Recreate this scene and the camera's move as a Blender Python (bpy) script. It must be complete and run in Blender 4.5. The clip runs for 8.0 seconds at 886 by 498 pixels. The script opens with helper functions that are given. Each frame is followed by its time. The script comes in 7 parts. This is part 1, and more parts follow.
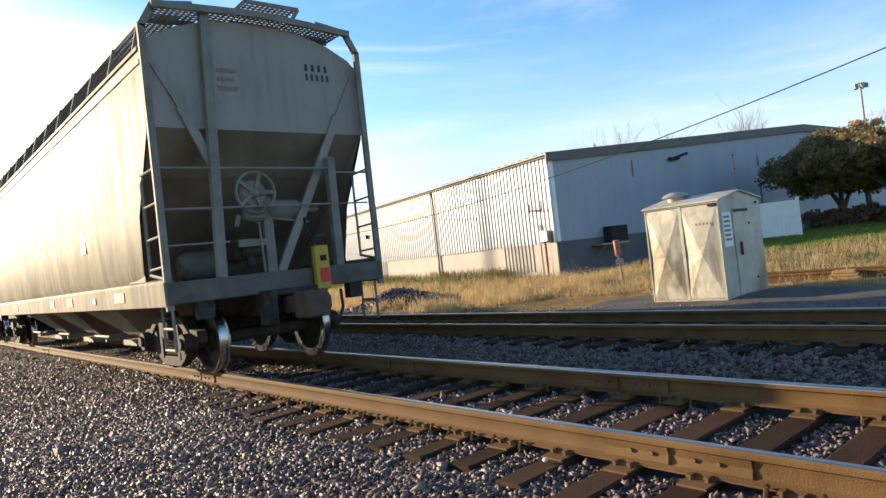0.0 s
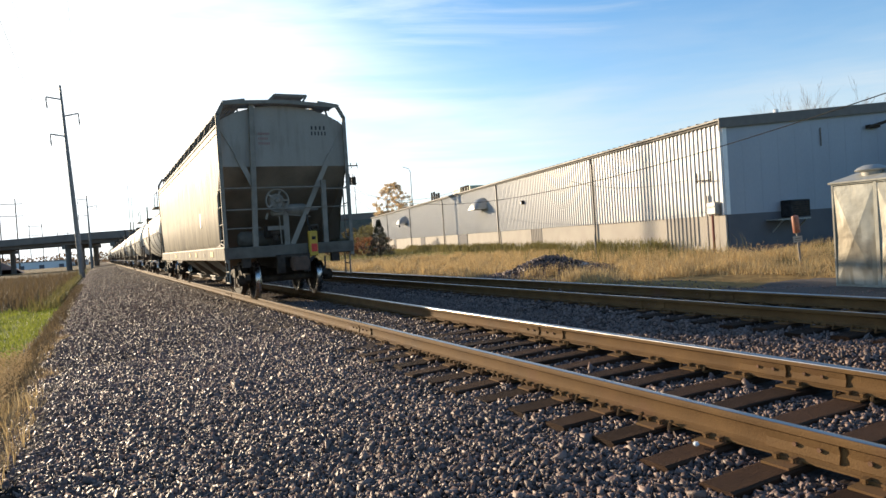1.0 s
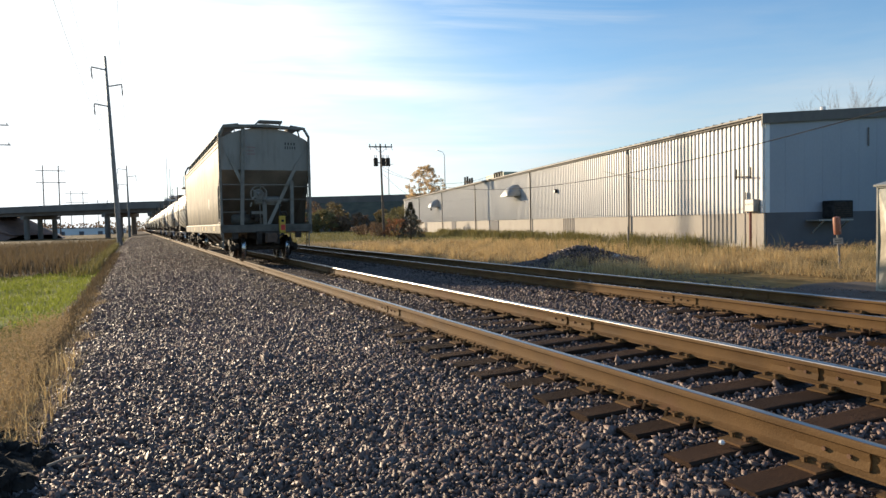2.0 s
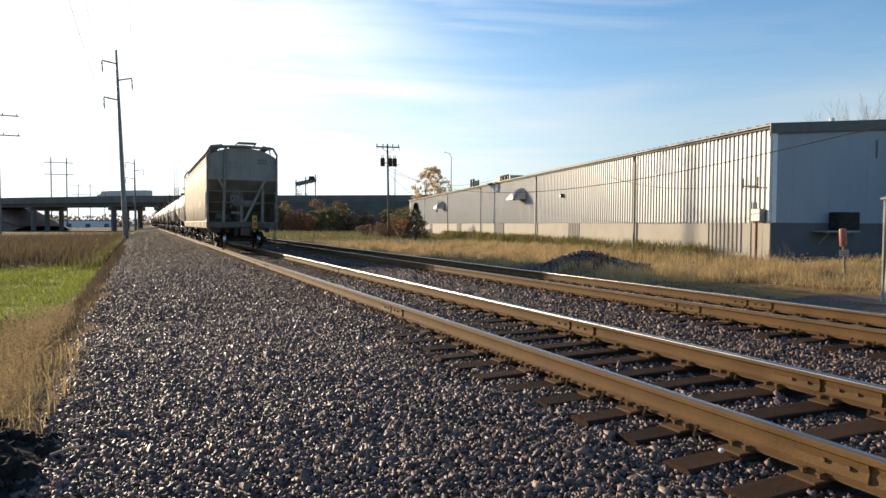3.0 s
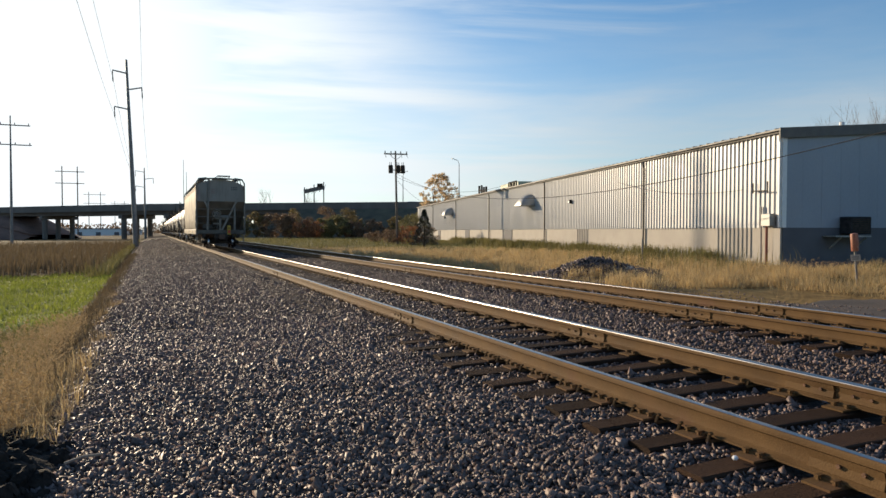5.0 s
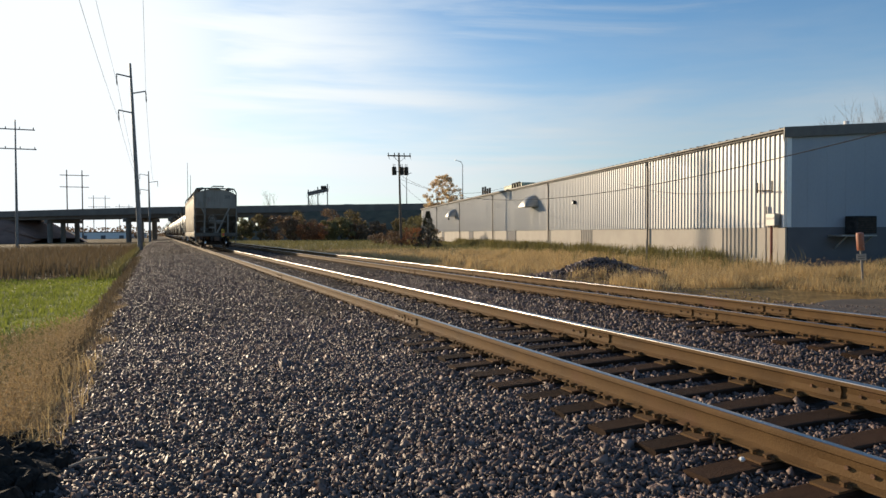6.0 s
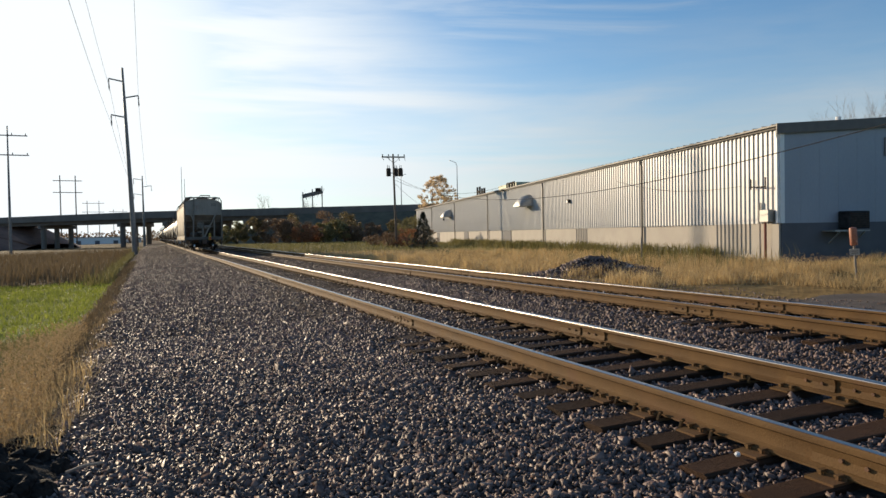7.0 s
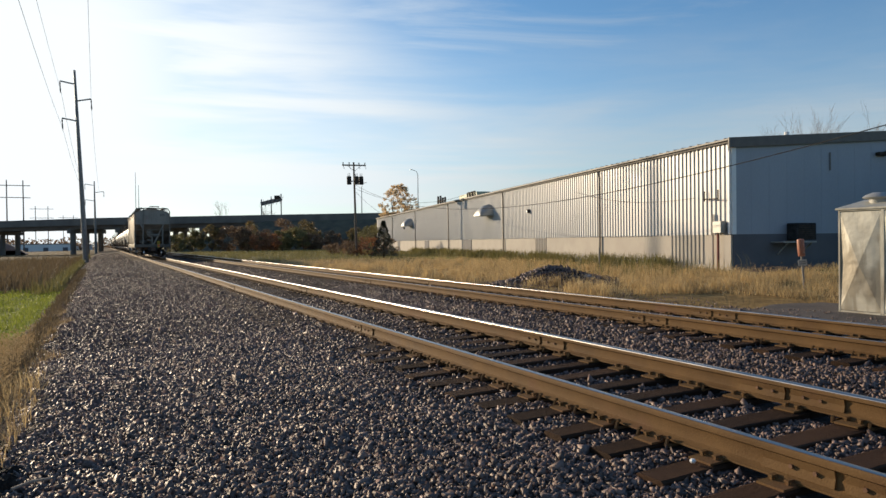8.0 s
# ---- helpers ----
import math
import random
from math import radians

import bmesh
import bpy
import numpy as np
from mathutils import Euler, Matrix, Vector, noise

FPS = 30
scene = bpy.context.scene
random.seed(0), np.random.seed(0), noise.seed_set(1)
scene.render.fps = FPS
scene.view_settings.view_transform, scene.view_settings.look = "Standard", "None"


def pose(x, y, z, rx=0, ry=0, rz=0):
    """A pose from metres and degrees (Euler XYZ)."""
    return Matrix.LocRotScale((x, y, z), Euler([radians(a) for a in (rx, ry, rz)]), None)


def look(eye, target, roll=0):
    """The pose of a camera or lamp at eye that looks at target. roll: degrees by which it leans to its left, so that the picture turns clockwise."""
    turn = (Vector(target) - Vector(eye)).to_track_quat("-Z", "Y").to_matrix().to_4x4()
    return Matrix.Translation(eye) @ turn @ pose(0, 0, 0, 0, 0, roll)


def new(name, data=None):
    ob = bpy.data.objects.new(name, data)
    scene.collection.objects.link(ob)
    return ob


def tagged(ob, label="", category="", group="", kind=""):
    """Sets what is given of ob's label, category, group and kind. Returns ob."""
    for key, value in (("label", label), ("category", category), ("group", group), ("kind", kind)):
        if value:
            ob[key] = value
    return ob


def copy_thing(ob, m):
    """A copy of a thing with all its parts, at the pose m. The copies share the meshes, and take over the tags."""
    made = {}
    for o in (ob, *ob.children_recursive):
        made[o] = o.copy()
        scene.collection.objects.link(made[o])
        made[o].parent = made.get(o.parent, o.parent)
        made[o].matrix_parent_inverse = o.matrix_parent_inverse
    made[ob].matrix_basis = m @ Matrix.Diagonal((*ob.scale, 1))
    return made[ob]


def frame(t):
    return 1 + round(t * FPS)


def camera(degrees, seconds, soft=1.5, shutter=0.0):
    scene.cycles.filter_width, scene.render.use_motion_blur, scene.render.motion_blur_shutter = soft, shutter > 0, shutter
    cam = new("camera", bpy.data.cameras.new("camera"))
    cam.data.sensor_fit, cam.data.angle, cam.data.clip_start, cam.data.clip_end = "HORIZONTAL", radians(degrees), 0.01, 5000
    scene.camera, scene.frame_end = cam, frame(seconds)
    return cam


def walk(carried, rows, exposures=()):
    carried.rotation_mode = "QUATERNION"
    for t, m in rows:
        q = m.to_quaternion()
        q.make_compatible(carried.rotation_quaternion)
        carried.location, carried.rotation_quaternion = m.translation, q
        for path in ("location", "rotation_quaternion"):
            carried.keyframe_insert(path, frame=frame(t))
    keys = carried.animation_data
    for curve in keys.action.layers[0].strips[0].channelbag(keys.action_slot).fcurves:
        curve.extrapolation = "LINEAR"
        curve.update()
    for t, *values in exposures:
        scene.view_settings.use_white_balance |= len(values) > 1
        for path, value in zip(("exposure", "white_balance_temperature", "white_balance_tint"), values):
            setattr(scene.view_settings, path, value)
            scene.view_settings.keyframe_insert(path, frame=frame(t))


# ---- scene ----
# ---------------------------------------------------------------- camera
EYE = (-3.617, 0.0, 1.227)
cam = camera(66.8, 8.0)
TURNS = [  # seconds, pitch, roll, yaw, and the sway of the held camera in metres
    (0, 0.77, 6.4, -40.36, 0, 0, 0), (0.5, 0.217, 4.9, -30.812, -0.009, 0.005, 0.007), (1, -1.003, 3.76, -27.172, 0.037, 0.015, -0.003),
    (1.5, -2.071, 2.354, -25.468, 0.03, 0.021, -0.004), (3, -2.075, -0.35, -24.096, 0.006, -0.005, -0.005), (3.5, -1.986, -0.5, -24.037, 0.01, -0.002, -0.002),
    (4, -1.869, -0.382, -23.618, -0.008, -0.01, 0.003), (5.5, -1.412, 0.095, -23.294, -0.017, -0.004, 0.003), (6, -1.391, 0.252, -23.082, -0.01, 0.007, 0.001),
    (6.5, -1.371, 0.015, -22.905, -0.014, -0.001, -0.001), (7, -1.345, 1.033, -23.483, -0.007, -0.007, -0.001), (7.5, -1.139, 0.746, -25.848, 0, -0.013, 0.001),
    (8, -0.64, 0.692, -26.853, -0.021, -0.011, 0.006)]
STOPS = [(0.0, 1.25), (0.5, 1.13), (1.0, 0.88), (1.5, 0.72), (3.0, 0.62), (3.5, 0.54), (4.0, 0.47), (6.0, 0.3), (8.0, 0.3)]
walk(cam, [(t, pose(EYE[0] + dx, EYE[1] + dy, EYE[2] + dz, 90 + p, r, w)) for t, p, r, w, dx, dy, dz in TURNS], STOPS)

# ---------------------------------------------------------------- light
SUN_AZ, SUN_EL = -21.0, 11.2          # degrees, azimuth from +y towards +x
sun_dir = Vector((math.sin(radians(SUN_AZ)) * math.cos(radians(SUN_EL)), math.cos(radians(SUN_AZ)) * math.cos(radians(SUN_EL)), math.sin(radians(SUN_EL))))
sun_data = bpy.data.lights.new("sun", "SUN")
sun_data.energy, sun_data.angle, sun_data.color = 5.0, radians(0.6), (1.0, 0.80, 0.55)
sun = new("sun", sun_data)
sun.matrix_world = look(sun_dir * 200, (0, 0, 0))

world = bpy.data.worlds.new("sky")
scene.world = world
world.use_nodes = True
wn, wl = world.node_tree.nodes, world.node_tree.links
wn.clear()
w_out, w_bg, w_sky = wn.new("ShaderNodeOutputWorld"), wn.new("ShaderNodeBackground"), wn.new("ShaderNodeTexSky")
w_sky.sky_type, w_sky.sun_disc = "NISHITA", False
w_sky.sun_elevation, w_sky.sun_rotation = radians(SUN_EL), radians(SUN_AZ)
w_sky.air_density, w_sky.dust_density, w_sky.ozone_density = 1.0, 0.4, 2.4
w_bg.inputs["Strength"].default_value = 0.14
w_co = wn.new("ShaderNodeTexCoord")


def w_node(kind, op=None, **values):
    n = wn.new(kind)
    if op:
        n.operation = op
    for k, v in values.items():
        n.inputs[int(k[1:]) if k[0] == "i" and k[1:].isdigit() else k.replace("_", " ")].default_value = v
    return n


def w_math(op, a, b):
    n = wn.new("ShaderNodeMath")
    n.operation, n.use_clamp = op, False
    for s, v in zip(n.inputs, (a, b)):
        if isinstance(v, (int, float)):
            s.default_value = v
        else:
            wl.new(v, s)
    return n.outputs["Value"]


def w_range(v, lo, hi, out0=0.0, out1=1.0):
    n = wn.new("ShaderNodeMapRange")
    n.interpolation_type = "SMOOTHSTEP"
    for k, x in (("From Min", lo), ("From Max", hi), ("To Min", out0), ("To Max", out1)):
        n.inputs[k].default_value = x
    wl.new(v, n.inputs["Value"])
    return n.outputs["Result"]


def w_noise(scale, rot, size, detail, rough, warp):
    mp, nz = wn.new("ShaderNodeMapping"), wn.new("ShaderNodeTexNoise")
    mp.inputs["Rotation"].default_value, mp.inputs["Scale"].default_value = rot, scale
    for k, x in (("Scale", size), ("Detail", detail), ("Roughness", rough), ("Distortion", warp)):
        nz.inputs[k].default_value = x
    wl.new(w_co.outputs["Generated"], mp.inputs["Vector"])
    wl.new(mp.outputs["Vector"], nz.inputs["Vector"])
    return nz.outputs["Fac"]


def w_mix(fac, a, b, kind="MIX"):
    n = wn.new("ShaderNodeMix")
    n.data_type, n.blend_type = "RGBA", kind
    for s, v in ((n.inputs["Factor"], fac), (n.inputs["A"], a), (n.inputs["B"], b)):
        if isinstance(v, (int, float, tuple)):
            s.default_value = v
        else:
            wl.new(v, s)
    return n.outputs["Result"]


w_sep = wn.new("ShaderNodeSeparateXYZ")
wl.new(w_co.outputs["Generated"], w_sep.inputs["Vector"])
w_dot = wn.new("ShaderNodeVectorMath")
w_dot.operation = "DOT_PRODUCT"
w_dot.inputs[1].default_value = sun_dir
wl.new(w_co.outputs["Generated"], w_dot.inputs[0])
near_sun, height = w_dot.outputs["Value"], w_sep.outputs["Z"]
wisps = w_noise((1.0, 1.5, 5.5), (0.25, -0.1, 0.5), 1.5, 8.0, 0.6, 0.8)
soft_cloud = w_noise((1.0, 1.2, 3.0), (0.0, 0.15, 0.9), 1.1, 3.0, 0.5, 0.3)
# cirrus veil: dense low down and about the sun, thin and wispy above
roof_of_veil = w_range(near_sun, 0.6, 0.985, 0.2, 0.42)
lift = w_math("SUBTRACT", w_math("ADD", height, w_math("MULTIPLY", w_math("ADD", w_math("SUBTRACT", soft_cloud, 0.5), w_math("MULTIPLY", w_math("SUBTRACT", wisps, 0.5), 0.9)), -0.16)), roof_of_veil)
low = w_math("MULTIPLY", w_range(lift, 0.1, -0.12), w_range(near_sun, 0.3, 0.93, 0.76, 1.0))
streaks = w_noise((1.0, 1.6, 10.0), (0.1, 0.06, 0.2), 1.4, 5.0, 0.55, 0.4)
low = w_math("MULTIPLY", low, w_math("MAXIMUM", w_range(streaks, 0.36, 0.62, 0.5, 1.0), w_range(near_sun, 0.82, 0.94)))
glow = w_range(w_math("ADD", near_sun, w_math("MULTIPLY", w_math("SUBTRACT", soft_cloud, 0.5), 0.12)), 0.865, 0.99)
thin = w_math("MULTIPLY", w_range(wisps, 0.46, 0.78), w_range(height, 0.5, 0.2, 0.08, 0.7))
veil = w_math("MINIMUM", w_math("MAXIMUM", w_math("MAXIMUM", low, glow), thin), 1.0)
level = w_math("ADD", w_math("MULTIPLY", w_range(near_sun, 0.4, 0.95), 2.6), 3.45)
w_white = wn.new("ShaderNodeCombineColor")
for k, gain in (("Red", 0.945), ("Green", 1.0), ("Blue", 1.03)):
    wl.new(w_math("MULTIPLY", level, gain), w_white.inputs[k])
w_blue = w_mix(1.0, w_sky.outputs["Color"], (0.66, 0.86, 1.0, 1), "MULTIPLY")
wl.new(w_mix(veil, w_blue, w_white.outputs["Color"]), w_bg.inputs["Color"])
wl.new(w_bg.outputs["Background"], w_out.inputs["Surface"])


# ---------------------------------------------------------------- materials
def mat(name, c1, c2, scale=8.0, rough=0.75, metal=0.0, bump=0.15, fine=60.0, vary="", c3=None, spot=0.62, stretch=(1, 1, 1), spec=0.5, trans=0.0, streak=None):
    """Two scales of noise between c1 and c2, stains of c3 above spot, bump by the fine noise; vary: 'object' or 'island'."""
    m = bpy.data.materials.new(name)
    m.use_nodes = True
    n, l = m.node_tree.nodes, m.node_tree.links
    b = n["Principled BSDF"]
    b.inputs["Metallic"].default_value = metal
    b.inputs["Specular IOR Level"].default_value = spec
    co, mp = n.new("ShaderNodeTexCoord"), n.new("ShaderNodeMapping")
    mp.inputs["Scale"].default_value = stretch
    l.new(co.outputs["Object"], mp.inputs["Vector"])
    big, small = n.new("ShaderNodeTexNoise"), n.new("ShaderNodeTexNoise")
    for t, s, d in ((big, scale, 5), (small, fine, 3)):
        t.inputs["Scale"].default_value, t.inputs["Detail"].default_value = s, d
        l.new(mp.outputs["Vector"], t.inputs["Vector"])
    add = n.new("ShaderNodeMath")
    add.operation = "MULTIPLY_ADD"
    add.inputs[1].default_value = 0.45
    l.new(small.outputs["Fac"], add.inputs[0])
    l.new(big.outputs["Fac"], add.inputs[2])
    rng = n.new("ShaderNodeMapRange")
    rng.inputs["From Min"].default_value, rng.inputs["From Max"].default_value = 0.5, 0.95
    l.new(add.outputs["Value"], rng.inputs["Value"])
    fac = rng.outputs["Result"]
    if vary:
        src = n.new("ShaderNodeObjectInfo" if vary == "object" else "ShaderNodeNewGeometry")
        mixv = n.new("ShaderNodeMix")
        mixv.inputs["Factor"].default_value = 0.6
        l.new(fac, mixv.inputs["A"])
        l.new(src.outputs["Random" if vary == "object" else "Random Per Island"], mixv.inputs["B"])
        fac = mixv.outputs["Result"]
    ramp = n.new("ShaderNodeValToRGB")
    ramp.color_ramp.elements[0].color, ramp.color_ramp.elements[1].color = (*c1, 1), (*c2, 1)
    l.new(fac, ramp.inputs["Fac"])
    col = ramp.outputs["Color"]
    if c3:
        st, rg, mx = n.new("ShaderNodeTexNoise"), n.new("ShaderNodeMapRange"), n.new("ShaderNodeMix")
        st.inputs["Scale"].default_value, st.inputs["Detail"].default_value = scale * 0.6, 6
        rg.inputs["From Min"].default_value, rg.inputs["From Max"].default_value = spot - 0.06, spot + 0.1
        mx.data_type = "RGBA"
        l.new(mp.outputs["Vector"], st.inputs["Vector"])
        l.new(st.outputs["Fac"], rg.inputs["Value"])
        l.new(rg.outputs["Result"], mx.inputs["Factor"])
        l.new(col, mx.inputs["A"])
        mx.inputs["B"].default_value = (*c3, 1)
        col = mx.outputs["Result"]
    if streak:
        # narrow runs of dirt, drawn out along z and broken up by a coarser noise
        sm, sn, sb, sr, sx = n.new("ShaderNodeMapping"), n.new("ShaderNodeTexNoise"), n.new("ShaderNodeTexNoise"), n.new("ShaderNodeMapRange"), n.new("ShaderNodeMix")
        sm.inputs["Scale"].default_value = (5.0, 5.0, 0.55)
        sn.inputs["Scale"].default_value, sn.inputs["Detail"].default_value = 1.3, 6
        sb.inputs["Scale"].default_value, sb.inputs["Detail"].default_value = 0.9, 3
        l.new(co.outputs["Object"], sm.inputs["Vector"])
        l.new(sm.outputs["Vector"], sn.inputs["Vector"])
        l.new(co.outputs["Object"], sb.inputs["Vector"])
        both = n.new("ShaderNodeMath")
        both.operation = "MULTIPLY"
        l.new(sn.outputs["Fac"], both.inputs[0])
        l.new(sb.outputs["Fac"], both.inputs[1])
        sr.inputs["From Min"].default_value, sr.inputs["From Max"].default_value, sr.inputs["To Max"].default_value = 0.25, 0.33, 0.85
        l.new(both.outputs["Value"], sr.inputs["Value"])
        sx.data_type = "RGBA"
        l.new(sr.outputs["Result"], sx.inputs["Factor"])
        l.new(col, sx.inputs["A"])
        sx.inputs["B"].default_value = (*streak, 1)
        col = sx.outputs["Result"]
    l.new(col, b.inputs["Base Color"])
    rr = n.new("ShaderNodeMapRange")
    rr.inputs["To Min"].default_value, rr.inputs["To Max"].default_value = max(rough - 0.12, 0.02), min(rough + 0.1, 1)
    l.new(big.outputs["Fac"], rr.inputs["Value"])
    l.new(rr.outputs["Result"], b.inputs["Roughness"])
    if bump:
        bp = n.new("ShaderNodeBump")
        bp.inputs["Strength"].default_value, bp.inputs["Distance"].default_value = bump, 0.02
        l.new(small.outputs["Fac"], bp.inputs["Height"])
        l.new(bp.outputs["Normal"], b.inputs["Normal"])
    if trans:
        tr, ms = n.new("ShaderNodeBsdfTranslucent"), n.new("ShaderNodeMixShader")
        ms.inputs["Fac"].default_value = trans
        l.new(col, tr.inputs["Color"])
        l.new(b.outputs["BSDF"], ms.inputs[1])
        l.new(tr.outputs["BSDF"], ms.inputs[2])
        l.new(ms.outputs["Shader"], n["Material Output"].inputs["Surface"])
    return m


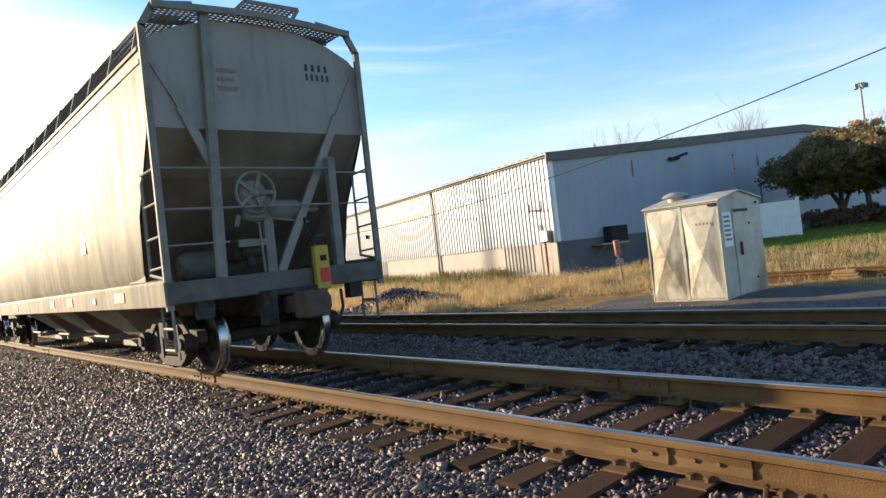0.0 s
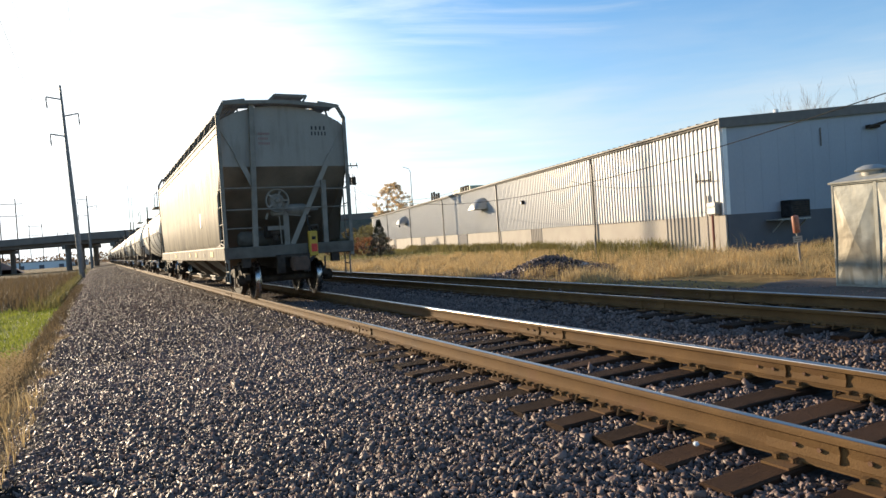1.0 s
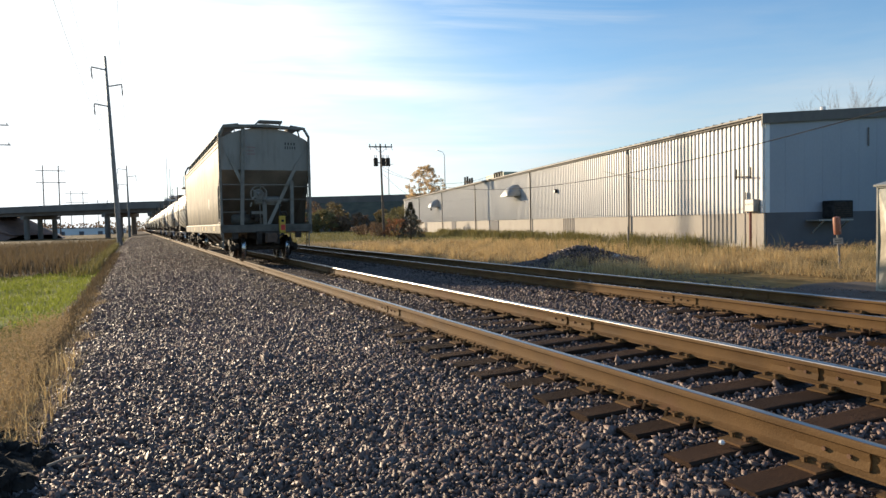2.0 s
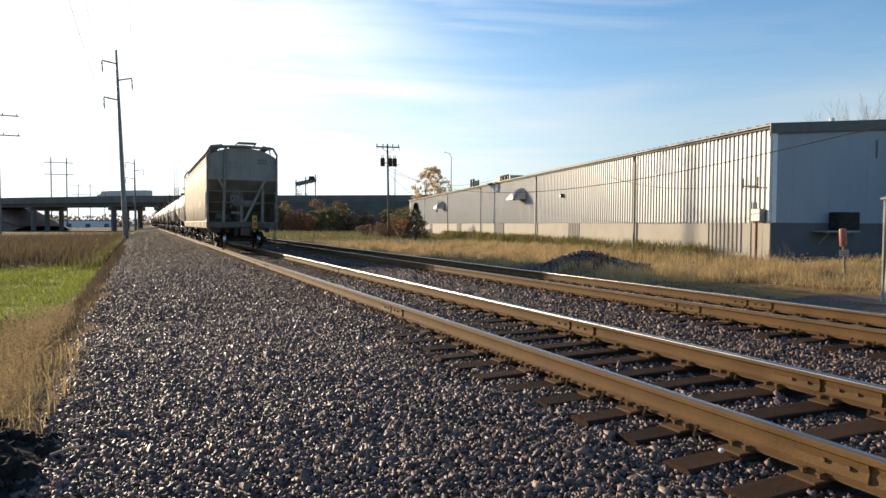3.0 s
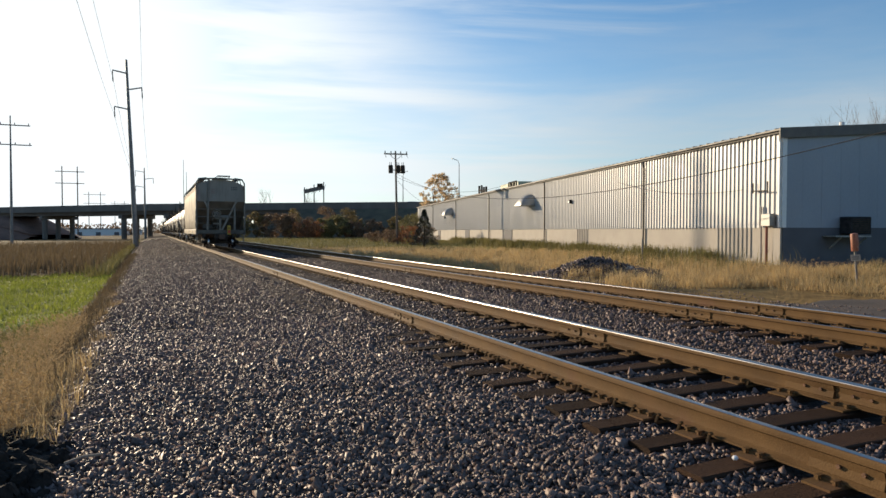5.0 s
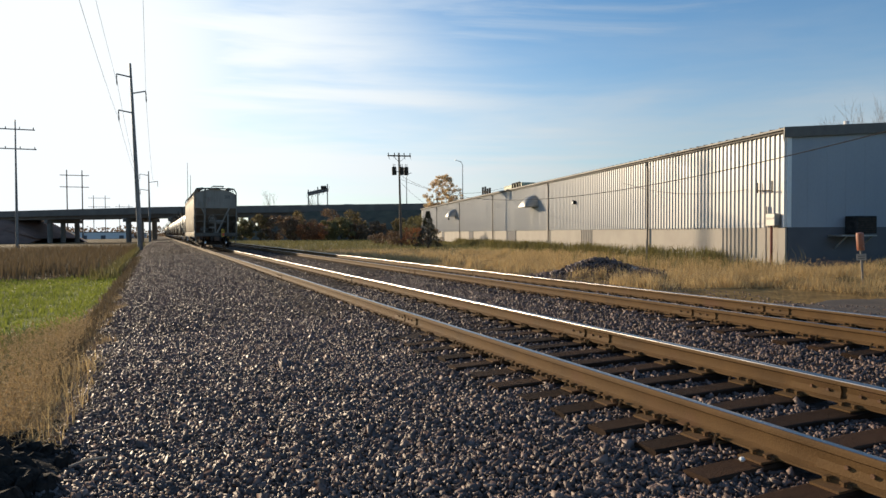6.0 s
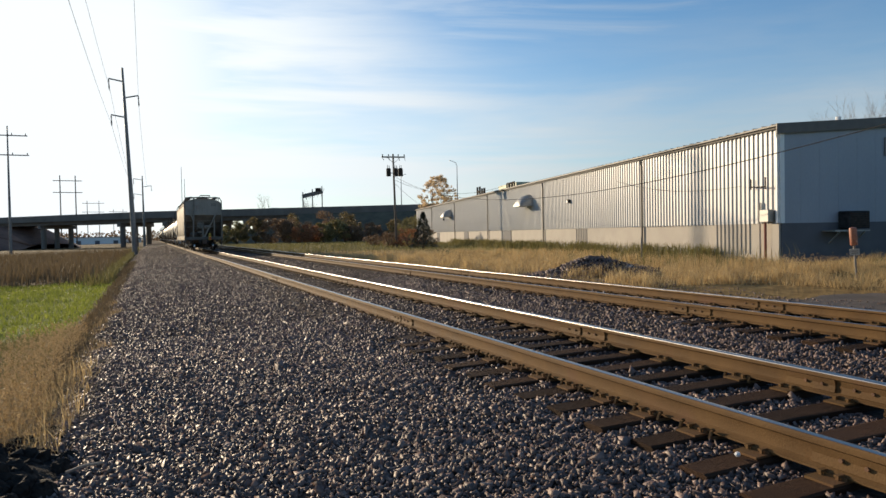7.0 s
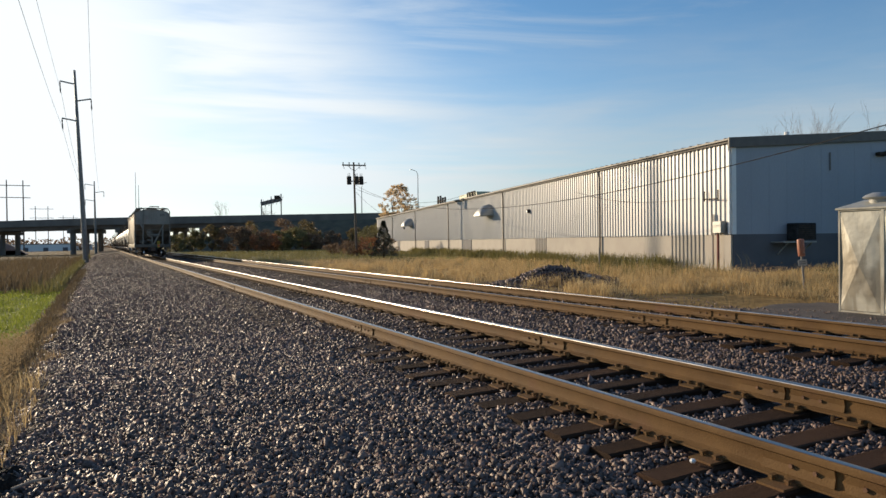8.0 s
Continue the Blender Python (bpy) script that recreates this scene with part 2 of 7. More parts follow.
M = dict(
    stone=mat("ballast_stone", (0.043, 0.031, 0.027), (0.295, 0.202, 0.166), 14, 0.57, vary="island", bump=0.3, fine=70, spec=0.33),
    ballast=mat("ballast_fines", (0.026, 0.019, 0.016), (0.095, 0.068, 0.055), 18, 0.95, bump=1.0, fine=26, spec=0.08),
    rust=mat("rail_rust", (0.102, 0.054, 0.019), (0.168, 0.094, 0.036), 3, 0.8, spec=0.2, bump=0.2, fine=90, c3=(0.14, 0.07, 0.035)),
    rust_dark=mat("old_rust", (0.09, 0.045, 0.025), (0.2, 0.1, 0.05), 9, 0.85, vary="object", fine=80),
    rail_head=mat("worn_steel", (0.32, 0.3, 0.28), (0.44, 0.41, 0.385), 2, 0.33, metal=1.0, bump=0.03),
    tie=mat("creosoted_timber", (0.02, 0.011, 0.006), (0.07, 0.037, 0.021), 5, 0.85, vary="object", bump=0.6, fine=45, stretch=(0.6, 6, 4), spec=0.12),
    dark_steel=mat("grimy_steel", (0.022, 0.018, 0.015), (0.075, 0.058, 0.046), 7, 0.8, bump=0.2, spec=0.2),
    wheel_rim=mat("wheel_tread", (0.35, 0.34, 0.33), (0.5, 0.5, 0.5), 5, 0.28, metal=1.0, bump=0.02),
    # sunlit sides and roof darkened in colour against the sun, shaded ends lightened
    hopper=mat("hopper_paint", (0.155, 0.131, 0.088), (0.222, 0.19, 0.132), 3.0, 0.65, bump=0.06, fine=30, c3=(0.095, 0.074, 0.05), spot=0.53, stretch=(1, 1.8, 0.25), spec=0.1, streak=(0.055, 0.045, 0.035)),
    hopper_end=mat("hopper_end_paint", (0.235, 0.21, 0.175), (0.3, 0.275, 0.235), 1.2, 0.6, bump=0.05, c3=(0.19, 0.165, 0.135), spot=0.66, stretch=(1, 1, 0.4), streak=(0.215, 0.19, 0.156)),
    hopper_grime=mat("hopper_grime", (0.15, 0.118, 0.088), (0.28, 0.23, 0.178), 1.5, 0.8, bump=0.08, c3=(0.11, 0.085, 0.06), stretch=(1, 1, 0.5)),
    sill_grime=mat("grimy_sill_paint", (0.07, 0.062, 0.05), (0.135, 0.12, 0.097), 4, 0.75, bump=0.15, c3=(0.06, 0.045, 0.035)),
    hopper_trim=mat("hopper_trim", (0.16, 0.143, 0.118), (0.26, 0.235, 0.198), 4, 0.7, bump=0.1, c3=(0.15, 0.115, 0.08), spec=0.25),
    tank=mat("tank_paint", (0.50, 0.47, 0.41), (0.66, 0.63, 0.56), 0.5, 0.5, bump=0.04, c3=(0.3, 0.26, 0.2), spot=0.68, stretch=(1, 1, 0.4)),
    yellow=mat("yellow_plastic", (0.42, 0.25, 0.015), (0.52, 0.33, 0.03), 10, 0.45, bump=0.05),
    red=mat("red_paint", (0.5, 0.02, 0.014), (0.62, 0.035, 0.025), 12, 0.5, bump=0.05),
    faded_red=mat("faded_red_lettering", (0.25, 0.145, 0.13), (0.28, 0.17, 0.15), 14, 0.7, bump=0),
    pipe_red=mat("dull_red_pipe", (0.17, 0.045, 0.03), (0.26, 0.08, 0.055), 6, 0.7, bump=0.1),
    black=mat("black_lettering", (0.008, 0.008, 0.008), (0.025, 0.025, 0.022), 14, 0.6, bump=0),
    white=mat("white_paint", (0.72, 0.72, 0.7), (0.8, 0.8, 0.78), 5, 0.5, bump=0.03, c3=(0.6, 0.59, 0.55), spot=0.7),
    cladding=mat("white_metal_cladding", (0.40, 0.405, 0.41), (0.49, 0.49, 0.49), 0.35, 0.42, bump=0.04, fine=14, c3=(0.37, 0.37, 0.37), spot=0.66, stretch=(1, 1, 0.5)),
    # gable's white cladding, darker and bluer: its shade is put into the colour
    end_cladding=mat("shade_blue_cladding", (0.265, 0.295, 0.34), (0.315, 0.345, 0.39), 0.5, 0.5, bump=0.05, fine=14, stretch=(1, 1, 0.4)),
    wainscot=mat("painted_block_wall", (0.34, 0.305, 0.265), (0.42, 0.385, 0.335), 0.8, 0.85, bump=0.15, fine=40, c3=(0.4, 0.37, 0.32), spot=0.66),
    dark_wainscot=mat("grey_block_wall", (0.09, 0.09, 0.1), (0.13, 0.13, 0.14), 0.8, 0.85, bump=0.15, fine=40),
    trim_dark=mat("brown_roof_trim", (0.085, 0.074, 0.066), (0.13, 0.115, 0.1), 3, 0.55, bump=0.05),
    roof=mat("weathered_metal_roof", (0.13, 0.12, 0.11), (0.2, 0.185, 0.17), 1, 0.6, bump=0.08),
    dark=mat("dark_recess", (0.015, 0.015, 0.016), (0.05, 0.05, 0.05), 6, 0.85, bump=0.1, spec=0.15),
    roof_unit=mat("pale_green_panel", (0.34, 0.36, 0.24), (0.46, 0.48, 0.33), 2, 0.6, bump=0.05),
    grey_box=mat("galvanised_box", (0.28, 0.28, 0.265), (0.38, 0.375, 0.35), 4, 0.5, metal=0.2, bump=0.05),
    bungalow=mat("dull_aluminium", (0.35, 0.325, 0.265), (0.52, 0.495, 0.405), 1.6, 0.5, metal=0.1, bump=0.7, fine=4, c3=(0.23, 0.2, 0.155), spot=0.58, spec=0.35),
    bungalow_door=mat("blotched_aluminium", (0.4, 0.37, 0.3), (0.62, 0.59, 0.49), 1.3, 0.42, metal=0.15, bump=0.9, fine=3, c3=(0.2, 0.17, 0.125), spot=0.56, spec=0.4, streak=(0.3, 0.26, 0.19)),
    coupler=mat("rusty_coupler_iron", (0.05, 0.03, 0.02), (0.12, 0.07, 0.045), 6, 0.75, bump=0.3),
    verge=mat("brown_verge_straw", (0.27, 0.18, 0.085), (0.62, 0.46, 0.25), 1.1, 0.7, vary="island", bump=0, trans=0.4),
    concrete=mat("bridge_concrete", (0.12, 0.105, 0.09), (0.2, 0.178, 0.155), 0.3, 0.85, bump=0.1, fine=8, c3=(0.14, 0.125, 0.11), stretch=(1, 1, 0.4)),
    girder=mat("bridge_girder_steel", (0.1, 0.078, 0.062), (0.16, 0.128, 0.105), 0.4, 0.7, bump=0.05),
    galv=mat("galvanised_pole_steel", (0.16, 0.15, 0.14), (0.26, 0.24, 0.22), 3, 0.6, metal=0.3, bump=0.05),
    wood_pole=mat("weathered_pole_timber", (0.09, 0.065, 0.045), (0.2, 0.15, 0.11), 4, 0.85, bump=0.3, stretch=(4, 4, 0.4)),
    asphalt=mat("gritty_asphalt", (0.045, 0.036, 0.03), (0.115, 0.092, 0.076), 1.4, 0.9, bump=0.5, fine=50),
    soil=mat("black_soil", (0.01, 0.008, 0.0065), (0.045, 0.034, 0.027), 6, 0.9, bump=0.9, fine=24, spec=0.15),
    bark=mat("tree_bark", (0.05, 0.036, 0.026), (0.13, 0.1, 0.075), 6, 0.9, bump=0.5, stretch=(3, 3, 0.5)),
    leaf_yellow=mat("yellow_autumn_leaves", (0.52, 0.37, 0.19), (0.76, 0.6, 0.38), 3, 0.6, vary="island", bump=0, trans=0.6),
    leaf_dark=mat("dull_green_autumn_leaves", (0.11, 0.1, 0.042), (0.27, 0.185, 0.075), 2, 0.6, vary="island", bump=0, trans=0.4),
    leaf_orange=mat("rusty_leaves", (0.22, 0.085, 0.035), (0.42, 0.19, 0.08), 2, 0.7, vary="island", bump=0, trans=0.3),
    leaf_olive=mat("olive_scrub_leaves", (0.11, 0.1, 0.035), (0.3, 0.25, 0.1), 1, 0.7, vary="island", bump=0, trans=0.3),
    leaf_brown=mat("brown_scrub_leaves", (0.13, 0.08, 0.045), (0.3, 0.195, 0.11), 1, 0.7, vary="island", bump=0, trans=0.3),
    needles=mat("spruce_needles", (0.012, 0.022, 0.012), (0.045, 0.06, 0.03), 3, 0.6, vary="island", bump=0),
    twig=mat("bare_twigs", (0.2, 0.15, 0.11), (0.34, 0.27, 0.21), 3, 0.85, vary="island", bump=0),
    straw=mat("dry_straw_grass", (0.34, 0.225, 0.095), (0.76, 0.57, 0.29), 1.1, 0.7, vary="island", bump=0, trans=0.45),
    lawn=mat("mown_green_grass", (0.13, 0.165, 0.022), (0.28, 0.31, 0.055), 0.6, 0.6, vary="island", bump=0, trans=0.55),
    reed=mat("brown_marsh_reeds", (0.085, 0.064, 0.034), (0.21, 0.152, 0.085), 0.5, 0.75, vary="island", bump=0, trans=0.35),
    weed=mat("green_brown_weeds", (0.11, 0.11, 0.03), (0.3, 0.25, 0.1), 1, 0.7, vary="island", bump=0, trans=0.35),
    glass=mat("dark_window_glass", (0.03, 0.035, 0.04), (0.05, 0.055, 0.06), 2, 0.1, bump=0),
    car_dark=mat("dark_car_paint", (0.03, 0.03, 0.035), (0.06, 0.06, 0.065), 2, 0.35, bump=0),
    car_light=mat("silver_car_paint", (0.4, 0.4, 0.4), (0.5, 0.5, 0.5), 2, 0.35, bump=0),
    trailer=mat("white_trailer_skin", (0.5, 0.47, 0.43), (0.6, 0.57, 0.53), 1, 0.5, bump=0.02),
    old_timber=mat("orange_brown_timber", (0.28, 0.15, 0.05), (0.45, 0.27, 0.1), 5, 0.8, vary="object", bump=0.3, stretch=(4, 1, 4)),
    rock=mat("pale_boulder", (0.3, 0.28, 0.25), (0.5, 0.47, 0.42), 6, 0.8, bump=0.4),
    orange_sign=mat("orange_marker", (0.26, 0.085, 0.05), (0.36, 0.16, 0.1), 8, 0.55, bump=0.05, c3=(0.6, 0.55, 0.45), spot=0.68),
)


# ---------------------------------------------------------------- mesh tools
class Geo:
    """Vertices and faces of one part, each face with a material slot."""

    def __init__(self):
        self.v, self.f, self.s = [], [], []

    def add(self, v, f, slot=0):
        k = len(self.v)
        self.v += [tuple(p) for p in v]
        self.f += [tuple(i + k for i in q) for q in f]
        self.s += [slot] * len(f)
        return self

    def box(self, x0, x1, y0, y1, z0, z1, slot=0, m=None):
        v = [Vector((x, y, z)) for z in (z0, z1) for y in (y0, y1) for x in (x0, x1)]
        if m is not None:
            v = [m @ p for p in v]
        return self.add(v, [(0, 2, 3, 1), (4, 5, 7, 6), (0, 1, 5, 4), (2, 6, 7, 3), (0, 4, 6, 2), (1, 3, 7, 5)], slot)

    def tube(self, a, b, r, seg=8, r2=None, slot=0, caps=True):
        a, b = Vector(a), Vector(b)
        r2 = r if r2 is None else r2
        q = (b - a).to_track_quat("Z", "Y")
        ring = [Vector((math.cos(2 * math.pi * i / seg), math.sin(2 * math.pi * i / seg), 0)) for i in range(seg)]
        v = [a + q @ (p * r) for p in ring] + [b + q @ (p * r2) for p in ring]
        f = [(i, (i + 1) % seg, seg + (i + 1) % seg, seg + i) for i in range(seg)]
        if caps:
            f += [tuple(range(seg - 1, -1, -1)), tuple(range(seg, 2 * seg))]
        return self.add(v, f, slot)

    def pipe(self, pts, r, seg=6, slot=0):
        for a, b in zip(pts, pts[1:]):
            self.tube(a, b, r, seg, slot=slot)
        return self

    def beam(self, a, b, w, h, slot=0, up=(0, 0, 1)):
        """A bar of w by h from a to b."""
        a, b = Vector(a), Vector(b)
        d = (b - a).normalized()
        s = d.cross(Vector(up))
        s = (s if s.length > 1e-4 else Vector((1, 0, 0))).normalized() * (w / 2)
        u = s.normalized().cross(d) * (h / 2)
        v = [p + i * s + j * u for p in (a, b) for i, j in ((-1, -1), (1, -1), (1, 1), (-1, 1))]
        return self.add(v, [(3, 2, 1, 0), (4, 5, 6, 7), (0, 1, 5, 4), (1, 2, 6, 5), (2, 3, 7, 6), (3, 0, 4, 7)], slot)

    def sweep(self, prof, y0, y1, slots=None, closed=True, caps=True, axis="y"):
        """An outline of (x, z) pushed along y (or of (y, z) along x)."""
        n = len(prof)
        put = (lambda p, t: (p[0], t, p[1])) if axis == "y" else (lambda p, t: (t, p[0], p[1]))
        v = [put(p, y0) for p in prof] + [put(p, y1) for p in prof]
        k = len(self.v)
        self.v += v
        for i in range(n if closed else n - 1):
            j = (i + 1) % n
            self.f.append((k + i, k + j, k + n + j, k + n + i))
            self.s.append(slots[i] if slots else 0)
        if caps and closed:
            self.f += [tuple(k + i for i in range(n - 1, -1, -1)), tuple(k + n + i for i in range(n))]
            self.s += [0, 0]
        return self

    def lathe(self, prof, seg=16, m=None, slots=None):
        """An outline of (radius, height) turned about z, then placed by m."""
        m = m or Matrix()
        k, n = len(self.v), len(prof)
        for r, z in prof:
            for i in range(seg):
                a = 2 * math.pi * i / seg
                self.v.append(tuple(m @ Vector((r * math.cos(a), r * math.sin(a), z))))
        for j in range(n - 1):
            for i in range(seg):
                i2 = (i + 1) % seg
                self.f.append((k + j * seg + i, k + j * seg + i2, k + (j + 1) * seg + i2, k + (j + 1) * seg + i))
                self.s.append(slots[j] if slots else 0)
        return self

    def mesh(self, name, mats, smooth=False, bevel=0.0):
        me = bpy.data.meshes.new(name)
        me.from_pydata(self.v, [], self.f)
        for mt in mats if isinstance(mats, (list, tuple)) else [mats]:
            me.materials.append(mt)
        me.polygons.foreach_set("material_index", self.s)
        bm = bmesh.new()
        bm.from_mesh(me)
        bmesh.ops.recalc_face_normals(bm, faces=bm.faces)
        if bevel:
            edges = [e for e in bm.edges if len(e.link_faces) == 2 and e.calc_face_angle(0) > 0.6]
            bmesh.ops.bevel(bm, geom=edges, offset=bevel, segments=1, affect="EDGES", clamp_overlap=True)
        bm.to_mesh(me)
        bm.free()
        if smooth:
            me.polygons.foreach_set("use_smooth", [True] * len(me.polygons))
            me.set_sharp_from_angle(angle=radians(38))
        me.update()
        return me


def part(name, geo, mats, parent=None, label="", smooth=False, bevel=0.0, at=None):
    """One mesh object, under a thing or a part."""
    ob = new(name, geo if isinstance(geo, bpy.types.Mesh) else geo.mesh(name, mats, smooth, bevel))
    if parent is not None:
        ob.parent = parent
    if at is not None:
        ob.matrix_basis = at
    return tagged(ob, label)


def thing(name, label, category, group="", at=None, kind=""):
    ob = tagged(new(name), label, category, group, kind)
    if at is not None:
        ob.matrix_basis = at
    return ob


def cloud_mesh(name, verts, faces, material):
    """A large mesh from arrays: verts (n, 3), faces (m, 3)."""
    me = bpy.data.meshes.new(name)
    me.vertices.add(len(verts))
    me.vertices.foreach_set("co", np.asarray(verts, np.float32).ravel())
    me.loops.add(faces.size)
    me.loops.foreach_set("vertex_index", faces.astype(np.int32).ravel())
    me.polygons.add(len(faces))
    me.polygons.foreach_set("loop_start", np.arange(0, faces.size, 3, dtype=np.int32))
    me.polygons.foreach_set("loop_total", np.full(len(faces), 3, np.int32))
    me.materials.append(material)
    me.update(calc_edges=True)
    return me


rng = np.random.default_rng(7)


# ---------------------------------------------------------------- ground
TRACK_1, TRACK_2 = 0.7, 5.215      # centre lines; rail tops lie at z = 0
GAUGE = 1.51
TIE_TOP = -0.205


def ramp_of(x, pts):
    return np.interp(x, [p[0] for p in pts], [p[1] for p in pts])


def ballast_z(x):
    return ramp_of(x, [(-5.6, -0.98), (-4.35, -0.50), (-2.0, -0.36), (-0.8, -0.265), (-0.3, -0.228), (2.0, -0.228), (2.4, -0.27), (2.95, -0.35),
                       (3.6, -0.27), (4.0, -0.245), (6.45, -0.245), (6.85, -0.27), (8.2, -0.42)])


def ground_z(x, y):
    x, y = np.asarray(x, float), np.asarray(y, float)
    left = ramp_of(x, [(-60, -1.7), (-14, -1.25), (-6.5, -1.08), (-5.2, -0.92), (-4.2, -0.6), (-3.6, -0.66), (8.6, -0.66)])
    rise = ramp_of(x, [(13, 0.0), (18, 0.1), (22, 0.42), (26, 0.78), (34, 0.93), (38, 1.2), (60, 1.5)]) * np.clip((21 - y) / 6, 0, 1)
    right = ramp_of(x, [(8.0, -0.6), (8.8, -0.40), (13, -0.38), (19, -0.36), (200, 0.0)]) + rise
    z = np.where(x < 8.2, left, right)
    bumps = 0.05 * np.sin(x * 0.9 + 0.4 * y) * np.sin(y * 0.7 - 0.2 * x) + 0.03 * np.sin(2.3 * x + 1.1) * np.sin(1.9 * y)
    return z + np.where((x > 9.5) | (x < -6.5), bumps, 0.25 * bumps)


def sheet(name, xs, ys, zfun, material):
    gx, gy = np.meshgrid(xs, ys)
    gz = zfun(gx, gy)
    nx, ny = len(xs), len(ys)
    v = np.stack([gx, gy, gz], -1).reshape(-1, 3)
    i = (np.arange(ny - 1)[:, None] * nx + np.arange(nx - 1)[None]).ravel()
    f = np.concatenate([np.stack([i, i + 1, i + nx + 1], 1), np.stack([i, i + nx + 1, i + nx], 1)])
    me = cloud_mesh(name, v, f, material)
    me.polygons.foreach_set("use_smooth", [True] * len(me.polygons))
    return me


def ground_material():
    """Grass, straw, marsh and soil by place, with noisy borders."""
    m = bpy.data.materials.new("grassy_ground")
    m.use_nodes = True
    n, l = m.node_tree.nodes, m.node_tree.links
    b = n["Principled BSDF"]
    b.inputs["Roughness"].default_value = 0.95
    b.inputs["Specular IOR Level"].default_value = 0.1
    geo = n.new("ShaderNodeNewGeometry")
    sep = n.new("ShaderNodeSeparateXYZ")
    l.new(geo.outputs["Position"], sep.inputs["Vector"])

    def tex(scale, detail=5):
        t = n.new("ShaderNodeTexNoise")
        t.inputs["Scale"].default_value, t.inputs["Detail"].default_value = scale, detail
        l.new(geo.outputs["Position"], t.inputs["Vector"])
        return t.outputs["Fac"]

    def colours(fac, c1, c2):
        r = n.new("ShaderNodeValToRGB")
        r.color_ramp.elements[0].position, r.color_ramp.elements[1].position = 0.3, 0.72
        r.color_ramp.elements[0].color, r.color_ramp.elements[1].color = (*c1, 1), (*c2, 1)
        l.new(fac, r.inputs["Fac"])
        return r.outputs["Color"]

    def border(value, lo, hi, wobble):
        a = n.new("ShaderNodeMath")
        a.operation = "MULTIPLY_ADD"
        a.inputs[1].default_value = wobble
        l.new(tex(0.5), a.inputs[0])
        l.new(value, a.inputs[2])
        r = n.new("ShaderNodeMapRange")
        r.inputs["From Min"].default_value, r.inputs["From Max"].default_value = lo + wobble / 2, hi + wobble / 2
        l.new(a.outputs["Value"], r.inputs["Value"])
        return r.outputs["Result"]

    def blend(fac, a, c):
        x = n.new("ShaderNodeMix")
        x.data_type = "RGBA"
        l.new(fac, x.inputs["Factor"])
        l.new(a, x.inputs["A"])
        l.new(c, x.inputs["B"])
        return x.outputs["Result"]

    lawn = colours(tex(1.6), (0.1, 0.135, 0.018), (0.19, 0.225, 0.04))
    straw = colours(tex(2.2), (0.17, 0.105, 0.038), (0.36, 0.24, 0.095))
    marsh = colours(tex(0.35), (0.07, 0.048, 0.02), (0.17, 0.115, 0.05))
    olive = colours(tex(0.8), (0.07, 0.075, 0.022), (0.17, 0.15, 0.055))
    left = blend(border(sep.outputs["Y"], 36, 40, 3.0), lawn, marsh)
    near = blend(border(sep.outputs["X"], -7.6, -6.6, 0.8), left, straw)
    left = blend(border(sep.outputs["Y"], 14, 17, 2.5), near, left)
    right = blend(border(sep.outputs["X"], 13.5, 19, 5.0), straw, olive)
    right = blend(border(sep.outputs["X"], 22.5, 24, 1.0), right, lawn)
    far = blend(border(sep.outputs["Y"], 58, 80, 10.0), right, olive)
    l.new(blend(border(sep.outputs["X"], 2, 3, 0.2), left, far), b.inputs["Base Color"])
    bp = n.new("ShaderNodeBump")
    bp.inputs["Strength"].default_value, bp.inputs["Distance"].default_value = 0.8, 0.08
    l.new(tex(9, 6), bp.inputs["Height"])
    l.new(bp.outputs["Normal"], b.inputs["Normal"])
    return m


def spread(lo, hi, near, step, grow):
    out, s, x = [near], step, near
    while x < hi:
        x += s
        out.append(x)
        s *= grow
    s, x = step, near
    while x > lo:
        x -= s
        out.append(x)
        s *= grow
    return np.array(sorted(out))


ground = part("ground", sheet("ground", spread(-2200, 2200, 3.0, 0.7, 1.055), spread(-400, 3000, 12.0, 0.9, 1.05), ground_z, ground_material()), None)
tagged(ground, "flat open ground with green lawn, straw grass and brown marsh", "ground", kind="structure")
bx = np.array([-5.6, -4.9, -4.35, -3.6, -2.8, -2.0, -1.2, -0.8, -0.3, 0.5, 1.2, 2.0, 2.4, 2.95, 3.6, 4.0, 4.6, 5.3, 6.0, 6.45, 6.85, 7.5, 8.2, 8.6])


def ballast_height(x, y):
    over = 0.038 * np.clip((y - 6.5) / 3.5, 0, 1) * (np.clip((1.75 - np.abs(x - TRACK_1)) / 0.4, 0, 1) + np.clip((1.75 - np.abs(x - TRACK_2)) / 0.4, 0, 1))
    return ballast_z(x) + over + np.where(x > 8.3, -0.35, 0) + 0.012 * np.sin(3.1 * y + 2 * x) * np.sin(1.7 * y)


ballast_bed = part("ballast_bed", sheet("ballast_bed", np.interp(np.linspace(0, len(bx) - 1, 60), np.arange(len(bx)), bx), spread(-30, 900, 6.0, 0.25, 1.012), ballast_height, M["ballast"]), None)
tagged(ballast_bed, "grey-brown crushed stone bed under two railway tracks", "ballast", kind="structure")
road = part("access_road", sheet("access_road", np.linspace(8.25, 12.6, 14), spread(-30, 13.0, 5.0, 0.6, 1.1), lambda x, y: ground_z(x, y) + 0.035 - 0.25 * np.clip(y - 11 - 0.4 * np.sin(3 * x), 0, 1) - 0.12 * np.clip(x - 12.1 - 0.3 * np.sin(2 * y), 0, 1), M["asphalt"]), None)
tagged(road, "patchy asphalt service road beside the tracks", "road", kind="structure")


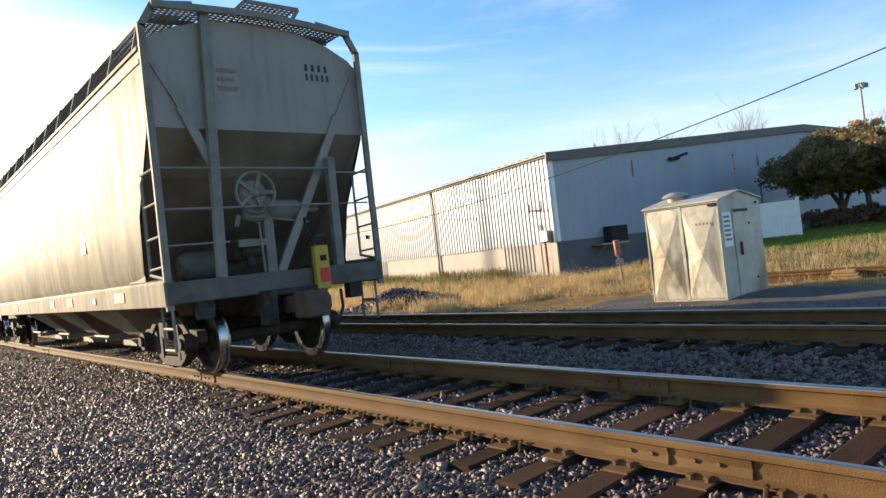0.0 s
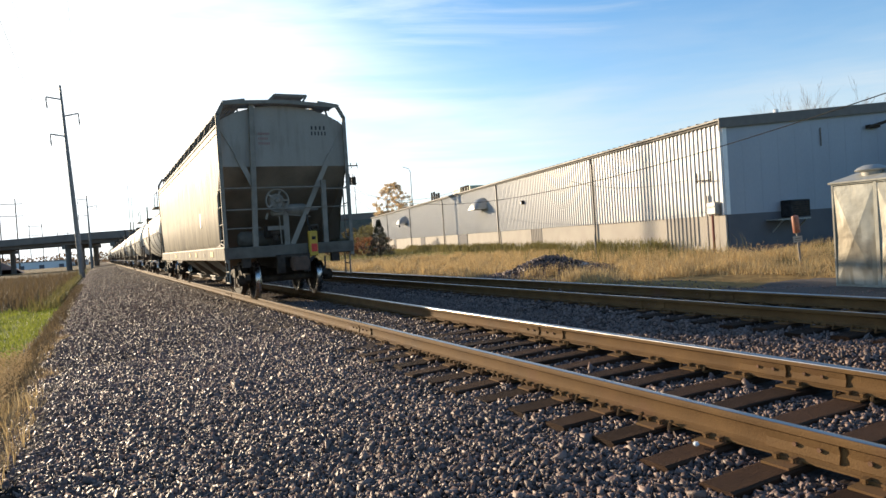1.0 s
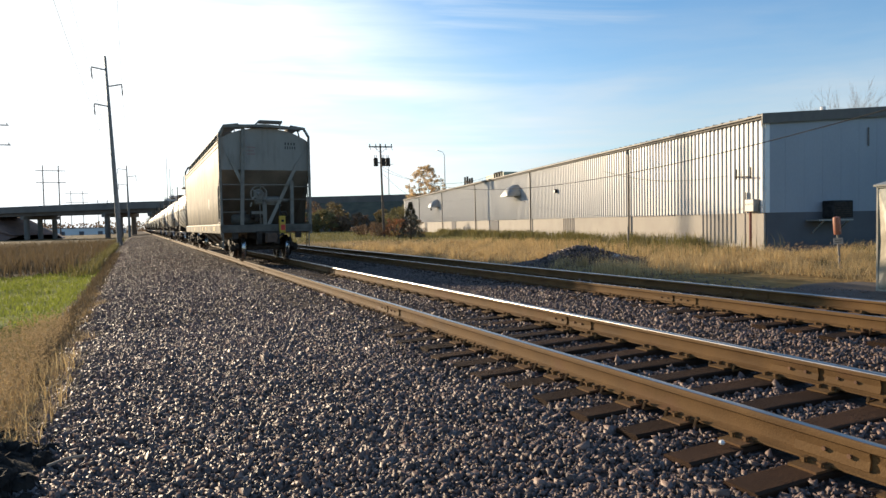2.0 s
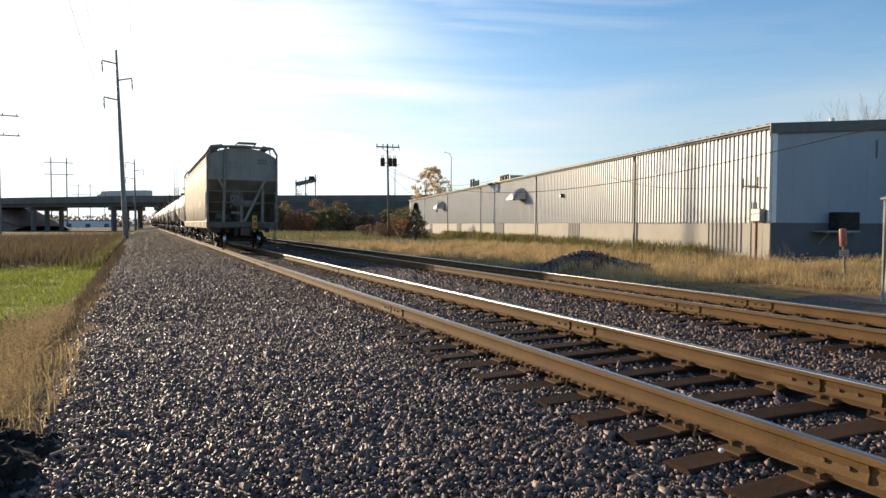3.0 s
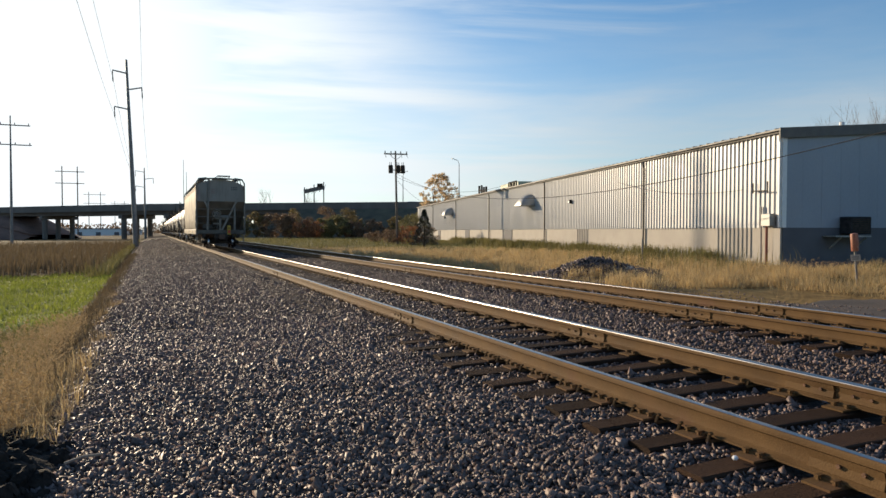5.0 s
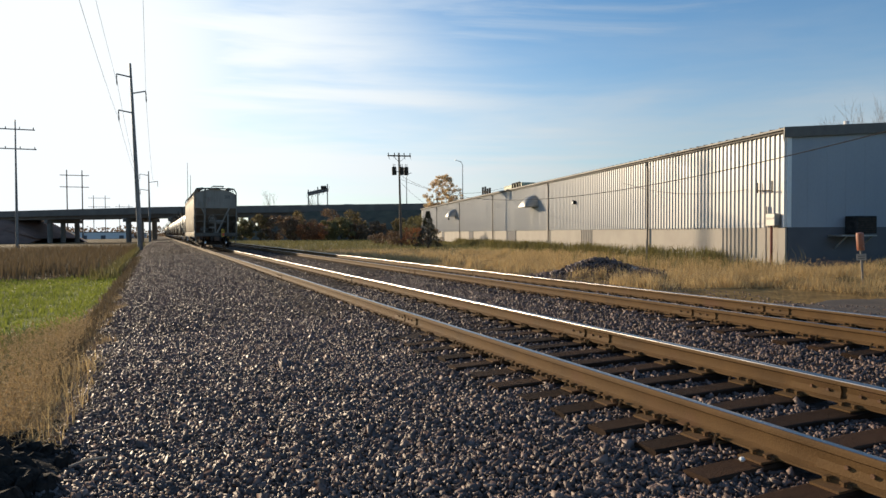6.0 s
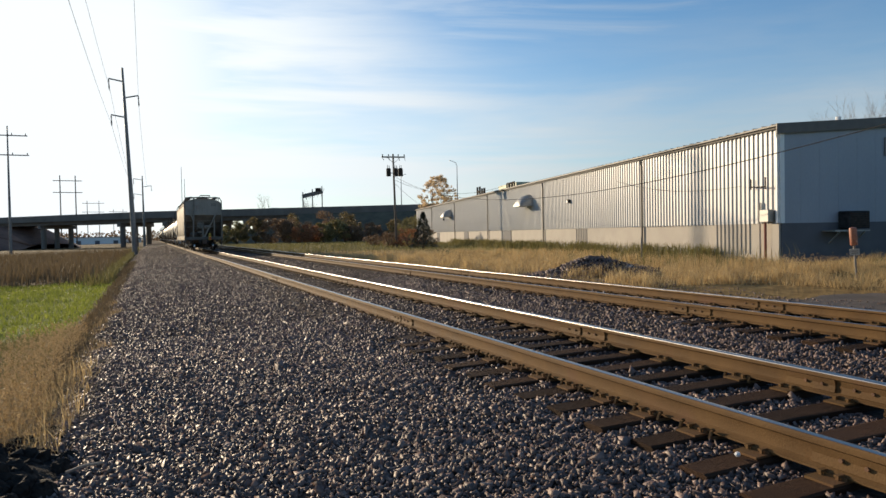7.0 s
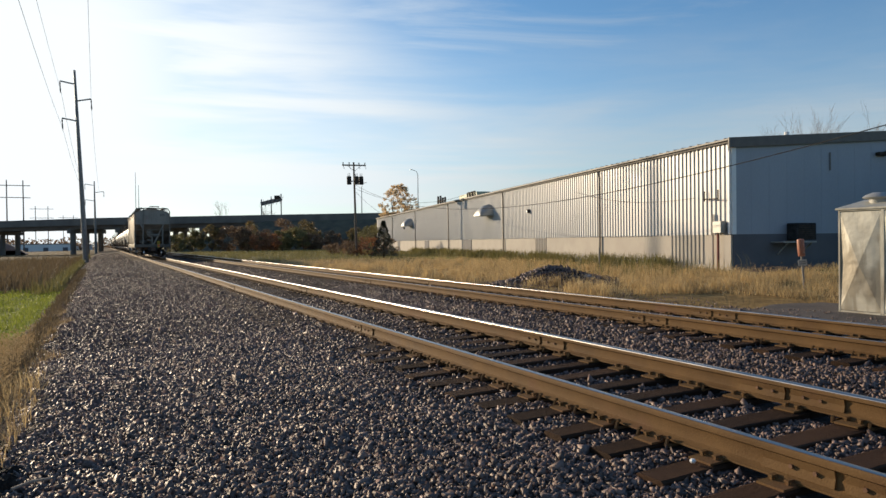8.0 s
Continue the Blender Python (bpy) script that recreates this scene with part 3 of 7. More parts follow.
# crushed stone lying loose on the bed
def stones(name, count, x0, x1, y0, y1, size, zfun, keep=None):
    x, y = rng.uniform(x0, x1, count), rng.uniform(y0, y1, count)
    if keep is not None:
        k = keep(x, y)
        x, y = x[k], y[k]
    n = len(x)
    cube = np.array([(a, b, c) for a in (-0.8, 0.8) for b in (-0.8, 0.8) for c in (-0.8, 0.8)], float)
    far = y0 >= 12
    tri = np.array([(0, 1, 3), (0, 3, 2), (4, 6, 7), (4, 7, 5), (0, 4, 5), (0, 5, 1), (2, 3, 7), (2, 7, 6), (0, 2, 6), (0, 6, 4), (1, 5, 7), (1, 7, 3)])
    if far:
        cube = np.array([(1, 0, 0), (-1, 0, 0), (0, 1, 0), (0, -1, 0), (0, 0, 1), (0, 0, -1)], float) * 1.2
        tri = np.array([(0, 2, 4), (2, 1, 4), (1, 3, 4), (3, 0, 4), (2, 0, 5), (1, 2, 5), (3, 1, 5), (0, 3, 5)])
    m = len(cube)
    p = cube[None] * rng.uniform(0.5, 1.15, (n, m, 1)) + rng.uniform(-0.34, 0.34, (n, m, 3))
    p = p * np.array([1.25, 0.85, 0.52]) * rng.uniform(0.7, 1.25, (n, 1, 3)) * (0.86 * size * np.exp(rng.normal(-0.05, 0.3, (n, 1, 1))))
    q = rng.normal(size=(n, 4))
    q /= np.linalg.norm(q, axis=1)[:, None]
    w, a, b, c = q.T
    R = np.stack([1 - 2 * (b * b + c * c), 2 * (a * b - c * w), 2 * (a * c + b * w), 2 * (a * b + c * w), 1 - 2 * (a * a + c * c), 2 * (b * c - a * w),
                  2 * (a * c - b * w), 2 * (b * c + a * w), 1 - 2 * (a * a + b * b)], 1).reshape(n, 3, 3)
    p = np.einsum("nij,nkj->nki", R, p)
    p += np.stack([x, y, zfun(x, y) + size * rng.uniform(-0.25, 0.55, n)], 1)[:, None]
    f = tri[None] + m * np.arange(n)[:, None, None]
    return part(name, cloud_mesh(name, p.reshape(-1, 3), f.reshape(-1, 3), M["stone"]), None)


TIE_FIRST, TIE_STEP, TIE_W = 2.97 - 0.51 * 20, 0.51, 0.23


def off_ties(x, y):
    """True where no sleeper lies, of either track."""
    on = ((y - TIE_FIRST) % TIE_STEP) < TIE_W + 0.015
    on1 = on & (np.abs(x - TRACK_1) < 1.38)
    on2 = (((y - TIE_FIRST - 0.2) % TIE_STEP) < TIE_W + 0.015) & (np.abs(x - TRACK_2) < 1.38)
    rail = np.zeros_like(on)
    for r in (TRACK_1 - GAUGE / 2, TRACK_1 + GAUGE / 2, TRACK_2 - GAUGE / 2, TRACK_2 + GAUGE / 2):
        rail |= np.abs(x - r) < 0.1
    return ~(((on1 | on2) & (y < 9.0)) | rail)


def bed(x, y):
    return np.where(x > 8.25, ground_z(x, y) + 0.035, ballast_height(x, y))


def bare(x, y):
    """Off the sleepers, and thinned where dark fines fill the track and its near edge."""
    fines = (np.abs(x - TRACK_1) < 1.7) & (y > 5.5) | (np.abs(x - TRACK_2) < 1.5) & (y > 10)
    return off_ties(x, y) & (~fines | (rng.random(len(x)) < 0.4))


for nm, cnt, x0, x1, y0, y1, sz in (("shoulder_stones", 70000, -4.7, -0.45, 2.2, 12, 0.023), ("shoulder_stones", 36000, -4.9, -0.45, 12, 32, 0.028), ("shoulder_stones", 15000, -5.1, -0.6, 32, 70, 0.036), ("shoulder_stones", 7000, -5.3, -0.8, 70, 150, 0.045),
                                    ("crib_stones", 33000, -0.45, 2.1, 1.2, 17, 0.021), ("crib_stones", 5000, -0.45, 2.1, 17, 40, 0.026),
                                    ("middle_stones", 26000, 2.05, 4.0, 2.0, 22, 0.025), ("middle_stones", 6000, 2.05, 4.0, 22, 60, 0.034), ("crib_stones", 13000, 3.85, 6.6, 2.0, 24, 0.025), ("verge_stones", 8000, 6.6, 8.5, 3.0, 26, 0.027), ("verge_stones", 1500, 8.3, 9.9, 3.0, 24, 0.02)):
    o = stones(nm, cnt, x0, x1, y0, y1, sz, bed, bare)
    tagged(o, "loose crushed ballast stones in grey, mauve and tan", "ballast stones", kind="stuff")


# ---------------------------------------------------------------- railway tracks
RAIL = [(-0.07, -0.18), (0.07, -0.18), (0.07, -0.168), (0.03, -0.158), (0.012, -0.146), (0.009, -0.13), (0.009, -0.065), (0.013, -0.055), (0.036, -0.044), (0.037, -0.015), (0.034, -0.006), (0.026, -0.0015), (0.012, 0.0),
        (-0.012, 0.0), (-0.026, -0.0015), (-0.0325, -0.0065), (-0.0346, -0.0125), (-0.0362, -0.025), (-0.036, -0.044), (-0.013, -0.055), (-0.009, -0.065), (-0.009, -0.13), (-0.012, -0.146), (-0.03, -0.158), (-0.07, -0.168)]
# polished: the running surface, and on the right-hand rail the gauge corner that the flanges rub
LEFT_SLOT = [1 if 9 <= i <= 13 else 0 for i in range(25)]
RIGHT_SLOT = [1 if 11 <= i <= 15 else 0 for i in range(25)]


def tie_mesh(seed):
    r = random.Random(seed)
    g = Geo()
    n = 6
    xs = [-1.372 + 2.744 * i / n for i in range(n + 1)]
    ring = []
    for x in xs:
        j = lambda: r.uniform(-0.006, 0.006)
        ring += [(x, j(), TIE_TOP - 0.17), (x, TIE_W + j(), TIE_TOP - 0.17), (x, TIE_W + j(), TIE_TOP + j() * 0.7 - 0.008), (x, TIE_W - 0.02 + j(), TIE_TOP + j() * 0.6), (x, 0.02 + j(), TIE_TOP + j() * 0.6), (x, j(), TIE_TOP + j() * 0.7 - 0.008)]
    f = [(6 * i + k, 6 * i + (k + 1) % 6, 6 * i + 6 + (k + 1) % 6, 6 * i + 6 + k) for i in range(n) for k in range(6)]
    f += [(5, 4, 3, 2, 1, 0), tuple(6 * n + k for k in range(6))]
    g.add(ring, f)
    return g.mesh("sleeper", M["tie"])


def plate_mesh(anchors):
    """Tie plate with four spikes and, on some sleepers, the rail anchor's hook."""
    g = Geo()
    z = TIE_TOP + 0.004
    g.box(-0.19, 0.19, 0.03, 0.21, z, z + 0.014)
    g.box(-0.085, -0.071, 0.03, 0.21, z + 0.014, z + 0.03).box(0.071, 0.085, 0.03, 0.21, z + 0.014, z + 0.03)
    for sx in (-1, 1):
        for yy in (0.06, 0.165):
            g.box(sx * 0.1 - 0.009, sx * 0.1 + 0.009, yy, yy + 0.018, z, z + 0.04)
            g.box(min(sx * 0.06, sx * 0.115), max(sx * 0.06, sx * 0.115), yy - 0.004, yy + 0.024, z + 0.03, z + 0.044)
    if anchors:
        for yy in (-0.03, 0.25):
            g.pipe([(-0.12, yy, z - 0.005), (-0.1, yy, z + 0.045), (-0.075, yy, z + 0.05)], 0.013, 5)
            g.pipe([(-0.12, yy, z - 0.005), (0.12, yy, z - 0.012), (0.1, yy, z + 0.035)], 0.013, 5)
    return g.mesh("tie_plate", M["rust"])


TIES = [tie_mesh(s) for s in range(6)]
PLATES = [plate_mesh(False), plate_mesh(True)]


def track(name, cx, shift, joints, label, cant=0.0):
    """A track with its rails, joint bars, sleepers and plates; cant: degrees by which its right rail is raised."""
    top = thing(name, label, "railway track", "railway tracks", kind="structure", at=Matrix.Translation((cx - GAUGE / 2, 0, 0)) @ pose(0, 0, 0, 0, -cant, 0) @ Matrix.Translation((GAUGE / 2 - cx, 0, 0)))
    for i in (0, 1):
        x = cx + (i - 0.5) * GAUGE
        r = part("rail", Geo().sweep([(x + a, b) for a, b in RAIL], -28, 900, RIGHT_SLOT if i else LEFT_SLOT), [M["rust"], M["rail_head"]], top, "rust-brown rail with a polished running surface", smooth=True)
        for y in joints[i]:
            for s in (-1, 1):
                g = Geo()
                y0, y1 = sorted((y + s * 0.028, y + s * 0.48))
                for sx in (-1, 1):
                    g.sweep([(x + sx * 0.008, -0.147), (x + sx * 0.034, -0.152), (x + sx * 0.028, -0.13), (x + sx * 0.02, -0.1), (x + sx * 0.028, -0.065), (x + sx * 0.031, -0.052), (x + sx * 0.008, -0.052)], y0, y1)
                bar = part("joint_bar", g, M["rust"], r)
                for k in (0.14, 0.29):
                    part("bolt", Geo().tube((x - 0.036, y + s * k, -0.1), (x + 0.036, y + s * k, -0.1), 0.014, 6), M["rust_dark"], r)
    rest = Geo()
    pr = random.Random(int(cx * 100))
    k = 0
    while True:
        y = TIE_FIRST + shift + k * TIE_STEP
        if y > 150:
            break
        k += 1
        me = TIES[pr.randrange(6)]
        if 0.5 < y < 46:
            part("sleeper", me, None, top, at=pose(cx + pr.uniform(-0.06, 0.06), y, pr.uniform(-0.004, 0.002), 0, 0, pr.uniform(-0.8, 0.8)))
            for i in (0, 1):
                part("tie_plate", PLATES[pr.random() < 0.55], None, top, at=pose(cx + (i - 0.5) * GAUGE, y, 0, 0, 0, 180 if i else 0) @ (Matrix.Translation((0, -0.24, 0)) if i else Matrix()))
        else:
            rest.box(cx - 1.37, cx + 1.37, y, y + TIE_W, TIE_TOP - 0.15, TIE_TOP)
            for i in (0, 1):
                x = cx + (i - 0.5) * GAUGE
                rest.box(x - 0.18, x + 0.18, y + 0.03, y + 0.2, TIE_TOP, TIE_TOP + 0.02)
    tagged(part("far_sleepers", rest, M["tie"], top), kind="stuff")
    return top


track("track_1", TRACK_1, 0.0, ((2.27, 9.86, 21.7), (3.68, 7.21, 19.0)), "near railway track with rusty rails on dark timber sleepers", 1.1)
track("track_2", TRACK_2, 0.2, ((8.5, 21.9), (8.42, 20.5)), "second railway track with rusty rails parallel to the first")


# ---------------------------------------------------------------- warehouse
WH = pose(20.47, 20.05, 0, 0, 0, 90 - 12.0)      # local x runs along the long wall away from the road, local y to its left is outside
LONG, WIDE, BASE, BAND, EAVE, RIDGE = 94.0, 38.0, -0.8, 1.39, 5.38, 6.62


def warehouse():
    top = thing("warehouse", "long low white metal warehouse with a block base", "warehouse", at=WH)
    # long wall: block base and ribbed cladding; outside is +y
    part("block_base", Geo().box(0.2, LONG, -0.3, 0.0, BASE, BAND), M["wainscot"], top, "cream painted block base")
    # corrugated sheets, each 0.92 m wide with three ribs
    g = Geo()
    pitch, d = 0.305, 0.05
    prof, x = [], 0.0
    while x < 0.915 - 1e-6:
        prof += [(x, 0.02), (x + 0.165, 0.02), (x + 0.197, 0.02 + d), (x + 0.273, 0.02 + d)]
        x += pitch
    prof += [(0.915, 0.02)]
    v = [(a, b, z) for z in (BAND, EAVE) for a, b in prof]
    n = len(prof)
    sheet_g = Geo().add(v, [(i, i + 1, n + i + 1, n + i) for i in range(n - 1)])
    sheet_me = sheet_g.mesh("cladding_sheet", M["cladding"])
    part("backing_wall", Geo().box(0.2, LONG, -0.3, 0.012, BAND, EAVE), M["cladding"], top)
    k = 0
    while (k + 1) * 0.915 < LONG:
        part("cladding_sheet", sheet_me, None, top, at=pose(k * 0.915, 0, 0))
        k += 1
    part("end_strip", Geo().box(k * 0.915, LONG, 0.012, 0.04, BAND, EAVE), M["cladding"], top)
    # cladding that comes down over the block base in places
    for x0, nn, zb in ((2.0, 9, 0.05), (19.8, 7, -0.1)):
        for i in range(nn):
            part("lower_rib", Geo().sweep([(x0 + i * 0.305, 0.003), (x0 + i * 0.305 + 0.2, 0.003), (x0 + i * 0.305 + 0.17, 0.045), (x0 + i * 0.305 + 0.03, 0.045)], zb, BAND - 0.003, axis="y").mesh("lower_rib", M["wainscot"]), None, top,
                 at=Matrix(((1, 0, 0, 0), (0, 0, 1, 0), (0, 1, 0, 0), (0, 0, 0, 1))))
    for x0, w in ((37.7, 2.6), (55.2, 2.2), (73.4, 1.8), (84, 1.5)):
        part("loading_door", Geo().box(x0, x0 + w, 0.003, 0.05, BASE, BAND - 0.01), M["dark_wainscot"], top, "grey steel door", bevel=0.01)
    # gable end wall: flat sheets with bluish shade in their colour, over dark grey blocks; outside is -x
    part("end_block_base", Geo().box(0.0, 0.25, -WIDE, 0.0, BASE, BAND), M["dark_wainscot"], top, "dark grey block base")
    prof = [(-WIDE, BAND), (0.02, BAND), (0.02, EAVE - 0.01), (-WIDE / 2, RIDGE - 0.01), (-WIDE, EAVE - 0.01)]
    part("gable_wall", Geo().sweep(prof, 0.0, 0.2, axis="x"), M["end_cladding"], top, "white metal gable wall in a bluish shade colour")
    for i in range(1, 41):
        y = -i * 0.92
        zt = EAVE + (RIDGE - EAVE) * (1 - abs(y + WIDE / 2) / (WIDE / 2)) - 0.4
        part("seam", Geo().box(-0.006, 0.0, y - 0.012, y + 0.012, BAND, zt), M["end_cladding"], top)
    part("side_wall", Geo().box(0.2, LONG, -WIDE, -WIDE + 0.3, BASE, EAVE), M["cladding"], top)
    part("back_wall", Geo().sweep([(-WIDE, BASE), (0, BASE), (0, EAVE - 0.02), (-WIDE / 2, RIDGE - 0.02), (-WIDE, EAVE - 0.02)], LONG - 0.2, LONG, axis="x"), M["cladding"], top)
    # roof in two slopes with standing ribs
    roof = part("roof", Geo().sweep([(0.28, EAVE + 0.03), (0.28, EAVE + 0.1), (-WIDE / 2, RIDGE + 0.12), (-WIDE - 0.28, EAVE + 0.1), (-WIDE - 0.28, EAVE + 0.03), (-WIDE / 2, RIDGE + 0.03)], -0.12, LONG + 0.1, axis="x"), M["roof"], top, "weathered metal roof")
    rib = Geo()
    rib.beam((0, 0.29, EAVE + 0.115), (0, -WIDE / 2, RIDGE + 0.14), 0.06, 0.05)
    rib_me = rib.mesh("roof_rib", M["roof"])
    for i in range(int(LONG / 0.61)):
        part("roof_rib", rib_me, None, roof, at=pose(0.2 + i * 0.61, 0, 0))
    part("gutter", Geo().sweep([(0.06, EAVE - 0.06), (0.16, EAVE - 0.07), (0.18, EAVE + 0.01), (0.16, EAVE + 0.01), (0.145, EAVE - 0.05), (0.06, EAVE - 0.04)], -0.1, LONG, axis="x"), M["trim_dark"], top, "brown gutter")
    for s in (-1, 1):
        a, b = (0.3, -WIDE / 2) if s > 0 else (-WIDE / 2, -WIDE - 0.3)
        za, zb = (EAVE, RIDGE) if s > 0 else (RIDGE, EAVE)
        part("rake_trim", Geo().add([(x, y, z) for x in (-0.14, -0.09) for y, z in ((a, za - 0.3), (b, zb - 0.3), (b, zb + 0.13), (a, za + 0.13))],
                                    [(0, 1, 2, 3), (7, 6, 5, 4), (0, 4, 5, 1), (1, 5, 6, 2), (2, 6, 7, 3), (3, 7, 4, 0)]), M["trim_dark"], top, "dark brown roof edge trim")
    part("corner_trim", Geo().box(-0.03, 0.12, 0.045, 0.085, BAND, EAVE - 0.15).box(-0.045, 0.0, -0.12, 0.085, BAND, EAVE - 0.15), M["white"], top, "white corner trim")
    for x in (0.1, 11.7, 28.5, 45.9, 62.5, 79.0):
        dark = x > 1
        g = Geo().pipe([(x, 0.15, EAVE - 0.12), (x, 0.13, EAVE - 0.3), (x, 0.1, EAVE - 0.45)], 0.055, 8)
        g.box(x - 0.055, x + 0.055, 0.062, 0.16, -0.45 if dark else BAND, EAVE - 0.42)
        part("downspout", g, M["trim_dark"] if dark else M["white"], top, "brown downspout" if dark else "white downspout", bevel=0.01)
    # half-round awnings over doors
    for x, z in ((32.0, 3.45), (65.2, 3.4)):
        g = Geo()
        seg, r, dep = 14, 1.05, 1.25
        ring = [(math.cos(math.pi * i / seg), math.sin(math.pi * i / seg)) for i in range(seg + 1)]
        v = [(x + r * a, 0.06 + dep * b * 0.02, z + r * b) for a, b in ring]
        tip = []
        for j in range(1, 7):
            ph = math.pi / 2 * j / 6
            tip += [(x + r * a, 0.06 + dep * math.sin(ph), z + r * b * math.cos(ph)) for a, b in ring]
        n = seg + 1
        g.add(v + tip, [(j * n + i, j * n + i + 1, (j + 1) * n + i + 1, (j + 1) * n + i) for j in range(6) for i in range(seg)])
        part("awning", g, M["grey_box"], top, "half-round grey metal awning", smooth=True)
    for x, z in ((22.7, 3.45), (69.5, 3.2)):
        lamp = part("wall_lamp", Geo().box(x - 0.13, x + 0.13, 0.06, 0.3, z - 0.15, z + 0.13), M["dark"], top, "dark wall lamp", bevel=0.03)
        part("lens", Geo().box(x - 0.1, x + 0.1, 0.3, 0.315, z - 0.12, z + 0.06), M["white"], lamp)
    # electric service by the corner
    part("meter_box", Geo().box(0.35, 0.92, 0.085, 0.36, 1.45, 1.98), M["grey_box"], top, "grey metal electric box", bevel=0.02)
    part("conduit", Geo().tube((1.2, 0.13, -0.5), (1.2, 0.13, 2.3), 0.04), M["wainscot"], top, "cream conduit")
    part("red_pipe", Geo().tube((0.75, 0.2, -0.5), (0.75, 0.2, 1.45), 0.055), M["pipe_red"], top, "rust-red pipe")
    part("block_pier", Geo().box(0.05, 0.5, 0.005, 0.09, BASE, BAND - 0.01), M["wainscot"], top)
    part("weatherhead", Geo().pipe([(1.75, 0.15, 2.9), (1.75, 0.15, 3.35)], 0.03).pipe([(0.6, 0.3, 2.95), (1.75, 0.2, 3.0)], 0.03).pipe([(0.6, 0.3, 2.85), (0.6, 0.3, 3.35)], 0.03), M["dark_steel"], top, "dark service pipes")
    # fittings of the gable wall
    ac = part("wall_cooler", Geo().box(-0.65, -0.02, -3.7, -2.7, 1.12, 1.85), M["dark"], top, "dark wall-mounted air cooler", bevel=0.03)
    for i in range(7):
        part("louvre", Geo().box(-0.67, -0.65, -3.62, -2.78, 1.17 + i * 0.09, 1.22 + i * 0.09), M["dark_steel"], ac)
    part("cooler_shelf", Geo().box(-0.75, -0.02, -3.6, -1.9, 1.0, 1.06).beam((-0.7, -3.4, 1.0), (-0.05, -3.4, 0.5), 0.05, 0.05).beam((-0.7, -2.2, 1.0), (-0.05, -2.2, 0.5), 0.05, 0.05), M["grey_box"], top, "grey steel shelf bracket")
    part("floodlight", Geo().beam((-0.02, -7.9, 5.0), (-0.6, -8.4, 5.18), 0.36, 0.1).box(-0.25, -0.013, -8.2, -7.6, 4.92, 5.06), M["dark_steel"], top, "dark floodlight under the eaves")
    for y, z0, z1 in ((-5.05, 4.2, 5.0), (-14.6, 4.4, 5.0), (-14.6, 1.5, 3.6)):
        part("wall_pipe", Geo().tube((-0.04, y, z0), (-0.04, y, z1), 0.03), M["galv"], top)
    for i, (x, y) in enumerate(((1.6, -4.2), (3.0, -15.2), (2.4, -13.4))):
        part("roof_vent", Geo().tube((x, y, 5.6), (x, y, 6.05 + 0.5 * (i > 0)), 0.07).tube((x, y, 6.0 + 0.5 * (i > 0)), (x, y, 6.15 + 0.5 * (i > 0)), 0.11), M["white"], top)
    # roof units
    u = part("roof_unit", Geo().box(46.5, 53.5, -5.0, -3.4, 5.5, 6.75), M["roof_unit"], top, "pale roof ventilation unit", bevel=0.05)
    g = Geo()
    for x in (55.2, 56.3, 57.4, 58.6):
        g.tube((x, -2.1, 5.4), (x, -2.1, 6.7 + 0.3 * (x > 57)), 0.13, 8)
    g.beam((55.0, -2.1, 6.3), (58.8, -2.1, 6.3), 0.1, 0.1).beam((55.0, -2.1, 5.9), (58.8, -2.1, 6.6), 0.08, 0.08)
    for x in (43.4, 44.4, 45.4):
        g.pipe([(x, -2.2, 5.5), (x, -2.2, 6.5), (x + 0.7, -2.2, 6.5), (x + 0.7, -2.2, 5.8)], 0.09)
    part("roof_pipework", g, M["dark_steel"], top, "dark roof pipework")
    return top


warehouse()


# ---------------------------------------------------------------- train
WHEEL_R = 0.457
CAR_L = 17.6


def train_y(t):
    return 8.41 + 8.2 * t - 0.045 * t * t


def wheelset():
    """Axle along x with two flanged wheels; origin at the axle's centre."""
    top = new("wheelset")
    part("axle", Geo().tube((-1.05, 0, 0), (1.05, 0, 0), 0.085, 12), M["dark_steel"], top, smooth=True)
    for s in (-1, 1):
        m = pose(s * 0.7175, 0, 0, 0, s * 90, 0)
        prof = [(0.09, 0.15), (0.14, 0.15), (0.16, 0.07), (0.36, 0.05), (0.38, 0.135), (0.44, 0.135), (WHEEL_R, 0.11), (WHEEL_R + 0.003, 0.03), (WHEEL_R + 0.03, 0.012), (WHEEL_R + 0.026, -0.004), (0.38, -0.004), (0.36, 0.03), (0.16, 0.03), (0.09, -0.02)]
        part("wheel", Geo().lathe(prof, 32, m, [0, 0, 0, 0, 0, 1, 1, 1, 1, 1, 0, 0, 0]), [M["dark_steel"], M["wheel_rim"]], top, "steel wheel with a worn bright tread", smooth=True)
    return top


ROLLERS = []      # wheelsets to turn


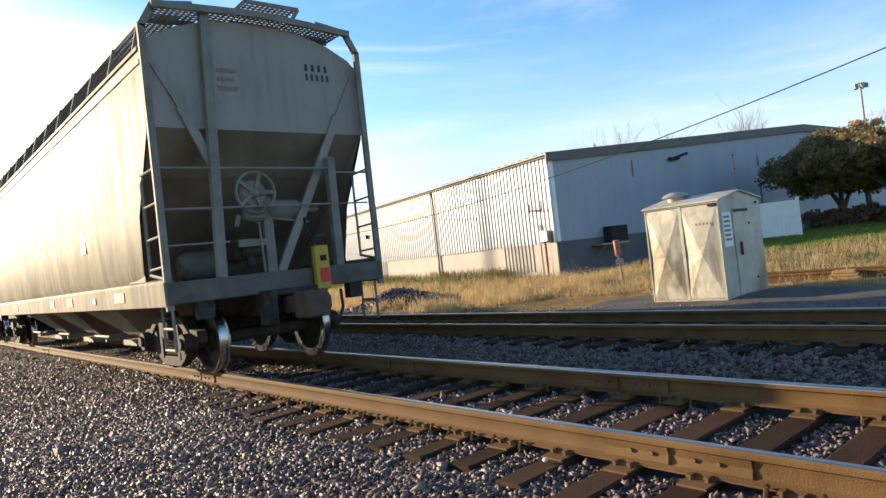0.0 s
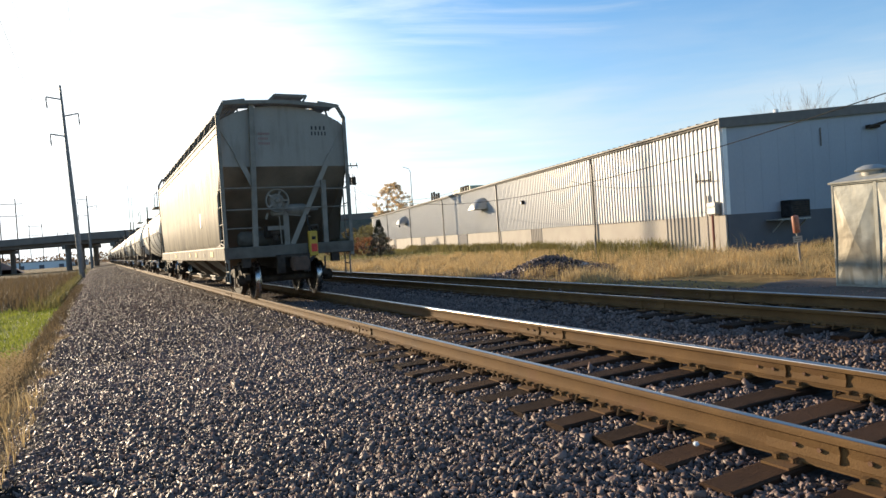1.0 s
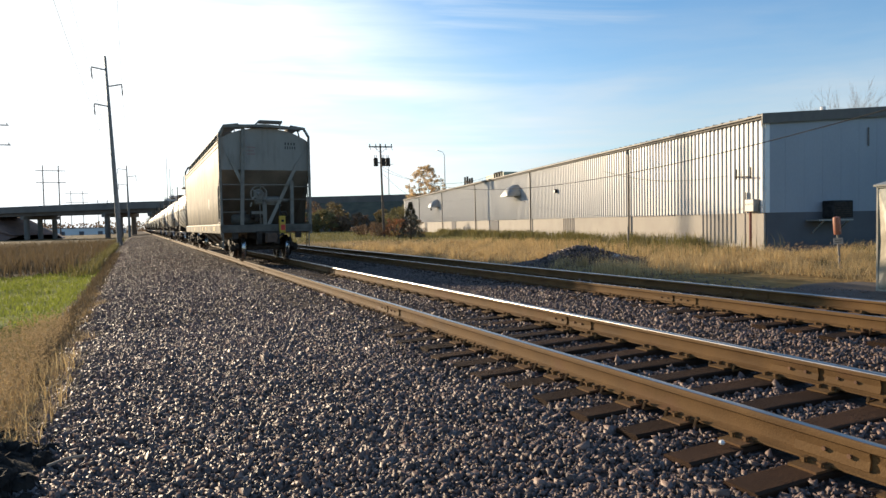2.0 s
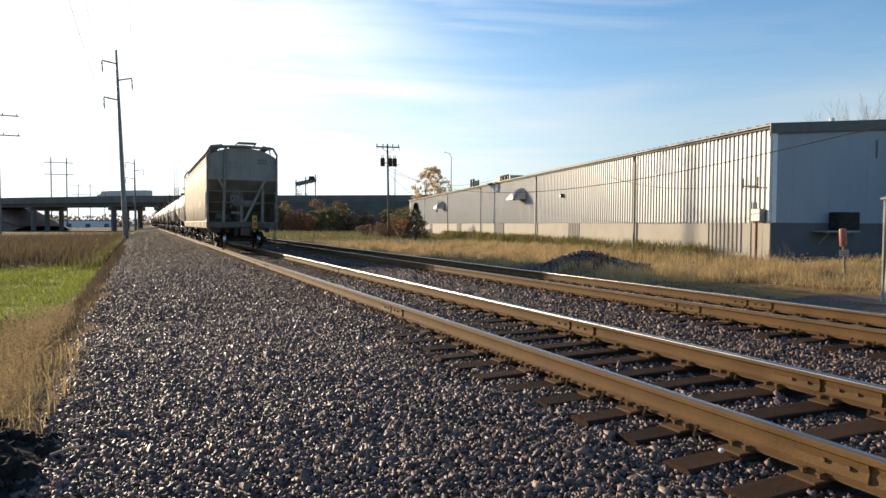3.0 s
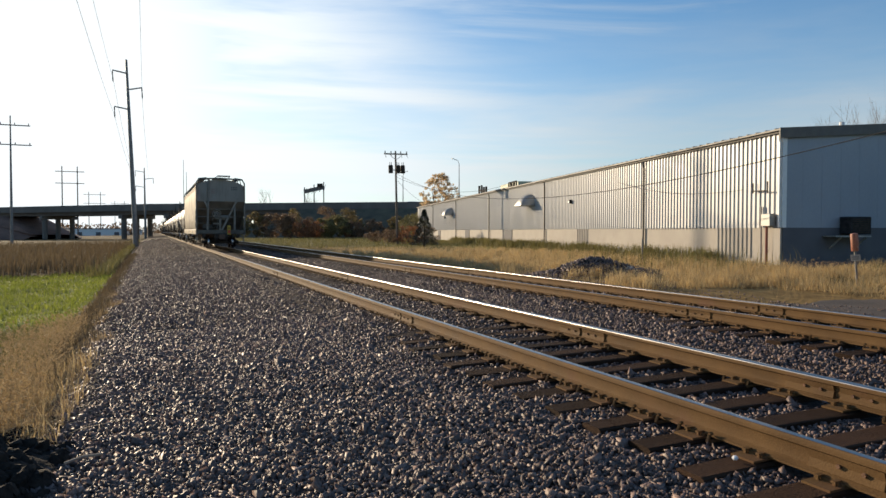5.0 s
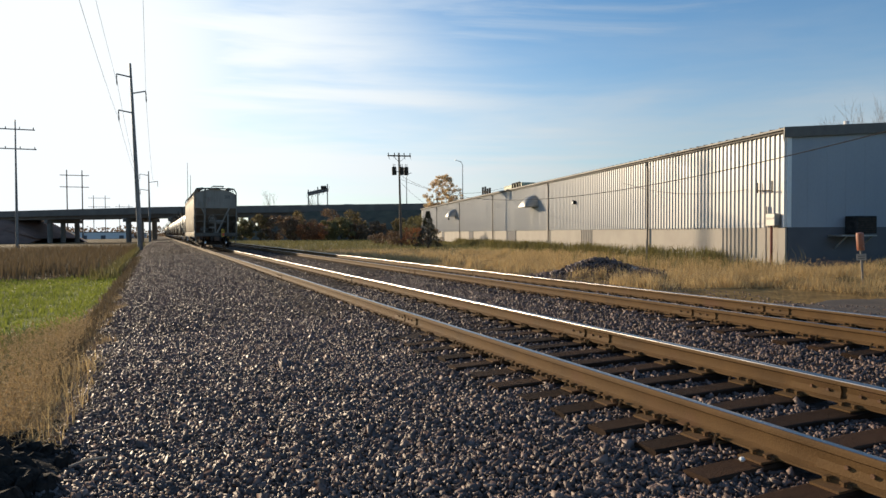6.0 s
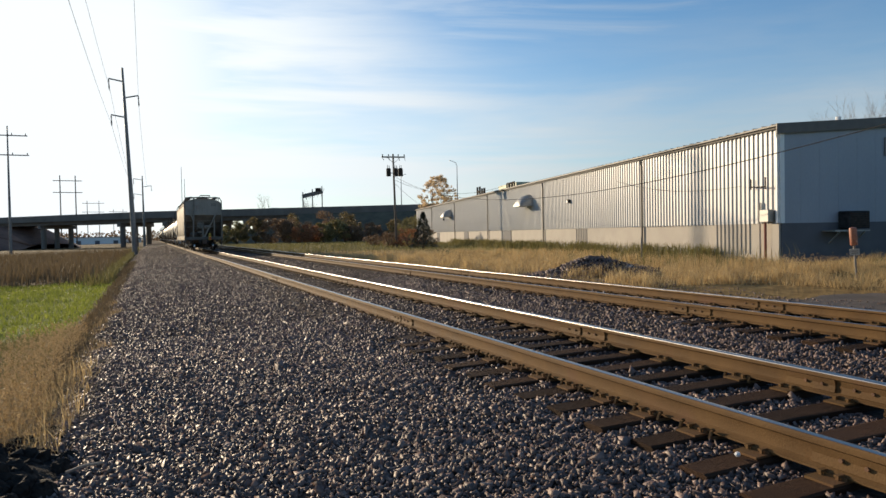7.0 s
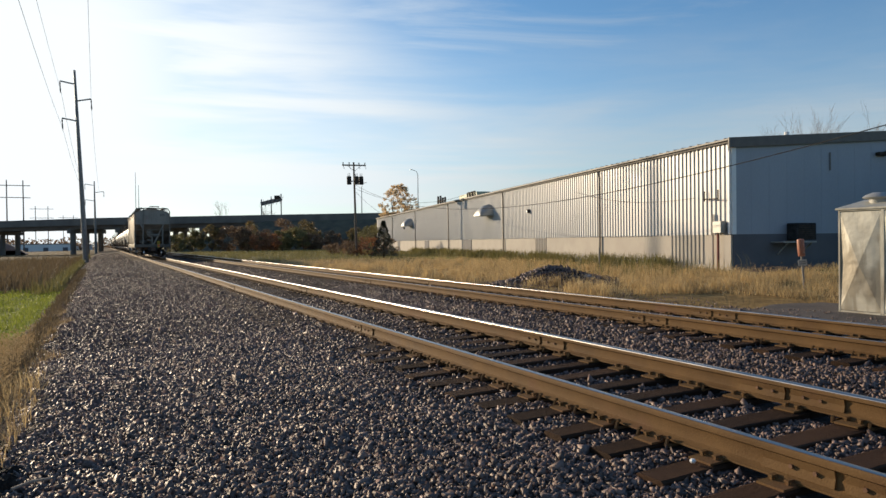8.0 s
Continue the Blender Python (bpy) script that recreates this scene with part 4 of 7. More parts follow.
def truck(parent, y):
    """A two-axle bogie; origin at the rail under its centre."""
    top = new("truck")
    top.parent = parent
    top.matrix_basis = pose(0, y, 0)
    for s in (-1, 1):
        x = s * 1.0
        out = [(-1.12, 0.62), (-0.62, 0.66), (-0.42, 0.36), (-0.3, 0.24), (0.3, 0.24), (0.42, 0.36), (0.62, 0.66), (1.12, 0.62), (1.14, 0.46), (0.98, 0.38), (0.8, 0.44), (0.55, 0.2), (0.35, 0.1), (-0.35, 0.1), (-0.55, 0.2), (-0.8, 0.44), (-0.98, 0.38), (-1.14, 0.46)]
        top_rail = [(-1.0, 0.5), (-0.55, 0.82), (0.55, 0.82), (1.0, 0.5), (0.9, 0.44), (0.5, 0.7), (-0.5, 0.7), (-0.9, 0.44)]
        g = Geo().sweep(out, x - 0.07, x + 0.07, axis="x").sweep(top_rail, x - 0.09, x + 0.09, axis="x")
        g.box(x - 0.08, x + 0.08, -0.42, -0.3, 0.2, 0.75).box(x - 0.08, x + 0.08, 0.3, 0.42, 0.2, 0.75)
        part("side_frame", g, M["dark_steel"], top, bevel=0.012)
        for yy in (-0.17, 0.0, 0.17):
            sp = Geo()
            pts = [(x + 0.075 * math.cos(a), yy + 0.075 * math.sin(a), 0.25 + 0.27 * a / (12 * math.pi)) for a in (i * math.pi / 3 for i in range(37))]
            part("spring", sp.pipe(pts, 0.016, 4), M["rust_dark"], top)
        for yy in (-0.88, 0.88):
            part("bearing", Geo().tube((x + s * 0.02, yy, WHEEL_R), (x + s * 0.2, yy, WHEEL_R), 0.14, 12).tube((x + s * 0.2, yy, WHEEL_R), (x + s * 0.24, yy, WHEEL_R), 0.08, 8), M["dark_steel"], top, smooth=True)
    part("bolster", Geo().box(-1.15, 1.15, -0.2, 0.2, 0.5, 0.78), M["dark_steel"], top, bevel=0.03)
    part("brake_beam", Geo().beam((-0.85, -0.36, 0.42), (0.85, -0.36, 0.42), 0.1, 0.1).beam((-0.85, 0.36, 0.42), (0.85, 0.36, 0.42), 0.1, 0.1), M["dark_steel"], top)
    for yy in (-0.88, 0.88):
        w = wheelset()
        w.parent = top
        w.matrix_basis = pose(0, yy, WHEEL_R)
        ROLLERS.append((w, yy))
    return top


def coupler(parent, y, s):
    g = Geo().box(-0.08, 0.08, min(y, y + s * 0.55), max(y, y + s * 0.55), 0.72, 0.95)
    g.sweep([(-0.17, 0.66), (0.14, 0.66), (0.2, 0.78), (0.2, 0.9), (0.14, 1.0), (-0.17, 1.0)], *sorted((y + s * 0.5, y + s * 0.85)))
    part("coupler", g, M["coupler"], parent, "grimy knuckle coupler", bevel=0.02)


def grating(x0, x1, y0, y1, z, step=0.075, bar=0.008, tilt=0.0):
    """Open walkway grating: crossing bars, thicker frame."""
    g = Geo()
    zz = lambda x: z + tilt * (x - x0)
    x = x0
    while x < x1 + 1e-6:
        g.beam((x, y0, zz(x)), (x, y1, zz(x)), bar * 1.6, 0.03)
        x += step
    y = y0
    while y < y1 + 1e-6:
        g.beam((x0, y, z), (x1, y, zz(x1)), bar, 0.02)
        y += step
    for yy in (y0, y1):
        g.beam((x0, yy, z - 0.01), (x1, yy, zz(x1) - 0.01), 0.02, 0.06)
    return g


def ladder(name, parent, foot, top_z, along, width, rungs, stile=0.05, over=None):
    """Two stiles and rungs; along: unit vector from stile to stile."""
    a = Vector(along) * width
    f = Vector(foot)
    lad = part(name, Geo().beam(f, f + Vector((0, 0, top_z - f.z)), stile, stile, up=(0, 1, 0)).beam(f + a, f + a + Vector((0, 0, top_z - f.z)), stile, stile, up=(0, 1, 0)), M["hopper_trim"], parent, "worn steel ladder")
    for i in range(rungs):
        z = f.z + 0.2 + (top_z - f.z - 0.3) * i / max(rungs - 1, 1)
        part("rung", Geo().tube((f.x, f.y, z), (f.x + a.x, f.y + a.y, z), 0.014, 6), M["hopper_trim"], lad)
    return lad


def hopper_car():
    top = thing("hopper_car", "cream covered hopper railcar, grimy, last of the train", "railcar", "train cars")
    L = CAR_L
    # body shell: sides bulge a little and turn over into the roof
    half = [(1.50, 1.28), (1.56, 1.45), (1.585, 2.2), (1.59, 3.2), (1.585, 3.98), (1.575, 4.08), (1.59, 4.2), (1.585, 4.28), (1.47, 4.39), (1.12, 4.57), (0.72, 4.69), (0.35, 4.74), (0.0, 4.75)]
    outline = half + [(-x, z) for x, z in half[-2::-1]]

    def setback(z):
        """How far the side sheet's end lies in from the platform."""
        if z > 3.25:
            return 0.14
        k = (3.25 - z) / 1.95
        return 0.14 + 0.86 * math.sin(min(k, 1) * math.pi * 0.5) - 0.3 * max(0, k - 0.75)

    ny = 44
    v, f = [], []
    for j in range(ny + 1):
        for i, (x, z) in enumerate(outline):
            a, b = setback(z), L - setback(z)
            y = a + (b - a) * j / ny
            # bays between the inside stiffeners dish in slightly
            w = 0.016 * math.sin(j * math.pi * 14 / ny) * (1 if 1.4 < z < 4.0 else 0)
            dents = 0.024 * math.sin(7.3 * y + 2.1 * z) * math.sin(2.2 * z + 0.9 * y) if 1.4 < z < 2.6 else 0
            v.append((x + math.copysign(w + dents, x) if abs(x) > 1.3 else x, y, z))
    n = len(outline)
    f = [(j * n + i, j * n + i + 1, (j + 1) * n + i + 1, (j + 1) * n + i) for j in range(ny) for i in range(n - 1)]
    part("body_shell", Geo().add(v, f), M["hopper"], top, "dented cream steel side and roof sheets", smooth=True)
    for s in (-1, 1):
        part("top_rail", Geo().sweep([(s * 1.57, 4.03), (s * 1.6, 4.05), (s * 1.6, 4.1), (s * 1.57, 4.12)], 0.16, L - 0.16), M["hopper"], top)
        part("eave_rail", Geo().sweep([(s * 1.57, 4.2), (s * 1.615, 4.21), (s * 1.61, 4.26), (s * 1.56, 4.27)], 0.16, L - 0.16), M["hopper"], top)
        sill = part("side_sill", Geo().sweep([(s * 1.5, 1.0), (s * 1.62, 1.0), (s * 1.625, 1.3), (s * 1.6, 1.34), (s * 1.5, 1.36)], 0.02, L - 0.02), M["hopper"], top, "cream side sill", bevel=0.01)
        for y, w in ((1.75, 0.5), (5.0, 0.42), (6.6, 0.36), (11, 0.4)):
            part("reflector", Geo().box(s * 1.628, s * 1.634, y, y + w, 1.1, 1.24), M["yellow"], sill, "yellow reflective patch")
        part("stencil", Geo().box(s * 1.628, s * 1.634, 3.35, 3.55, 1.1, 1.2), M["black"], sill)
        part("placard", Geo().box(s * 1.6, s * 1.61, 3.75, 4.05, 1.95, 2.35), M["hopper_end"], top, "pale route card on the side")
    for e, m in ((0, Matrix()), (1, Matrix.Translation((0, L, 0)) @ Matrix.Rotation(math.pi, 4, "Z"))):
        rear = e == 0
        # end sheet and sloped hopper floor below it
        hw = [(1.585, 3.25), (1.585, 3.98), (1.575, 4.08), (1.59, 4.2), (1.585, 4.28), (1.47, 4.39), (1.12, 4.57), (0.72, 4.69), (0.35, 4.74), (0.0, 4.75)]
        cap = [(-x, z) for x, z in hw] + [(x, z) for x, z in hw[-2::-1]]
        k = len(cap)
        g = Geo().add([(x, 0.145, z) for x, z in cap], [tuple(range(k))])
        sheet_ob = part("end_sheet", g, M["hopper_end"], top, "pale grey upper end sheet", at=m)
        slope = Geo().add([(-1.58, 0.15, 3.25), (1.58, 0.15, 3.25), (1.56, 0.72, 2.7), (-1.56, 0.72, 2.7), (-1.5, 2.6, 1.25), (1.5, 2.6, 1.25)], [(0, 1, 2, 3), (3, 2, 5, 4)])
        part("slope_sheet", slope, M["hopper_grime"], top, "dark grimy sloped end sheet", at=m)
        for sx in (-1, 1):
            part("slope_side", Geo().add([(sx * 1.56, setback(z) + 0.005, z) for z in (3.25, 2.9, 2.5, 2.1, 1.7, 1.3)] + [(sx * 1.5, 2.6, 1.3), (sx * 1.5, 0.74, 2.7)], [(0, 1, 2, 3, 4, 5, 6, 7)]), M["hopper_grime"], top, at=m)
        # platform and end sill
        part("end_platform", Geo().box(-1.6, 1.6, 0.0, 0.12, 1.02, 1.3).box(-1.6, 1.6, 0.1, 1.5, 1.24, 1.3), M["sill_grime"], top, "worn end sill and platform", at=m, bevel=0.012)
        part("centre_sill", Geo().box(-0.32, 0.32, 0.12, 2.8, 0.72, 1.24), M["dark_steel"], top, at=m)
        part("striker", Geo().box(-0.42, 0.42, -0.12, 0.1, 0.98, 1.06).box(-0.4, -0.22, -0.12, 0.1, 0.6, 1.0).box(0.22, 0.4, -0.12, 0.1, 0.6, 1.0), M["dark_steel"], top, at=m, bevel=0.01)
        for x in (-1.12, 1.12):
            part("jack_pad", Geo().box(x - 0.1, x + 0.1, 0.04, 0.2, 0.8, 1.018), M["dark_steel"], top, at=m)
        # posts and diagonals
        for a, b in (((-0.87, 0.075, 1.29), (-0.75, 0.075, 4.78)), ((0.9, 0.075, 1.29), (0.92, 0.075, 2.88))):
            part("end_post", Geo().beam(a, b, 0.12, 0.1, up=(0, 1, 0)), M["hopper_trim"], top, at=m)
        for sx in (-1, 1):
            part("diagonal_brace", Geo().beam((sx * 1.5, 0.135, 4.15), (sx * 1.08, 0.12, 3.36), 0.05, 0.02, up=(0, 1, 0)).beam((sx * 1.16, 0.12, 3.52), (0.1, 0.32, 1.3) if sx > 0 else (-0.8, 0.15, 2.75), 0.12, 0.05, up=(0, 1, 0)), M["hopper_end"], top, "diagonal end brace", at=m)
        part("centre_post", Geo().box(-0.1, 0.04, 0.3, 0.36, 1.3, 2.35), M["hopper_trim"], top, at=m)
        # cross rails
        for z in (2.72, 2.2):
            part("grab_rail", Geo().pipe([(-1.55, 0.06, z), (0.92, 0.06, z)], 0.018), M["hopper_trim"], top, at=m)
        part("grab_rail", Geo().pipe([(0.92, 0.06, 2.66), (1.6, 0.06, 2.66)], 0.016).pipe([(0.92, 0.06, 2.2), (1.5, 0.06, 2.2)], 0.014).pipe([(-1.55, 0.06, 1.75), (-0.72, 0.06, 1.75)], 0.014), M["hopper_trim"], top, at=m)
        # corner ladders reach round the corner; the stile bends over at the roof
        for sx in (-1, 1):
            g = Geo().beam((sx * 1.57, 0.04, 0.95), (sx * 1.57, 0.04, 4.5), 0.09, 0.05, up=(0, 1, 0)).beam((sx * 1.57, 0.04, 4.48), (sx * 1.4, 0.04, 4.78), 0.09, 0.05, up=(0, 1, 0)).beam((sx * 1.42, 0.04, 4.77), (sx * 0.9, 0.04, 4.84), 0.09, 0.05, up=(0, 1, 0))
            lad = part("corner_ladder", g, M["hopper_trim"], top, "corner ladder with curved stile", at=m)
            part("stile", Geo().pipe([(sx * 1.57, 0.5, 2.75), (sx * 1.6, 0.55, 2.6), (sx * 1.6, 0.55, 1.42), (sx * 1.57, 0.06, 1.34)], 0.022), M["hopper_trim"], lad)
            for z in (2.72, 2.3, 1.88, 1.5):
                part("rung", Geo().pipe([(sx * 1.58, 0.05, z), (sx * 1.6, 0.55, z - 0.02)], 0.016), M["hopper_trim"], lad)
            part("step", Geo().pipe([(sx * 1.52, 0.12, 1.02), (sx * 1.52, 0.12, 0.45), (sx * 1.52, 0.5, 0.45), (sx * 1.52, 0.5, 1.02)], 0.02).tube((sx * 1.52, 0.12, 0.72), (sx * 1.52, 0.5, 0.72), 0.018), M["hopper_trim"], lad)
        # brake gear
        if rear:
            g = Geo()
            for i in range(20):
                a, b = 2 * math.pi * i / 20, 2 * math.pi * (i + 1) / 20
                g.tube((-0.26 + 0.28 * math.cos(a), 0.12, 2.4 + 0.28 * math.sin(a)), (-0.26 + 0.28 * math.cos(b), 0.12, 2.4 + 0.28 * math.sin(b)), 0.022, 6)
            for i in range(5):
                a = 2 * math.pi * i / 5
                g.beam((-0.26, 0.14, 2.4), (-0.26 + 0.27 * math.cos(a), 0.12, 2.4 + 0.27 * math.sin(a)), 0.05, 0.012, up=(0, 1, 0))
            part("brake_wheel", g, M["hopper_trim"], top, "spoked hand brake wheel")
            part("brake_housing", Geo().tube((-0.26, 0.16, 2.38), (-0.26, 0.36, 2.38), 0.2, 20).box(-0.4, -0.1, 0.18, 0.36, 2.02, 2.3).tube((-0.26, 0.1, 2.4), (-0.26, 0.2, 2.4), 0.08, 12), M["hopper_trim"], top, bevel=0.04)
            part("air_cylinder", Geo().lathe([(0.0, -0.02), (0.12, 0.0), (0.16, 0.06), (0.16, 0.5), (0.12, 0.56), (0.05, 0.58), (0.04, 0.85), (0.0, 0.86)], 18, pose(-0.02, 0.42, 2.16, 0, 90, 0)), M["hopper_trim"], top, "grey brake cylinder", smooth=True)
            part("air_reservoir", Geo().lathe([(0.0, 0.0), (0.14, 0.03), (0.2, 0.12), (0.2, 0.78), (0.14, 0.87), (0.0, 0.9)], 18, pose(-1.15, 0.95, 1.5, 0, 90, 0)), M["sill_grime"], top, "grimy air reservoir", smooth=True)
            part("brake_levers", Geo().beam((0.0, 0.3, 2.16), (0.62, 0.3, 2.18), 0.05, 0.025).beam((0.05, 0.32, 2.05), (0.6, 0.32, 1.98), 0.05, 0.025).beam((-0.42, 0.3, 2.25), (-0.2, 0.3, 2.0), 0.05, 0.03).pipe([(-0.22, 0.2, 2.0), (-0.2, 0.2, 1.32)], 0.016).pipe([(-0.5, 0.2, 2.1), (-0.55, 0.2, 1.95)], 0.03), M["hopper_trim"], top)
            part("valve", Geo().box(-0.5, -0.2, 0.45, 0.8, 1.5, 1.8).tube((-0.4, 0.4, 1.62), (-0.1, 0.4, 1.62), 0.09, 10).tube((-0.3, 0.4, 1.4), (-0.3, 0.4, 1.55), 0.07, 8), M["dark_steel"], top, bevel=0.03)
            part("centre_plate", Geo().box(-0.5, -0.1, 0.28, 0.33, 1.68, 1.78), M["hopper_trim"], top)
            part("air_hose", Geo().pipe([(0.5, 0.25, 2.05), (0.46, 0.1, 1.8), (0.55, 0.02, 1.62), (0.72, 0.0, 1.6)], 0.018).pipe([(0.8, -0.05, 0.95), (0.78, -0.1, 0.7), (0.7, -0.12, 0.55), (0.66, -0.06, 0.42)], 0.022), M["dark"], top)
            # end-of-train marker on the coupler
            eot = part("end_of_train_marker", Geo().box(0.4, 0.62, -0.14, -0.02, 0.98, 1.6), M["yellow"], top, "yellow end-of-train marker box with a red panel", bevel=0.02)
            part("red_panel", Geo().box(0.45, 0.6, -0.146, -0.141, 1.08, 1.28), M["red"], eot)
            part("window", Geo().box(0.47, 0.57, -0.146, -0.141, 1.38, 1.46), M["dark"], eot)
            part("handle", Geo().pipe([(0.44, -0.07, 1.59), (0.45, -0.05, 1.72), (0.66, -0.02, 1.74), (0.7, 0.03, 1.6)], 0.035), M["dark_steel"], eot)
            part("clamp", Geo().tube((0.54, -0.08, 0.99), (0.3, -0.2, 0.8), 0.04), M["dark_steel"], eot)
            # lettering as plain bars
            for row, cnt, wdt in ((4.17, 4, 0.085), (4.03, 5, 0.065)):
                for i in range(cnt):
                    x = 0.72 + i * (wdt + 0.022)
                    part("mark", Geo().box(x, x + wdt * 0.5, 0.137, 0.142, row, row + 0.095), M["black"], sheet_ob)
            for i in range(3):
                for j in range(7 - (i == 1)):
                    part("mark", Geo().box(-0.62 + 0.042 * j, -0.592 + 0.042 * j, 0.137, 0.142, 4.03 - i * 0.12, 4.085 - i * 0.12), M["faded_red"], sheet_ob)
        # roof walk across the end
        tagged(part("end_walkway", grating(-1.42, -0.72, -0.02, 0.5, 4.74, tilt=0.06), M["hopper_trim"], top, at=m), kind="stuff")
        tagged(part("end_walkway", grating(-0.66, 0.9, -0.02, 0.45, 4.81), M["hopper_trim"], top, at=m), kind="stuff")
        tagged(part("end_walkway", grating(0.9, 1.36, -0.02, 0.5, 4.79, tilt=-0.05), M["hopper_trim"], top, at=m), kind="stuff")
        tagged(part("raised_step", grating(-0.18, 0.62, -0.02, 0.5, 5.0), M["hopper_trim"], top, at=m), kind="stuff")
        for xa, xb in ((-0.18, -0.36), (0.62, 0.5)):
            part("step_bracket", Geo().beam((xa, 0.0, 5.0), (xb, 0.0, 4.82), 0.05, 0.04, up=(0, 1, 0)), M["hopper_trim"], top, at=m)
        part("walkway_edge", Geo().beam((-1.44, -0.03, 4.76), (0.0, -0.03, 4.83), 0.03, 0.09).beam((0.0, -0.03, 4.83), (1.44, -0.03, 4.75), 0.03, 0.09), M["hopper_trim"], top, at=m)
        coupler(top, 0.05 if rear else L - 0.05, -1 if rear else 1)
    # side roof walks on brackets, hatches between them
    for s in (-1, 1):
        x0, x1 = sorted((s * 0.92, s * 1.34))
        part("running_board", grating(x0, x1, 0.5, L - 0.5, 4.82, 0.07), M["hopper_trim"], top, "open grating roof walkway")
        for i in range(14):
            y = 0.8 + i * (L - 1.6) / 13
            part("walk_bracket", Geo().beam((s * 1.34, y, 4.82), (s * 1.45, y, 4.4), 0.03, 0.05), M["hopper_trim"], top)
            part("walk_foot", Geo().beam((s * 0.95, y, 4.8), (s * 0.95, y, 4.64), 0.03, 0.05), M["hopper_trim"], top)
    for i in range(8):
        y = 1.3 + i * (L - 2.6) / 8
        part("hatch", Geo().box(-0.42, 0.42, y, y + 1.6, 4.7, 4.84).box(-0.46, 0.46, y - 0.02, y + 0.05, 4.72, 4.87), M["hopper"], top, bevel=0.02)
    # hopper chutes below
    for y in (5.0, 8.2, 11.4):
        g = Geo().add([(x, yy, z) for z, w, d in ((1.05, 1.3, 1.25), (0.36, 0.55, 0.35)) for yy in (y - d, y + d) for x in (-w, w)], [(0, 2, 3, 1), (4, 5, 7, 6), (0, 1, 5, 4), (2, 6, 7, 3), (0, 4, 6, 2), (1, 3, 7, 5)])
        ch = part("discharge_chute", g, M["hopper_grime"], top, "grimy discharge chute")
        part("gate", Geo().box(-0.75, 0.75, y - 0.42, y + 0.42, 0.26, 0.36).tube((-1.15, y, 0.42), (1.15, y, 0.42), 0.04).tube((-1.2, y - 0.5, 0.5), (-1.2, y + 0.5, 0.5), 0.025), M["hopper_trim"], ch)
    truck(top, 1.75)
    truck(top, L - 1.75)
    return top


def tank_car():
    top = thing("tank_car", "dull white railway tank car with dark straps", "railcar", "train cars")
    L, r, zc = 16.6, 1.5, 2.55
    prof = [(0.0, 0.0), (0.5, 0.06), (1.0, 0.2), (1.35, 0.45), (r, 0.8), (r, L - 2.2), (1.35, L - 1.85), (1.0, L - 1.6), (0.5, L - 1.46), (0.0, L - 1.4)]
    part("tank", Geo().lathe(prof, 32, Matrix.Translation((0, 0.7, zc)) @ Matrix.Rotation(-math.pi / 2, 4, "X")), M["tank"], top, "dull white tank barrel", smooth=True)
    for y in (2.3, 5.3, 8.3, 11.3, 14.3):
        part("strap", Geo().lathe([(r + 0.002, 0), (r + 0.02, 0), (r + 0.02, 0.12), (r + 0.002, 0.12)], 32, Matrix.Translation((0, y, zc)) @ Matrix.Rotation(-math.pi / 2, 4, "X")), M["dark_steel"], top, "dark strap")
    part("underframe", Geo().box(-0.35, 0.35, 0.3, L - 0.3, 0.75, 1.1).box(-1.5, 1.5, 0.1, 0.4, 0.98, 1.2).box(-1.5, 1.5, L - 0.4, L - 0.1, 0.98, 1.2).box(-1.1, 1.1, 1.6, 2.4, 0.95, 1.4).box(-1.1, 1.1, L - 2.4, L - 1.6, 0.95, 1.4), M["dark_steel"], top, bevel=0.02)
    dome = part("valve_dome", Geo().tube((0, L / 2, 4.0), (0, L / 2, 4.45), 0.5, 18), M["dark_steel"], top, bevel=0.03)
    g = Geo()
    for s in (-1, 1):
        g.pipe([(s * 1.0, L / 2 - 1.1, 4.1), (s * 1.0, L / 2 - 1.1, 5.0), (s * 1.0, L / 2 + 1.1, 5.0), (s * 1.0, L / 2 + 1.1, 4.1)], 0.025, 5)
        g.beam((s * 1.0, L / 2 - 1.1, 4.1), (s * 1.0, L / 2 + 1.1, 4.1), 0.4, 0.05)
        for i in range(10):
            g.tube((s * 1.52, L / 2 - 0.22, 1.1 + 0.3 * i), (s * 1.52, L / 2 + 0.22, 1.1 + 0.3 * i), 0.015, 5)
        g.tube((s * 1.52, L / 2 - 0.22, 1.0), (s * 1.52, L / 2 - 0.22, 4.2), 0.025, 5).tube((s * 1.52, L / 2 + 0.22, 1.0), (s * 1.52, L / 2 + 0.22, 4.2), 0.025, 5)
    part("platform_and_ladders", g, M["dark_steel"], top)
    g = Geo()
    for s in (-1, 1):
        g.pipe([(s * 1.5, 0.2, 2.3), (s * 1.58, 0.6, 2.4), (s * 1.58, L - 0.6, 2.4), (s * 1.5, L - 0.2, 2.3)], 0.02, 5)
        for y in (0.2, L - 0.2):
            g.pipe([(s * 1.5, y, 1.1), (s * 1.5, y, 2.3)], 0.025, 5)
    part("handrail", g, M["dark_steel"], top)
    for y in (0.25, L - 0.25):
        part("end_rail", Geo().pipe([(-1.4, y, 1.2), (-1.4, y, 2.0), (1.4, y, 2.0), (1.4, y, 1.2)], 0.03, 5), M["dark_steel"], top)
    coupler(top, 0.1, -1)
    coupler(top, L - 0.1, 1)
    truck(top, 2.0)
    truck(top, L - 2.0)
    return top


hopper = hopper_car()
tanks = [tank_car()]
TURNING = list(ROLLERS)
for i in range(11):
    tanks.append(copy_thing(tanks[0], pose(TRACK_1, 40 + 20 * i, 0)))


